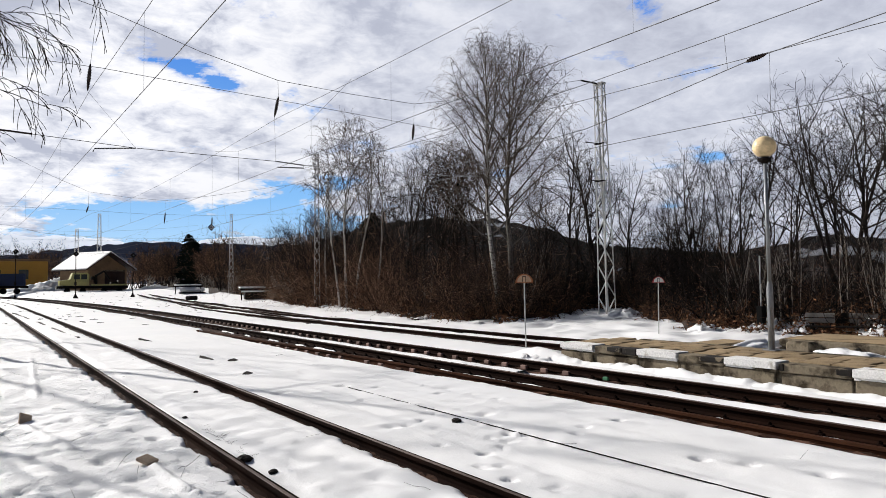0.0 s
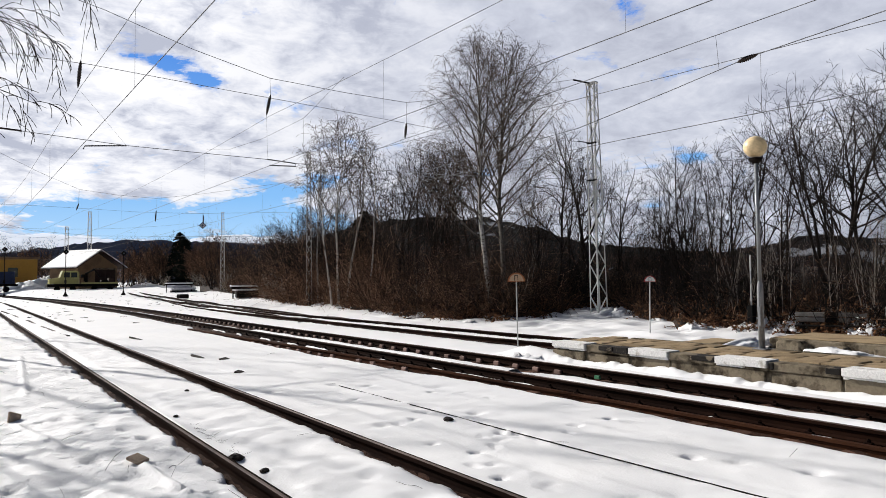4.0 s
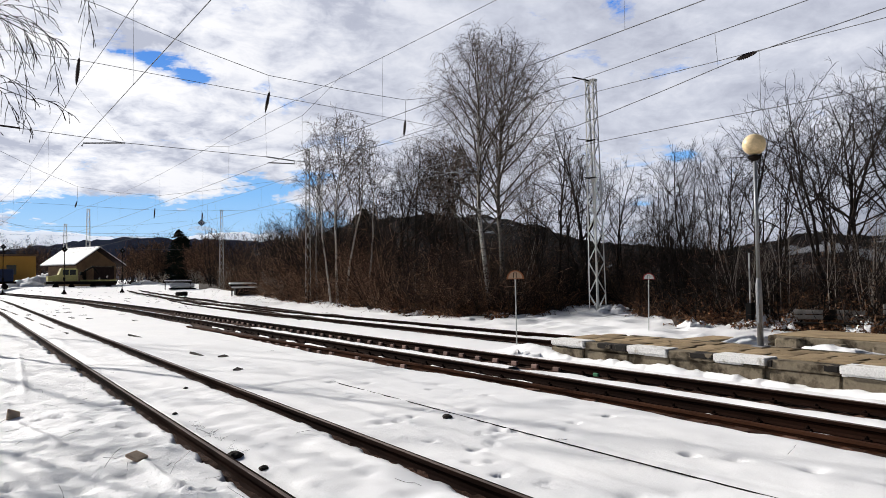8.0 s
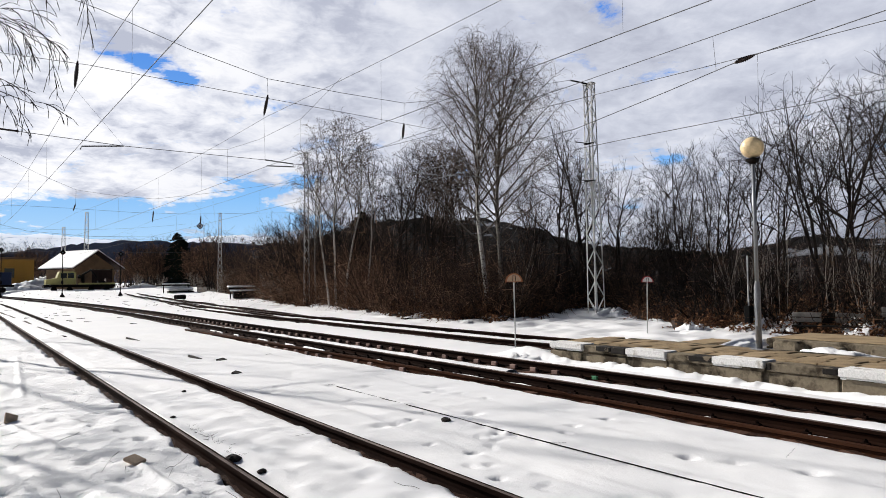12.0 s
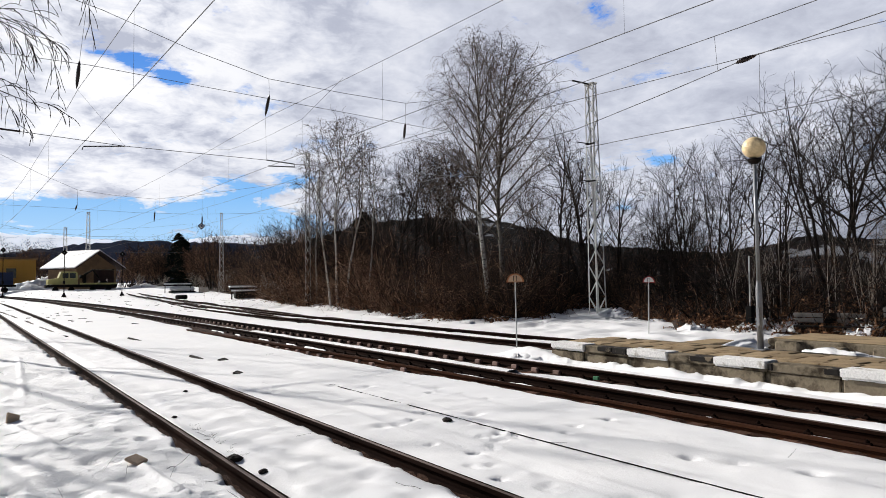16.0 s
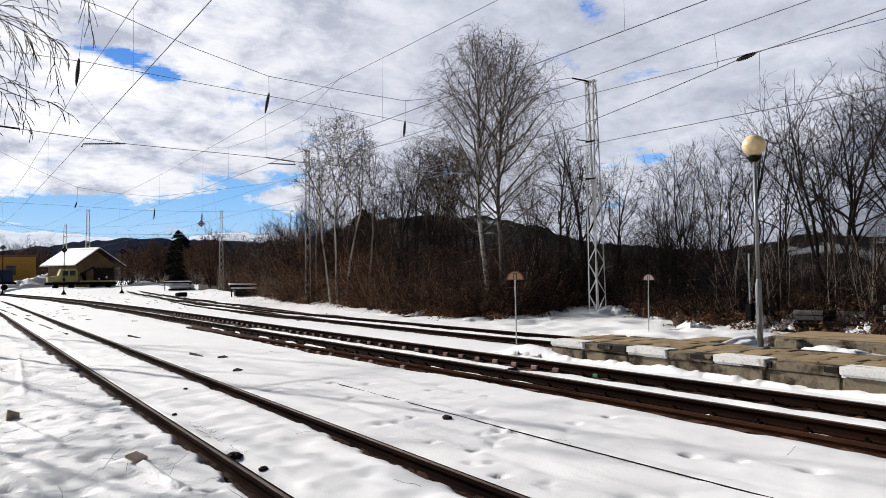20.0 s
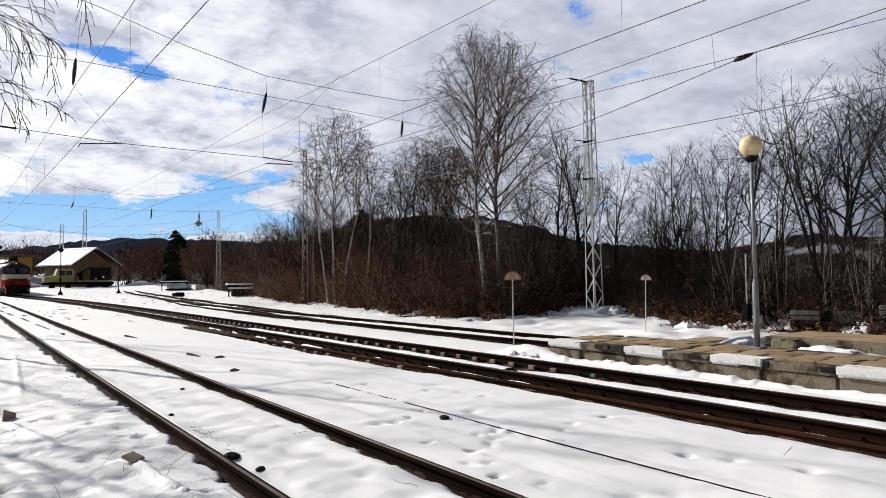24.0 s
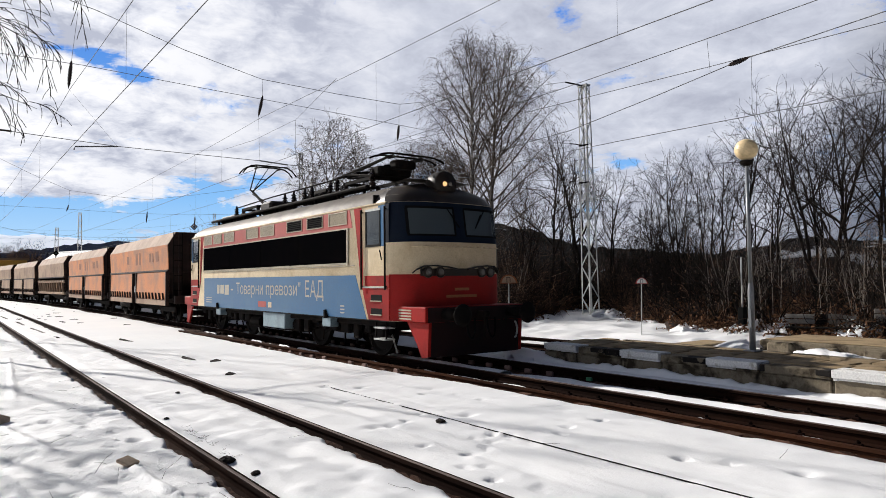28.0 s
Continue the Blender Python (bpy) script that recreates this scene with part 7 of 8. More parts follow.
def build_scrub(name, label, a0, a1, count, seed, low, high, deep, material, thick, pieces=3, side=1):
    """Close-standing dead stems with side twigs, filling the bank."""
    rng = np.random.RandomState(seed)
    hubs = rng.uniform(a0, a1, max(8, count // 45))
    az = np.clip(rng.choice(hubs, count) + rng.normal(0, 0.45, count), a0, a1)
    r = np.interp(az, [e[0] for e in EDGE], [e[1] for e in EDGE]) * (1 + deep * rng.rand(count) ** 1.4)
    x, y = r * np.sin(np.radians(az)), r * np.cos(np.radians(az))
    base = np.stack([x, y, ground_height(x, y) - 0.05], -1)
    h = (low + (high - low) * rng.rand(count) ** 1.5) * (0.85 + 0.45 * value_noise(az, az * 0, 1.1, seed + 300))
    segs = []
    p, d = base, np.stack([rng.normal(0, 0.6, count), rng.normal(0, 0.6, count), np.ones(count)], -1)
    for k in range(pieces):
        d = d + rng.normal(0, 0.30, (count, 3))
        d /= np.linalg.norm(d, axis=1, keepdims=True)
        q = p + d * (h / pieces)[:, None]
        segs.append(np.concatenate([p, q, (thick * (1 - 0.28 * k) * np.ones((count, 1))), (thick * (0.72 - 0.28 * k) * np.ones((count, 1)))], 1))
        for j in range(side):
            sd = d + rng.normal(0, 0.9, (count, 3))
            sd /= np.linalg.norm(sd, axis=1, keepdims=True)
            s0 = p + (q - p) * rng.rand(count, 1)
            s1 = s0 + sd * (h * rng.uniform(0.15, 0.4, count))[:, None]
            segs.append(np.concatenate([s0, s1, np.full((count, 1), thick * 0.55), np.full((count, 1), thick * 0.25)], 1))
        p = q
    v, f = tubes(np.concatenate(segs), 3)
    return tagged(new(name, array_mesh(name, v, f, material)), label, "scrub", kind="stuff")


build_scrub("scrub", "dense leafless brown scrub on the bank", 17.5, 30, 3000, 1, 1.2, 5.0, 0.9, TAWNY, 0.016, 3, 1)
build_scrub("scrub", "dense leafless brown scrub on the bank", 28, 45, 3300, 2, 0.6, 3.6, 0.9, TAWNY, 0.012, 3, 2)
build_scrub("scrub", "dense leafless brown scrub on the bank", 44, 58, 2600, 3, 0.4, 1.7, 0.6, SCRUB, 0.011, 3, 2)
build_scrub("scrub", "dense leafless brown scrub on the bank", 56, 74, 2800, 4, 0.4, 1.7, 0.6, SCRUB, 0.010, 3, 2)
build_scrub("thicket", "dense tall leafless thicket below the birches", 20.5, 31.5, 2300, 7, 2.5, 7.6, 0.5, TAWNY, 0.013, 4, 2)
build_scrub("thicket", "dense tall leafless thicket behind the scrub", 30, 52, 1900, 8, 2.0, 5.0, 0.6, UNDER, 0.012, 4, 2)
build_scrub("undergrowth", "dark tangled undergrowth behind the scrub", 18, 47, 3200, 5, 1.0, 3.6, 1.4, UNDER, 0.022)
build_scrub("undergrowth", "dark tangled undergrowth behind the scrub", 45, 78, 3200, 15, 1.2, 3.6, 1.4, TWIG_DARK, 0.028)
build_scrub("dry_grass", "dry yellow-brown grass at the snow's edge", 20, 78, 5200, 6, 0.15, 0.55, 0.13, GRASS, 0.006, 1, 1)

# trees beside the camera, whose hanging shoots reach into view and whose shadows lie on the snow
ROW = "bare birches beside the path"
plant("birch_tree", B4, (-5.2, 21.0, -0.1), "bare birch with white trunk beside the path", 4.0, 1.0, ROW)
plant("birch_tree", B6, (-6.2, 26.0, -0.1), "bare birch with white trunk beside the path", 1.1, 1.1, ROW)
plant("birch_tree", B6, (-2.4, 29.0, -0.1), "very tall bare birch beside the siding", 2.6, 1.7, ROW)
plant("birch_tree", B6, (-3.6, 32.0, -0.1), "tall slender bare birch beside the siding", 0.3, 1.8, ROW)
plant("birch_tree", B7, (-3.5, 18.6, -0.1), "bare birch beside the path", 1.3, 0.9, ROW)
plant("birch_tree", B5, (-3.4, 15.0, -0.1), "slender bare birch beside the siding", 0.7, 1.15, ROW)
plant("birch_tree", B5, (-3.0, 24.5, -0.1), "bare forked birch beside the siding", 2.1, 0.9, ROW)
plant("birch_tree", B5, (-3.6, 36.0, -0.1), "tall slender bare birch beside the siding", 1.9, 1.4, ROW)
plant("birch_tree", B6, (-3.4, 39.5, -0.1), "very tall bare birch beside the siding", 4.4, 1.75, ROW)


def build_hanging_birch():
    """A birch whose drooping branches hang into the top of the view."""
    rng = random.Random(9)
    out = [[], [], []]
    trunk = Vector((-2.05, 5.3, -0.3))
    top = trunk
    d = Vector((0.03, 0.0, 1))
    for k in range(9):
        d = (d + Vector((rng.gauss(0, 0.03), rng.gauss(0, 0.03), 0))).normalized()
        q = top + d * 0.95
        out[0].append((*top, *q, 0.15 - 0.011 * k, 0.139 - 0.011 * k))
        top = q
    droop = [(9, 0.05, -0.05, 19, 46, 0.28, 0.3), (6, 0.09, -0.2, 7, 34, 0.5, 0.15), (4, 0.10, -0.25, 0, 0, 0)]
    for z, dx, dy, up, ln in ((4.0, 1.0, 0.12, 0.06, 2.7), (4.5, 1.0, 0.02, 0.10, 2.9), (3.3, 1.0, 0.10, 0.05, 2.55), (3.0, 1.0, 0.05, 0.08, 2.2), (5.0, 0.9, 0.3, 0.2, 2.6), (4.2, 0.9, -0.25, 0.15, 2.4), (5.5, -0.6, 0.5, 0.3, 2.4), (6.0, 0.3, -0.8, 0.3, 2.2), (3.6, -0.8, -0.3, 0.2, 2.2), (3.8, 1.0, 0.2, 0.05, 2.6), (4.8, 1.0, 0.2, 0.05, 2.5), (2.5, 1.0, 0.05, 0.03, 2.05)):
        sub = [[], [], []]
        grow(rng, sub, Vector((trunk.x + 0.05, trunk.y, z)), Vector((dx, dy, up)).normalized(), ln, 0.019, 0, droop)
        out[1] += sub[0]
        out[2] += [(*s[:6], max(s[6] * 0.6, 0.0032), max(s[7] * 0.5, 0.0016)) for s in sub[1] + sub[2]]
    v0, f0 = chain(out[0], 8)
    v1, f1 = tubes(out[1], 5)
    v2, f2 = tubes(out[2], 3)
    crown = array_mesh("crown", np.concatenate([v1, v2]), np.concatenate([f1, f2 + len(v1)]), TWIG_DARK)
    return plant("birch_tree", [("trunk", array_mesh("trunk", v0, f0, BIRCH)), ("crown", crown)], (0, 0, 0), "bare birch with thin drooping twigs beside the path", 0.0, 1.0, ROW)


build_hanging_birch()


def build_conifer(place, h, w, seed):
    rng = random.Random(seed)
    t = thing("conifer_tree", "dark dense conifer among bare trees", "tree", Matrix.Translation(place), "dark conifers")
    trunk = [(0, 0, h * k / 6 - 0.2, 0, 0, h * (k + 1) / 6 - 0.2, 0.16 * (1 - k / 6.5), 0.16 * (1 - (k + 1) / 6.5)) for k in range(6)]
    v, f = chain(trunk, 7)
    part("trunk", array_mesh("trunk", v, f, BARK), None, t)
    segs = []
    for k in range(300):
        z = h * (0.06 + 0.94 * rng.random() ** 0.9)
        ln = w * (1 - z / h) ** 0.45 * rng.uniform(0.7, 1.1) + 0.1
        a = rng.uniform(0, 6.28)
        d = Vector((math.cos(a), math.sin(a), 0.12))
        p = Vector((0, 0, z))
        for j in range(3):
            d = (d + Vector((0, 0, -0.12))).normalized()
            q = p + d * ln / 3
            segs.append((*p, *q, 0.05, 0.04))
            for _ in range(5):
                e = (d + Vector((rng.gauss(0, 0.5), rng.gauss(0, 0.5), rng.gauss(-0.2, 0.3)))).normalized()
                o = p.lerp(q, rng.random())
                segs.append((*o, *(o + e * ln * rng.uniform(0.18, 0.35)), 0.13, 0.03))
            p = q
    v, f = tubes(segs, 3)
    tagged(part("crown", array_mesh("crown", v, f, NEEDLES), None, t), kind="stuff")
    return t


build_conifer(spot(14.55, 132), 9.8, 2.5, 1)
build_conifer(spot(14.95, 128), 8.4, 2.2, 2)
build_conifer(spot(29.1, 60), 7.6, 1.9, 3)
FAR = "bare trees in the distance"
for az, r, sz, me in ((11.6, 150, 1.0, DF3), (12.2, 148, 1.12, DF1), (12.8, 152, 1.2, DF3), (13.3, 150, 1.25, DF2), (13.8, 146, 1.2, DF3), (15.3, 146, 1.2, DF3), (15.9, 150, 1.25, DF1), (16.4, 148, 1.15, DF3), (17.0, 140, 1.0, DF2), (17.6, 128, 0.9, DF3), (12.5, 138, 1.0, DF3),
                      (11.9, 140, 0.8, DF3), (13.4, 140, 0.95, DF3), (15.6, 140, 1.0, DF3), (16.7, 136, 0.9, DF3), (18.6, 105, 0.9, DF3), (19.4, 98, 0.95, DF1), (20.2, 92, 1.0, DF3), (21.0, 86, 1.0, DF1), (21.8, 80, 1.0, DF3), (22.6, 76, 0.95, DF2), (23.4, 72, 0.95, DF3), (24.2, 68, 0.9, DF1),
                      (19.0, 92, 0.8, DF3), (20.6, 84, 0.85, DF3), (22.2, 74, 0.85, DF3), (23.8, 66, 0.85, DF3), (25.6, 62, 0.85, DF3), (3.6, 225, 1.6, DF1), (4.6, 230, 1.5, DF3), (5.2, 228, 1.7, DF2), (2.6, 230, 1.5, DF3), (5.8, 236, 1.55, DF1), (1.4, 226, 1.6, DF2), (6.4, 240, 1.3, DF3), (3.2, 196, 1.5, FANF), (4.4, 200, 1.6, FANF), (5.4, 198, 1.4, FANF), (2.2, 200, 1.7, FANF), (6.3, 205, 1.3, FANF), (7.2, 172, 1.0, FARB), (8.1, 176, 0.95, FARB), (8.9, 170, 0.9, FARB), (9.6, 166, 0.85, FARB), (10.2, 162, 0.8, FARB), (10.8, 158, 0.8, FARB), (9.3, 158, 0.62, FARB), (10.5, 152, 0.6, FARB), (4.1, 190, 1.3, FARB), (5.6, 190, 1.2, FARB), (12.4, 136, 0.95, FARB), (13.2, 138, 1.1, FARB), (12.8, 132, 0.8, FARB), (15.7, 130, 1.0, FARB), (16.4, 126, 0.9, FARB)):
    plant("bare_tree", me, spot(az, r), "bare brown tree in the distance", az * 1.7, sz, FAR)


def build_wood_floor():
    """Leaf litter and dead bramble under the scrub, lapping over the snow; the deep part paints in the wood's shade."""
    azs, ks = np.linspace(16.0, 95.0, 480), np.array([0.97, 1.0, 1.03, 1.08, 1.15, 1.25, 1.4, 1.7, 2.2, 3.2, 5.0, 8.0])
    v = []
    for k in ks:
        r = np.interp(azs, [e[0] for e in EDGE], [e[1] for e in EDGE]) * k * (1 + 0.035 * value_noise(azs, azs * 0 + k, 0.9, 88) + 0.02 * value_noise(azs, azs * 0 + k, 0.33, 87))
        x, y = r * np.sin(np.radians(azs)), r * np.cos(np.radians(azs))
        lift = (0.10 + 0.10 * value_noise(x, y, 0.9, 89)) * min(1.0, (k - 0.97) * 14) - (0.08 if k < 0.98 else 0.0)
        v.append(np.stack([x, y, ground_height(x, y) + lift + 0.5 * max(0, k - 1.2)], -1))
    n = len(azs)
    a = np.arange(len(ks) - 1)[:, None] * n + np.arange(n - 1)[None, :]
    q = np.stack([a, a + 1, a + n + 1, a + n], -1).reshape(-1, 4)
    tagged(new("wood_floor", array_mesh("wood_floor", np.concatenate(v), q, LITTER)), "leaf litter under the bare scrub, dark for its shade", "ground", kind="structure")


build_wood_floor()
rng_f = random.Random(5)
for k in range(26):
    az = 11.2 + 8.6 * (k + rng_f.random()) / 26
    if 14.0 < az < 15.4:
        continue
    r = (146 if az < 14 else 134 - 9 * (az - 15)) * rng_f.uniform(0.92, 1.05)
    plant("bare_shrub", rng_f.choice((S2, S3, S2)), spot(az, r), "large brown bare shrub beyond the yard", az * 3.1, rng_f.uniform(1.5, 2.1), "shrubs beyond the yard")


for k in range(13):
    az = (11.3, 11.7, 12.2, 12.6, 13.1, 13.5, 15.7, 16.1, 16.5, 16.9, 17.3, 17.7, 18.1)[k]
    plant("bare_tree", FARB, spot(az, (146 if az < 15 else 134 - 8 * (az - 15)) * (1 + 0.02 * math.sin(k * 4.1))), "bushy brown bare tree beyond the yard", az * 5.3, 0.95 + 0.16 * math.sin(k * 2.7), FAR)


def build_brambles():
    """Tangled arching bramble canes and withered leaves at the wood's edge."""
    rng = random.Random(61)
    canes, leaves = [], []
    for k in range(2600):
        az = rng.uniform(20, 76)
        r = edge_at(az) * (0.985 + 0.22 * rng.random() ** 1.6)
        if k % 6 == 0:                      # low tufts out in the snow
            az = 4.0 * round(az / 4.0) + rng.gauss(0, 0.7)
            r = edge_at(az) * rng.uniform(0.93, 1.0)
        p = spot(az, r)
        d = Vector((rng.gauss(0, 0.6), rng.gauss(0, 0.6), 1.0)).normalized()
        ln = rng.uniform(0.4, 1.5) * (0.5 if k % 6 == 0 else 1)
        for j in range(5):
            q = p + d * ln / 5
            canes.append((*p, *q, 0.007, 0.005))
            for _ in range(rng.choice((0, 1, 1, 2))):
                e = Vector((rng.gauss(0, 1), rng.gauss(0, 1), rng.gauss(0, 0.6))).normalized()
                leaves.append((*q, *(q + e * rng.uniform(0.05, 0.12)), 0.030, 0.006))
            d = (d + Vector((rng.gauss(0, 0.2), rng.gauss(0, 0.2), -0.32))).normalized()
            p = q
    for nm, segs, mat_, label in (("bramble_canes", canes, SCRUB, "tangled dead bramble canes at the wood's edge"), ("withered_leaves", leaves, PLANT_LEAF, "withered red-brown leaves on the brambles")):
        v, f = tubes(segs, 3)
        tagged(new(nm, array_mesh(nm, v, f, mat_)), label, "scrub", kind="stuff")


build_brambles()


# ---- station things ----
def half_sign(place, z_top, r, rim_mat, face_mat, label, lean=0.0):
    s = thing("speed_board", label, "sign", Matrix.Translation(place) @ Matrix.Rotation(radians(-38), 4, "Z") @ Matrix.Rotation(radians(lean), 4, "Y"), group="round-topped boards on posts")
    zb = z_top - r
    # grey paint holds the shade on a white post
    part("post", Geo().tube((0, 0.03, -0.4), (0, 0.03, zb + r * 0.5), 0.017, 0.017, 8), PALE_GREY, s, "thin pale post")
    def half(r_, y, t):
        n = 14
        pts = [(r_ * math.cos(math.pi * k / n), yy, zb + (r - r_) * 0.4 + r_ * math.sin(math.pi * k / n)) for yy in (y, y + t) for k in range(n + 1)]
        m = n + 1
        return Geo().add(pts, [tuple(range(m)), tuple(range(2 * m - 1, m - 1, -1))] + [(i, (i + 1) % m, m + (i + 1) % m, m + i) for i in range(m)])
    b = part("board", half(r, 0.0, 0.008), rim_mat, s, "half-round board with coloured rim")
    part("board_face", half(r * 0.80, -0.006, 0.005), face_mat, b, "pale half-round face")
    lettering(b, "letter", "П", r * 0.85, Matrix(((1, 0, 0, -r * 0.30), (0, 0, -1, -0.010), (0, 1, 0, zb + r * 0.12), (0, 0, 0, 1))), RUBBER, 0.002, 0.9)
    return s


half_sign((12.18, 13.56, -0.1), 1.98, 0.235, SIGN_RIM, SIGN_FACE, "half-round orange-rimmed board on a thin post in snow", -0.5)
half_sign((17.59, 13.45, -0.1), 1.87, 0.19, SIGN_RED, SIGN_WHITE, "half-round red-rimmed white board on a thin post in snow", 1.0)


def build_lamp():
    l = thing("platform_lamp", "grey platform lamp post with a round yellowed globe", "lamp post", pose(12.57, 7.04, 0.33, 0, -0.4, 0))
    part("base_plate", Geo().box(-0.13, 0.13, -0.13, 0.13, 0.0, 0.02, 0.005), POLE, l)
    part("lower_tube", Geo().lathe([(0.058, 0.0), (0.058, 1.18), (0.052, 1.22), (0.038, 1.30), (0.038, 1.31)], 18), POLE, l, "thicker lower tube", smooth=True)
    part("upper_tube", Geo().lathe([(0.036, 1.28), (0.033, 3.62)], 16), POLE, l, smooth=True)
    part("collar", Geo().lathe([(0.05, 3.58), (0.12, 3.63), (0.125, 3.68), (0.06, 3.70)], 18), IRON, l)
    prof = [(0.208 * math.sin(a) * 1.04, 3.90 - 0.208 * math.cos(a)) for a in np.linspace(0.45, math.pi - 0.02, 18)]
    part("globe", Geo().lathe(prof, 26), GLOBE, l, "yellowed round plastic globe", smooth=True)
    part("globe_seam", Geo().lathe([(0.213, 3.89), (0.219, 3.895), (0.219, 3.905), (0.213, 3.91)], 26), GLOBE, l, smooth=True)
    part("hatch", Geo().box(-0.07, -0.058, -0.03, 0.03, 0.45, 0.8, 0.004), POLE, l)
    return l


build_lamp()


def build_far_platform():
    p = thing("platform_far", "old low platform with broken concrete edge and snow on top", "platform", kind="structure")
    part("core", Geo().box(16.75, 18.9, -14, 9.2, -0.3, 0.17, 0.03), CONCRETE, p, "mossy grey concrete")
    part("surface", Geo().box(16.85, 18.8, -14, 9.1, 0.17, 0.195, 0.01), PAVER, p, "worn brown surface")
    part("fallen_slab", Geo().box(14.9, 16.4, 9.7, 10.5, -0.2, 0.10, 0.03), PAVER, p, "fallen brown slab")
    for k, (x, y, w, d, h) in enumerate(((16.6, 8.55, 0.4, 0.6, 0.20), (16.5, 7.4, 0.35, 0.4, 0.14), (16.65, 6.0, 0.3, 1.4, 0.18), (14.2, 10.4, 0.5, 0.35, 0.16))):
        part("broken_block", Geo().box(x - w / 2, x + w / 2, y - d / 2, y + d / 2, -0.2, h - 0.05, 0.05), CONCRETE, p, "broken concrete block")
    return p


build_far_platform()


def drift(name, label, cx, cy, z, w, d, h, seed, lumpy=1.0):
    """A lump of old snow lying on something."""
    us = np.linspace(-1, 1, 15)
    v = []
    for b in us:
        for a in us:
            rr = min(1.0, math.hypot(a, b))
            wob = 1 + 0.45 * float(value_noise(a * 2 + 5, b * 2 + 5, 0.5, seed))
            v.append((cx + a * w * wob, cy + b * d * wob, z + h * (1 - rr ** 2.4) * (0.75 + lumpy * 0.6 * float(value_noise(a * 3, b * 3, 0.6, seed + 1)) + lumpy * 0.35 * float(value_noise(a * 3, b * 3, 0.25, seed + 2))) - 0.03 * (rr >= 1)))
    n = len(us)
    q = np.stack([np.arange(n - 1)[:, None] * n + np.arange(n - 1)[None, :] + o for o in (0, 1, n + 1, n)], -1).reshape(-1, 4)
    ob = new(name, array_mesh(name, v, q, SNOW))
    return tagged(ob, label, "snow", kind="stuff")


drift("snow_heap", "thin broken snow on the far platform", 16.3, 9.4, 0.0, 1.5, 0.35, 0.16, 3)
drift("snow_heap", "heap of old snow by the mast", 24.3, 20.3, 0.03, 1.1, 0.7, 0.34, 4, 0.8)
drift("snow_heap", "heap of old snow by the platform end", 10.9, 11.6, -0.1, 0.7, 0.6, 0.16, 5)
drift("snow_heap", "heap of old snow below the broken edge", 16.0, 7.2, -0.05, 0.6, 0.9, 0.14, 6)
for k in range(14):
    az = 26 + 34 * k / 13 + 1.3 * math.sin(k * 5.1)
    p = spot(az, edge_at(az) * (0.98 + 0.05 * math.cos(k * 2.3)))
    drift("snow_heap", "small heap of old snow at the scrub's edge", p.x, p.y, p.z - 0.06, 0.9 + 0.4 * math.sin(k), 0.5, 0.20, 10 + k)

for k in range(12):
    az = 60.5 + 0.95 * k + 0.4 * math.sin(k * 3.7)
    p = spot(az, edge_at(az) * (1.10 + 0.10 * math.sin(k * 5.3)))
    drift("snow_heap", "patch of old snow among the scrub", p.x, p.y, p.z + 0.08, 0.8 + 0.3 * math.sin(k * 1.9), 0.5, 0.34, 30 + k)


def build_marker_post():
    m = thing("signal_post", "slim white and dark post with a black cabinet", "post", pose(21.15, 12.16, 0.15))
    part("post", Geo().tube((0, 0, -0.2), (0, 0, 2.25), 0.022, 0.022, 10), POLE, m)
    part("white_band", Geo().tube((0, 0, 0.75), (0, 0, 1.35), 0.025, 0.025, 10), PALE_GREY, m, "white painted band")
    part("white_band", Geo().tube((0, 0, 1.75), (0, 0, 2.26), 0.025, 0.025, 10), PALE_GREY, m, "white painted band")
    part("cabinet", Geo().box(-0.12, 0.12, -0.1, 0.1, 0.0, 0.62, 0.02), RUBBER, m, "black metal cabinet")
    return m


build_marker_post()


def build_bench(x, y, turn):
    b = thing("bench", "weathered plank bench at the wood's edge", "bench", pose(x, y, float(ground_height(x, y)), 0, 0, turn), group="plank benches")
    for k in range(2):
        part("back_plank", Geo().box(-0.95, -0.16, 0.2 + 0.03 * k, 0.24 + 0.03 * k, 0.46 + 0.16 * k, 0.59 + 0.16 * k, 0.008), PLANK, b)
        part("back_plank", Geo().box(0.20, 0.95, 0.2 + 0.03 * k, 0.24 + 0.03 * k, 0.46 + 0.16 * k, 0.59 + 0.16 * k, 0.008), PLANK, b)
        part("dark_plank", Geo().box(-0.158, 0.198, 0.19 + 0.03 * k, 0.235 + 0.03 * k, 0.45 + 0.16 * k, 0.60 + 0.16 * k, 0.008), IRON, b, "dark middle plank")
    for k in range(3):
        part("seat_plank", Geo().box(-0.95, 0.95, -0.25 + 0.14 * k, -0.13 + 0.14 * k, 0.34, 0.38, 0.008), IRON, b, "dark seat plank")
    for sx in (-0.75, 0.75):
        part("leg", Geo().box(sx - 0.06, sx + 0.06, -0.25, 0.2, -0.3, 0.34, 0.01), IRON, b)
        part("back_post", Geo().bar((sx, 0.2, 0.3), (sx, 0.32, 0.80), 0.06, 0.05), IRON, b)
    return b


build_bench(21.25, 9.75, -66)
build_bench(21.9, 7.5, -66)


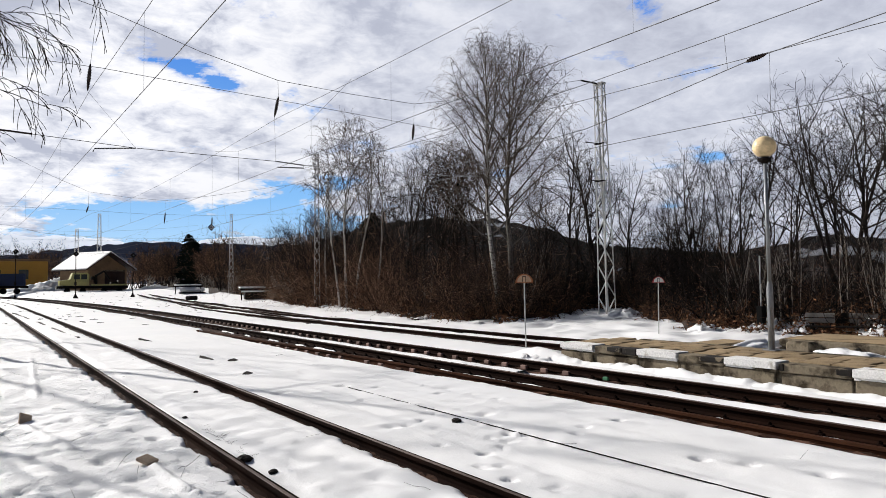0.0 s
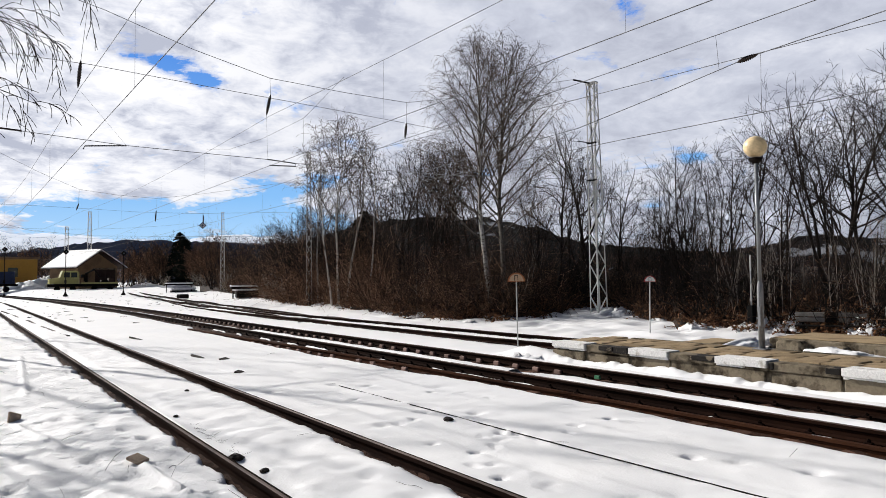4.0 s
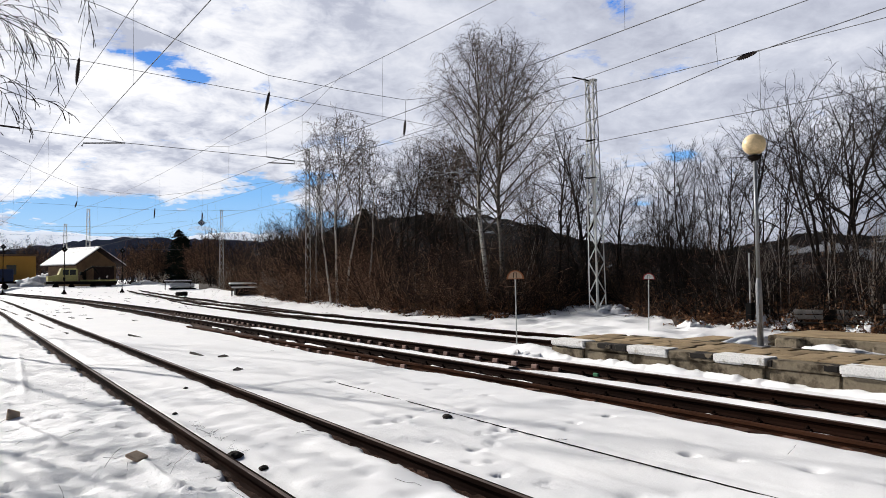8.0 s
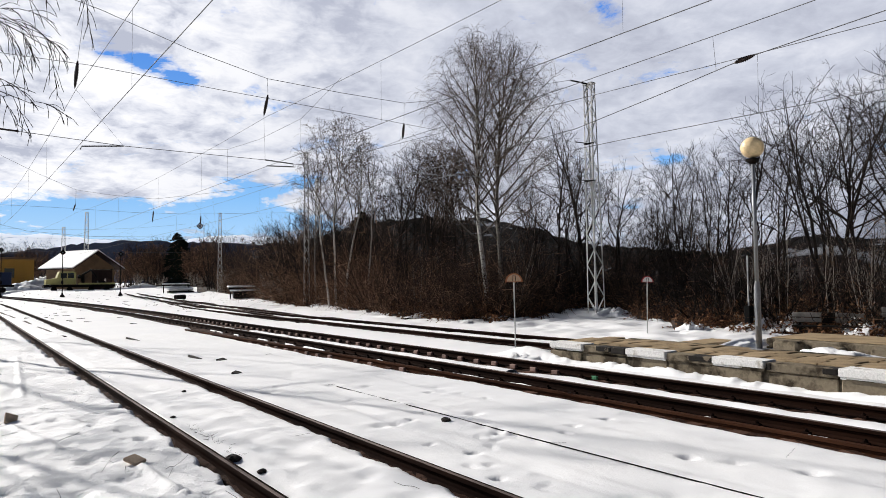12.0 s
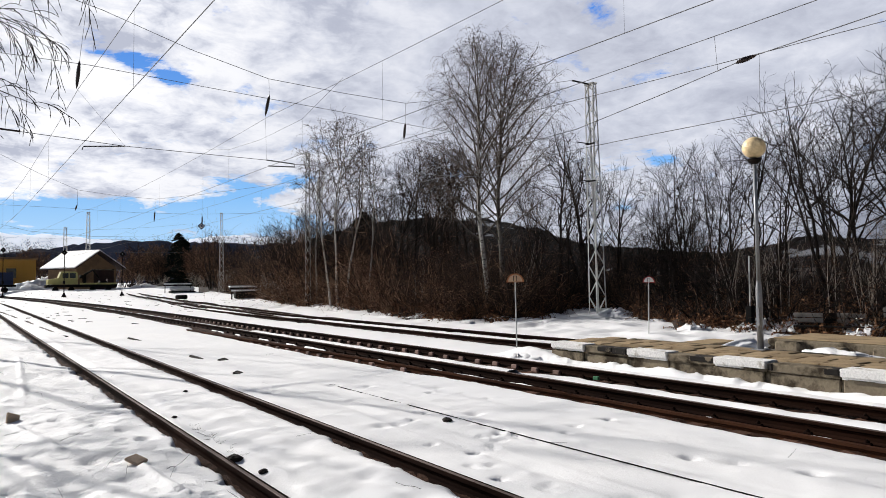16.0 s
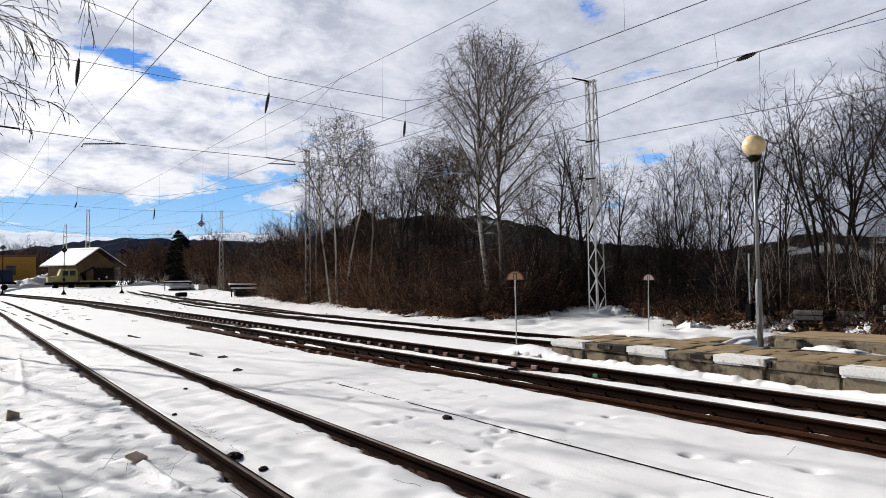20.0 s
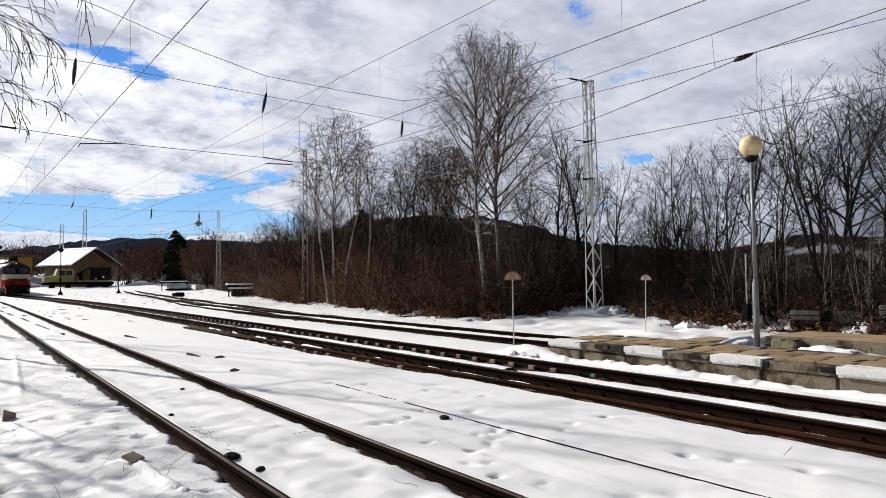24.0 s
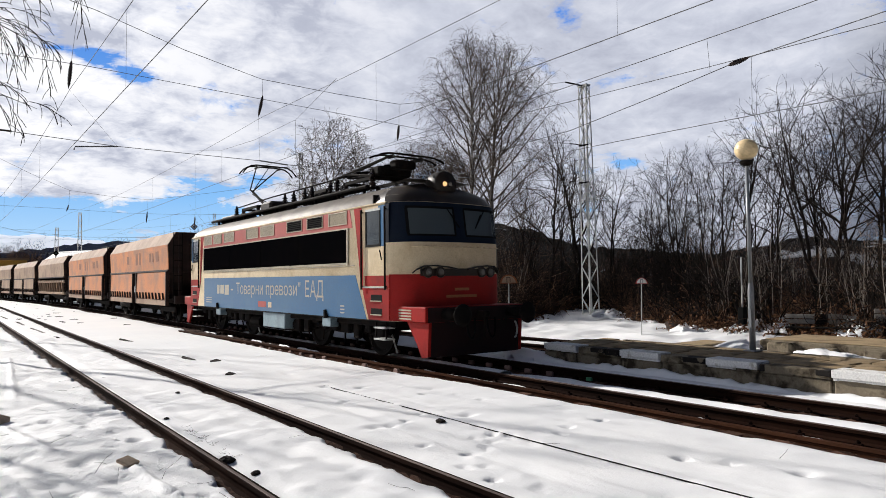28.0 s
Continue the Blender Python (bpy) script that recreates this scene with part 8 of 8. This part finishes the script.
def build_signal(x, y, h, label):
    s = thing("shunting_signal", label, "signal", pose(x, y, float(ground_height(x, y)) * 0.5, 0, 0, 0), group="shunting signals in the yard")
    part("post", Geo().tube((0, 0, -0.3), (0, 0, h - 0.2), 0.06, 0.045, 10), IRON, s, "black post")
    part("foot", Geo().lathe([(0.3, -0.1), (0.27, 0.15), (0.13, 0.35), (0.08, 0.55)], 12), IRON, s, "black flared foot")
    part("head", Geo().box(-0.25, 0.25, -0.08, 0.08, -0.25, 0.25, 0.03, pose(0, -0.05, h, 0, 45, 0)), IRON, s, "black diamond head")
    part("lens", Geo().tube((0, -0.15, h), (0, -0.12, h), 0.07, 0.07, 12), PALE_BLUE, s, "pale round lens")
    part("hood", Geo().tube((0, -0.35, h + 0.02), (0, -0.12, h + 0.02), 0.11, 0.11, 12, False), IRON, s)
    part("relay_box", Geo().box(-0.12, 0.12, 0.05, 0.25, h * 0.3, h * 0.3 + 0.4, 0.02), IRON, s)
    return s


build_signal(10.93, 94, 5.45, "black shunting signal with diamond head beside the track")
build_signal(17.42, 94, 5.35, "black shunting signal with diamond head in the snow")
build_signal(5.2, 105, 6.3, "black shunting signal with diamond head by the siding")


def build_diamond_sign():
    d = thing("catenary_sign", "blue and white diamond board hung on the overhead wires", "sign", pose(24.1, 83.0, 8.45, 0, 45, -16) @ Matrix.Scale(0.85, 4))
    part("board", Geo().box(-0.36, 0.36, -0.02, 0.02, -0.36, 0.36, 0.01), SIGN_BLUE, d, "navy diamond board")
    for a, b, c, e in ((-0.22, 0.22, 0.15, 0.22), (-0.22, 0.22, -0.22, -0.15), (-0.22, -0.15, -0.15, 0.15), (0.15, 0.22, -0.15, 0.15)):
        part("white_border", Geo().box(a, b, -0.03, -0.018, c, e), SIGN_WHITE, d)
    part("hanger", Geo().tube((-0.36, 0, 0.36), (-1.3, 0, 1.3), 0.012, 0.012, 5), WIRE, d)
    return d


build_diamond_sign()


def build_shed():
    """Goods shed, gable towards the station."""
    x0, x1, y0, y1, e, r, z0 = 16.2, 23.3, 128.0, 136.2, 4.4, 7.0, 0.5
    xm = 19.6
    s = thing("goods_shed", "old brown goods shed with a snow-covered gable roof and dark door", "shed", pose(19.6, 128, 0, 0, 0, 24) @ pose(-19.6, -128, 0))
    front = Geo().add([(x, y, z) for y in (y0, y0 + 0.3) for x, z in ((x0, z0 - 1), (x1, z0 - 1), (x1, e), (xm, r - 0.25), (x0, e))], [(0, 1, 2, 3, 4), (9, 8, 7, 6, 5)] + [(i, (i + 1) % 5, 5 + (i + 1) % 5, 5 + i) for i in range(5)])
    part("front_wall", front, PLASTER, s, "brown plastered gable wall")
    part("back_wall", Geo().box(x0 + 0.01, x1 - 0.01, y1 - 0.3, y1, z0 - 1, e), PLASTER, s)
    for x in (x0, x1 - 0.3):
        part("side_wall", Geo().box(x, x + 0.3, y0 + 0.3, y1 - 0.3, z0 - 1, e), PLASTER, s)
    for xa, ea in ((x0 - 1.0, 4.0), (x1 + 1.1, 4.0)):
        rf = Geo().add([(x, y, z + t) for t in (0, 0.16) for x, y, z in ((xa, y0 - 1.2, ea), (xm, y0 - 1.2, r), (xm, y1 + 1, r), (xa, y1 + 1, ea))],
                       [(0, 1, 2, 3), (7, 6, 5, 4), (0, 4, 5, 1), (1, 5, 6, 2), (2, 6, 7, 3), (3, 7, 4, 0)])
        rp = part("roof", rf, SHED_DOOR, s, "dark roof boards")
        sn = Geo().add([(x, y, z + t) for t in (0.165, 0.38) for x, y, z in ((xa + 0.1, y0 - 1.1, ea), (xm, y0 - 1.1, r), (xm, y1 + 0.9, r), (xa + 0.1, y1 + 0.9, ea))],
                       [(0, 1, 2, 3), (7, 6, 5, 4), (0, 4, 5, 1), (1, 5, 6, 2), (2, 6, 7, 3), (3, 7, 4, 0)])
        part("roof_snow", sn, SNOW, rp, "thick snow on the roof")
    # dark boards stand in for the shade of the open doorway
    door = part("door", Geo().box(19.1, 22.9, y0 - 0.06, y0, z0 - 0.4, 3.9, 0.02), SHED_DOOR, s, "dark boards for the shaded doorway")
    for x in (19.0, 22.9):
        part("door_post", Geo().box(x, x + 0.16, y0 - 0.1, y0, z0 - 0.4, 4.05, 0.01), PLASTER, s)
    part("lintel", Geo().box(18.9, 23.1, y0 - 0.12, y0, 3.92, 4.1, 0.01), CONCRETE, s)
    for k in range(4):
        part("door_board", Geo().box(19.2 + 0.94 * k, 20.04 + 0.94 * k, y0 - 0.09, y0 - 0.06, z0 - 0.3, 3.8, 0.01), SHED_DOOR, door)
    return s


build_shed()


def build_rail_car():
    """A small yellow maintenance vehicle with a crane bed."""
    y0 = 117.0
    c = thing("maintenance_railcar", "small yellow maintenance railcar with crane bed, parked", "railcar", pose(0, y0, 0.55))
    cab = Geo().add([(x, y, z) for y in (-1.2, 1.2) for x, z in ((12.35, 1.0), (15.3, 1.0), (15.3, 2.75), (14.9, 2.95), (13.1, 2.95), (12.75, 1.95), (11.35, 1.75), (11.35, 1.0))],
                    [tuple(range(8)), tuple(range(15, 7, -1))] + [(i, (i + 1) % 8, 8 + (i + 1) % 8, 8 + i) for i in range(8)])
    part("cab", cab, YELLOW, c, "yellow cab with bonnet")
    for a, b in ((13.25, 14.05), (14.2, 15.0)):
        part("window", Geo().box(a, b, -1.23, -1.19, 1.95, 2.7, 0.02), GLASS, c, "dark window")
    part("frame_beam", Geo().box(11.2, 20.8, -1.1, 1.1, 0.55, 0.95, 0.04), IRON, c)
    part("bed_side", Geo().box(15.6, 20.7, -1.2, -1.12, 0.95, 1.2, 0.02), YELLOW, c, "yellow drop side")
    part("bed_floor", Geo().box(15.6, 20.7, -1.12, 1.12, 0.95, 1.0), PLANK, c)
    cr = part("crane", Geo().tube((16.4, 0, 1.0), (16.4, 0, 2.6), 0.22, 0.18, 10).bar((16.4, 0, 2.5), (17.5, 0, 3.2), 0.25, 0.25).bar((17.5, 0, 3.2), (18.3, 0, 2.0), 0.2, 0.2), IRON, c, "dark folding crane")
    part("crane_seat", Geo().box(15.7, 16.2, -0.4, 0.4, 1.4, 2.4, 0.06), IRON, cr)
    for k, (x, w, h, m_) in enumerate(((18.9, 0.5, 0.5, IRON), (19.8, 0.35, 0.8, SHED_DOOR), (15.75, 0.2, 0.9, PLASTER))):
        part("load_box", Geo().box(x - w, x + w, -0.8, 0.6, 1.0, 1.0 + h, 0.04), m_, c, "dark load on the bed")
    for x in (12.4, 14.5, 17.4, 19.6):
        part("wheel", Geo().tube((x, -0.8, 0.2), (x, -0.68, 0.2), 0.42, 0.42, 16), IRON, c)
    part("buffer_beam", Geo().box(11.05, 11.2, -1.1, 1.1, 0.5, 0.95, 0.02), IRON, c)
    return c


build_rail_car()


def build_far_yard():
    b = thing("ochre_building", "long ochre building behind the yard", "building")
    part("wall", Geo().box(-14, 14.4, 170, 182, -1, 6.9, 0.1), OCHRE, b, "ochre wall")
    part("roof", Geo().box(-14.5, 14.8, 169.5, 182.5, 6.9, 7.3, 0.1), PLASTER, b, "flat brown roof")
    for k in range(5):
        part("window", Geo().box(-11 + 5 * k, -9.2 + 5 * k, 169.94, 170, 3.0, 5.0, 0.02), GLASS, b, "dark window")
    w = thing("parked_wagon", "dark blue open wagon parked in the yard", "wagon", pose(0, 125, 0.55))
    part("body", Geo().box(-4.2, 7.5, -1.4, 1.4, 1.05, 2.95, 0.05), WAGON_NAVY, w, "dark blue steel body")
    for k in range(9):
        part("stanchion", Geo().box(-4.0 + 1.4 * k, -3.88 + 1.4 * k, -1.5, -1.4, 1.05, 2.95, 0.01), WAGON_NAVY, w)
    part("frame_beam", Geo().box(-4.6, 7.9, -1.2, 1.2, 0.7, 1.05, 0.03), IRON, w)
    for x in (-3.0, -1.2, 4.6, 6.4):
        part("wheel", Geo().tube((x, -0.8, 0.25), (x, -0.68, 0.25), 0.46, 0.46, 16), IRON, w)
    return b


build_far_yard()
for k, (x, y, w, d, h) in enumerate(((7.8, 131, 2.0, 2.2, 1.0), (9.6, 133, 2.3, 2.2, 1.5), (11.4, 134, 2.4, 2.4, 2.0), (13.2, 134.5, 2.2, 2.0, 2.1), (10.4, 130, 2.0, 1.5, 0.9), (25.5, 118, 2.2, 1.6, 0.9), (28.0, 110, 2.0, 1.5, 0.7))):
    drift("snow_pile", "ploughed pile of dirty snow in the yard", x, y, 0.65, w * 1.15, d, h * 1.1, 40 + k, 0.4)


def snow_trestle(x, y, w, pale, label):
    """A low box-like trolley with snow on its top."""
    t = thing("luggage_trolley", label, "trolley", pose(x, y, float(ground_height(x, y)), 0, 0, -14), group="snow-topped trolleys")
    part("deck", Geo().box(-w, w, -0.9, 0.9, 0.88, 1.08, 0.02), IRON, t, "dark plank deck")
    part("snow_cover", Geo().box(-w - 0.04, w + 0.04, -0.94, 0.94, 1.08, 1.24, 0.07), SNOW, t, "thick snow cover")
    if pale:
        part("body", Geo().box(-w + 0.7, w + 0.5, -0.98, 0.9, 0.12, 0.80, 0.3), SNOW, t, "snow-filled rounded body")
        part("lower_rim", Geo().box(-w + 0.6, w + 0.55, -1.0, 0.92, 0.0, 0.16, 0.05), IRON, t)
    else:
        part("shelf_snow", Geo().box(-w + 0.1, w, -1.05, -0.86, 0.70, 0.86, 0.04), SNOW, t, "snow on the lower shelf")
        part("body", Geo().box(-w + 0.5, w - 0.1, -0.9, 0.9, 0.0, 0.70, 0.05), IRON, t, "dark box body")
    for sx in (-w + 0.1, w - 0.2):
        part("leg", Geo().box(sx, sx + 0.12, -0.88, -0.76, -0.1, 0.95, 0.02), IRON, t)
    return t


snow_trestle(24.95, 96.8, 1.75, True, "low pale trolley with thick snow on top")
snow_trestle(23.4, 66.0, 1.45, False, "low dark trolley with thick snow on top")


# ---- small things on the snow ----
def lump(name, label, x, y, z, s, seed, material, category="stone", flat=0.7):
    rng = random.Random(seed)
    n = 7
    pts = []
    for k, (zz, r) in enumerate(((-0.4, 0.8), (0.1, 1.0), (0.5, 0.85), (0.75, 0.4))):
        pts += [(r * s * math.cos(6.283 * i / n + k * 0.3) * rng.uniform(0.8, 1.15), r * s * math.sin(6.283 * i / n + k * 0.3) * rng.uniform(0.8, 1.15), zz * s * flat * rng.uniform(0.9, 1.1)) for i in range(n)]
    g = Geo().add(pts, [(k * n + i, k * n + (i + 1) % n, (k + 1) * n + (i + 1) % n, (k + 1) * n + i) for k in range(3) for i in range(n)] + [tuple(range(n - 1, -1, -1)), tuple(range(3 * n, 4 * n))])
    ob = new(name, g.mesh(name, material))
    ob.matrix_world = pose(x, y, z, 0, 0, seed * 37)
    return tagged(ob, label, category)


def ground_at(x, y, lift=0.0):
    return Vector((x, y, float(ground_height(x, y)) + lift))


# the largest lump stands in for a shaded hole in the snow
for k, (x, y, s) in enumerate(((5.22, 7.18, 0.085), (2.4, 9.42, 0.045), (2.36, 6.95, 0.105), (2.44, 6.35, 0.06), (3.1, 11.5, 0.05))):
    p = ground_at(x, y, 0.02)
    lump("stone", "dark stone in the snow, the largest for a shaded hole", x, y, p.z - 0.015, s * 0.85, k + 3, STONE, flat=0.75)
for x, y, turn, tilt, roll, up in ((0.67, 10.7, 25, 62, 24, 0.03), (1.50, 7.3, 42, 20, 0, 0.03)):
    p = ground_at(x, y)
    b = thing("stray_block", "grey-brown stray block lying in trodden snow", "block", pose(x, y, p.z + up, tilt, roll, turn), group="stray blocks")
    part("block", Geo().box(-0.085, 0.085, -0.075, 0.075, -0.016, 0.016, 0.006), BRICK, b)
crate = thing("green_box", "small green box between the rails", "box", pose(9.62, 8.55, -0.13, 0, 0, 5) @ Matrix.Scale(0.62, 4))
part("body", Geo().box(-0.05, 0.05, -0.09, 0.09, 0.0, 0.10, 0.01), GREEN, crate)


for x, y, turn, ln in ((4.78, 23.5, 14, 0.9), (4.85, 16.9, 10, 0.7), (5.16, 16.0, -60, 0.22), (4.6, 13.35, -40, 0.2)):
    pl = thing("plank", "weathered plank frozen into the snow", "plank", pose(x, y, float(ground_height(x, y)), 4, 14, turn), group="planks in the snow")
    part("board", Geo().box(-0.07, 0.07, -ln / 2, ln / 2, -0.03, 0.025, 0.006), STONE, pl)


def build_pull_wire():
    w = thing("signal_wire", "thin dark signal wire lying along the snow", "wire")
    pts = [Vector((5.39 + 0.012 * (10.6 - y), y, float(np.mean(ground_height(np.full(15, 5.39 + 0.012 * (10.6 - y)), y + np.linspace(-2.0, 2.0, 15)))) + 0.008)) for y in np.linspace(10.6, 1.0, 60)]
    part("strand", Geo().sweep([(-0.004, -0.01), (0, 0.004), (0.004, -0.01)], pts), IRON, w)
    return w


build_pull_wire()


def build_sticks():
    rng = random.Random(15)
    segs = []
    for k in range(70):
        x, y = rng.uniform(-0.6, 7.2) if k < 9 else rng.uniform(-0.6, 2.0), 3.6 + 15 * rng.random() ** 1.4
        if min(abs(x - SIDING - 0.753), abs(x - SIDING + 0.753)) < 0.15:
            continue
        p = ground_at(x, y, 0.005)
        d = Vector((rng.gauss(0, 1), rng.gauss(0, 1), rng.uniform(0.02, 0.7))).normalized()
        for j in range(3):
            q = p + d * rng.uniform(0.04, 0.12)
            segs.append((*p, *q, 0.0022, 0.0016))
            d = (d + Vector((rng.gauss(0, 0.3), rng.gauss(0, 0.3), rng.gauss(-0.1, 0.2)))).normalized()
            p = q
    for k in range(70):                     # grass showing between the siding's rails
        x, y = 2.46 + rng.gauss(0, 0.024), rng.choice((7.75, 8.1, 8.55, 7.2)) + rng.gauss(0, 0.12)
        p = ground_at(x, y, -0.01)
        q = p + Vector((rng.gauss(0, 0.05), rng.gauss(0, 0.05), rng.uniform(0.015, 0.04)))
        segs.append((*p, *q, 0.0022, 0.0008))
    v, f = tubes(segs, 3)
    return tagged(new("twigs_on_snow", array_mesh("twigs_on_snow", v, f, TWIG_DARK)), "fallen twigs and dry grass on the snow", "twigs", kind="stuff")


build_sticks()


def build_yard_litter():
    """Dark clods, grass tufts and thawed patches showing through the snow of the yard."""
    rng = random.Random(33)
    segs = []
    for k in range(340):
        y = 26 + 95 * rng.random() ** 1.2
        x = rng.uniform(-0.5, 26 if y > 50 else 17)
        if abs(x + float(bend_x(y)) - MAIN) < 1.8 or (y < 40 and 1.9 < x < 4.1) or (y < 36 and rng.random() < 0.6):
            continue
        p = ground_at(x, y, -0.005)
        a = rng.gauss(0.1, 0.35)
        ln = rng.uniform(0.08, 0.5)
        d = Vector((math.sin(a), math.cos(a), 0)) if rng.random() < 0.6 else Vector((math.cos(a), math.sin(a), 0))
        segs.append((*(p - d * ln / 2), *(p + d * ln / 2), rng.uniform(0.015, 0.045), rng.uniform(0.01, 0.03)))
        for _ in range(rng.choice((0, 0, 2, 4))):
            q = p + Vector((rng.gauss(0, 0.08), rng.gauss(0, 0.08), 0))
            segs.append((*q, *(q + Vector((rng.gauss(0, 0.05), rng.gauss(0, 0.05), rng.uniform(0.02, 0.07)))), 0.008, 0.004))
    v, f = tubes(segs, 4)
    return tagged(new("clods_on_snow", array_mesh("clods_on_snow", v, f, STONE)), "dark clods and grass tufts showing through the snow", "clods", kind="stuff")


build_yard_litter()


# ---- pieces of platform and track ----
def build_platform_pieces():
    rng = random.Random(3)
    kerb_y = [10.95, 9.98, 8.86, 7.92, 6.96, 6.0, 4.86, 3.75, 2.65, 1.5, 0.4, -0.7, -1.8, -2.9, -4.0, -5.2, -6.4]
    for k in range(len(kerb_y) - 1):
        y1, y0 = kerb_y[k] - 0.014, kerb_y[k + 1] + 0.014
        white = k % 2 == 0
        d = rng.uniform(-0.012, 0.012)
        if white:
            k1 = part("kerb", Geo().box(10.84 + d, 11.25, y0, y1, 0.215, 0.335 + rng.uniform(-0.008, 0.004), 0.008), KERB_WHITE, PLATFORM, "whitewashed kerb")
            yy = y0 + 0.01
            while yy < y1 - 0.05:
                w = min(rng.uniform(0.15, 0.55), y1 - 0.01 - yy)
                part("kerb_lip", Geo().box(10.872 + d + rng.uniform(0, 0.012), 11.2, yy, yy + w, 0.165 + rng.uniform(0, 0.02), 0.212, 0.006), KERB_WHITE if rng.random() < 0.75 else CONCRETE, k1)
                yy += w
        else:
            k1 = part("kerb", Geo().box(10.872 + d, 11.25, y0, y1, 0.175, 0.312, 0.015), CONCRETE, PLATFORM, "black painted chipped kerb")
            yy = y0
            while yy < y1 - 0.06:
                w = min(rng.uniform(0.2, 0.5), y1 - yy)
                if rng.random() < 0.86:
                    part("kerb_block", Geo().box(10.845 + d + rng.uniform(-0.008, 0.008), 11.14, yy, yy + w - 0.004, 0.20 + rng.uniform(0, 0.035), 0.328 + rng.uniform(-0.02, 0.006), 0.010), KERB_DARK, k1)
                yy += w
        gap = rng.uniform(0.006, 0.03)
        part("wall_panel", Geo().box(10.90 + d * 0.5, 10.97, y0 + gap, y1 - gap * 0.5, -0.25, 0.16, 0.014, pose(0, 0, 0, 0, rng.gauss(0, 0.1), rng.gauss(0, 0.12))), CONCRETE, PLATFORM, "weathered concrete facing")
    slab = [Geo().box(-0.24, 0.24, -0.24, 0.24, -0.05, 0.0, 0.012).mesh("paving_slab", PAVER) for _ in range(1)][0]
    ys = np.arange(10.6, -3.0, -0.5)
    for j, y in enumerate(ys):
        for i in range(3):
            x = 11.50 + 0.5 * i
            part("paving_slab", slab, None, PLATFORM, m=pose(x, y + (0.12 if i % 2 else 0.0), 0.332 + rng.uniform(-0.02, 0.006), rng.gauss(0, 1.1), rng.gauss(0, 1.1), rng.gauss(0, 1.0)))


def build_sleepers():
    """Sleepers of the main line, with their fastenings."""
    rng = random.Random(8)
    beam = Geo().box(-1.42, 1.3, -0.125, 0.125, -0.14, 0.0, 0.012).mesh("sleeper", SLEEPER)
    base = Geo().box(-0.19, 0.19, -0.085, 0.085, 0.0, 0.018, 0.005).mesh("base_plate", RAIL_SIDE)
    g = Geo()
    for sx in (-0.115, 0.115):
        g.box(sx - 0.032, sx + 0.032, -0.05, 0.05, 0.012, 0.05, 0.008).tube((sx, 0, 0.04), (sx, 0, 0.088), 0.014, 0.014, 6)
        g.tube((sx, 0, 0.052), (sx, 0, 0.072), 0.026, 0.026, 6)
    clip = g.mesh("rail_clip", RAIL_SIDE)
    pad = Geo().box(-0.035, 0.035, -0.09, 0.09, 0.0, 0.085, 0.012).mesh("tie_block", SLEEPER_PALE)
    for k in range(110):
        s = 1.6 + 0.62 * k
        p, a = along(MAIN, s)
        m = Matrix.Translation(p + Vector((0, 0, -0.165 + rng.uniform(-0.012, 0.004)))) @ Matrix.Rotation(a + rng.gauss(0, 0.006), 4, "Z")
        sl = part("sleeper", beam, None, TRACK_MAIN, m=m)
        if k < 60:
            for sx in (-0.753, 0.753):
                part("rail_clip", clip, None, sl, m=pose(sx, 0, 0.0))
            if k > 12:
                part("tie_block", pad, None, sl, m=pose(0.57, 0, 0.0))
            if 14 < k < 41 and rng.random() < 0.7:
                part("tie_block", pad, None, sl, m=pose(-1.29 - 0.042 * max(0.0, s - 8.5), 0, -0.02))


build_platform_pieces()
build_sleepers()
pm = thing("point_machine", "small dark point machine beside the yard track", "point machine", pose(19.6, 74.5, float(ground_height(19.6, 74.5)), 0, 0, 20))
part("casing", Geo().box(-0.55, 0.55, -0.35, 0.35, 0.0, 0.42, 0.08), IRON, pm, "dark metal casing")
part("casing_lid", Geo().box(-0.5, 0.5, -0.3, 0.3, 0.42, 0.47, 0.02), PALE_GREY, pm, "snow-pale lid")


# ---- what moves ----
# (thing, metres from the locomotive's nose back to its middle)
TRAIN = [(LOCO, 7.9)] + [(w, 24.6 + 14.4 * k) for k, w in enumerate(WAGONS)]


def motions():
    speed = 21.8
    for ob, back in TRAIN:
        rows = []
        for k in range(0, 57):
            t = 0.5 * k
            left = 28.0 - t
            s = 11.7 + left * speed - 0.55 * max(0.0, min(left, 5.0) - 2.0) ** 2 - 3.3 * max(0.0, left - 5.0) + back
            p, a = along(MAIN, s)
            rows.append((t, Matrix.Translation(p) @ Matrix.Rotation(a, 4, "Z")))
        walk(ob, rows)
        # the wheels roll while the train is in sight
        for w in ob.children_recursive:
            if w.name.split(".")[0] == "wheel":
                at = w.matrix_local.translation.copy()
                rate = speed / at.z
                n = int(5.6 * rate / radians(80)) + 1
                spin = [(0.0, pose(*at))] + [(22.4 + 5.6 * k / n, pose(*at, math.degrees(5.6 * k / n * rate))) for k in range(n + 1)]
                walk(w, spin)
    turn = [(t, Matrix.Rotation(radians(5.2 * (t - 20.0) / 28.0), 4, "Z")) for t in (0.0, 14.0, 28.0)]
    walk(CLOUDS, turn)


motions()
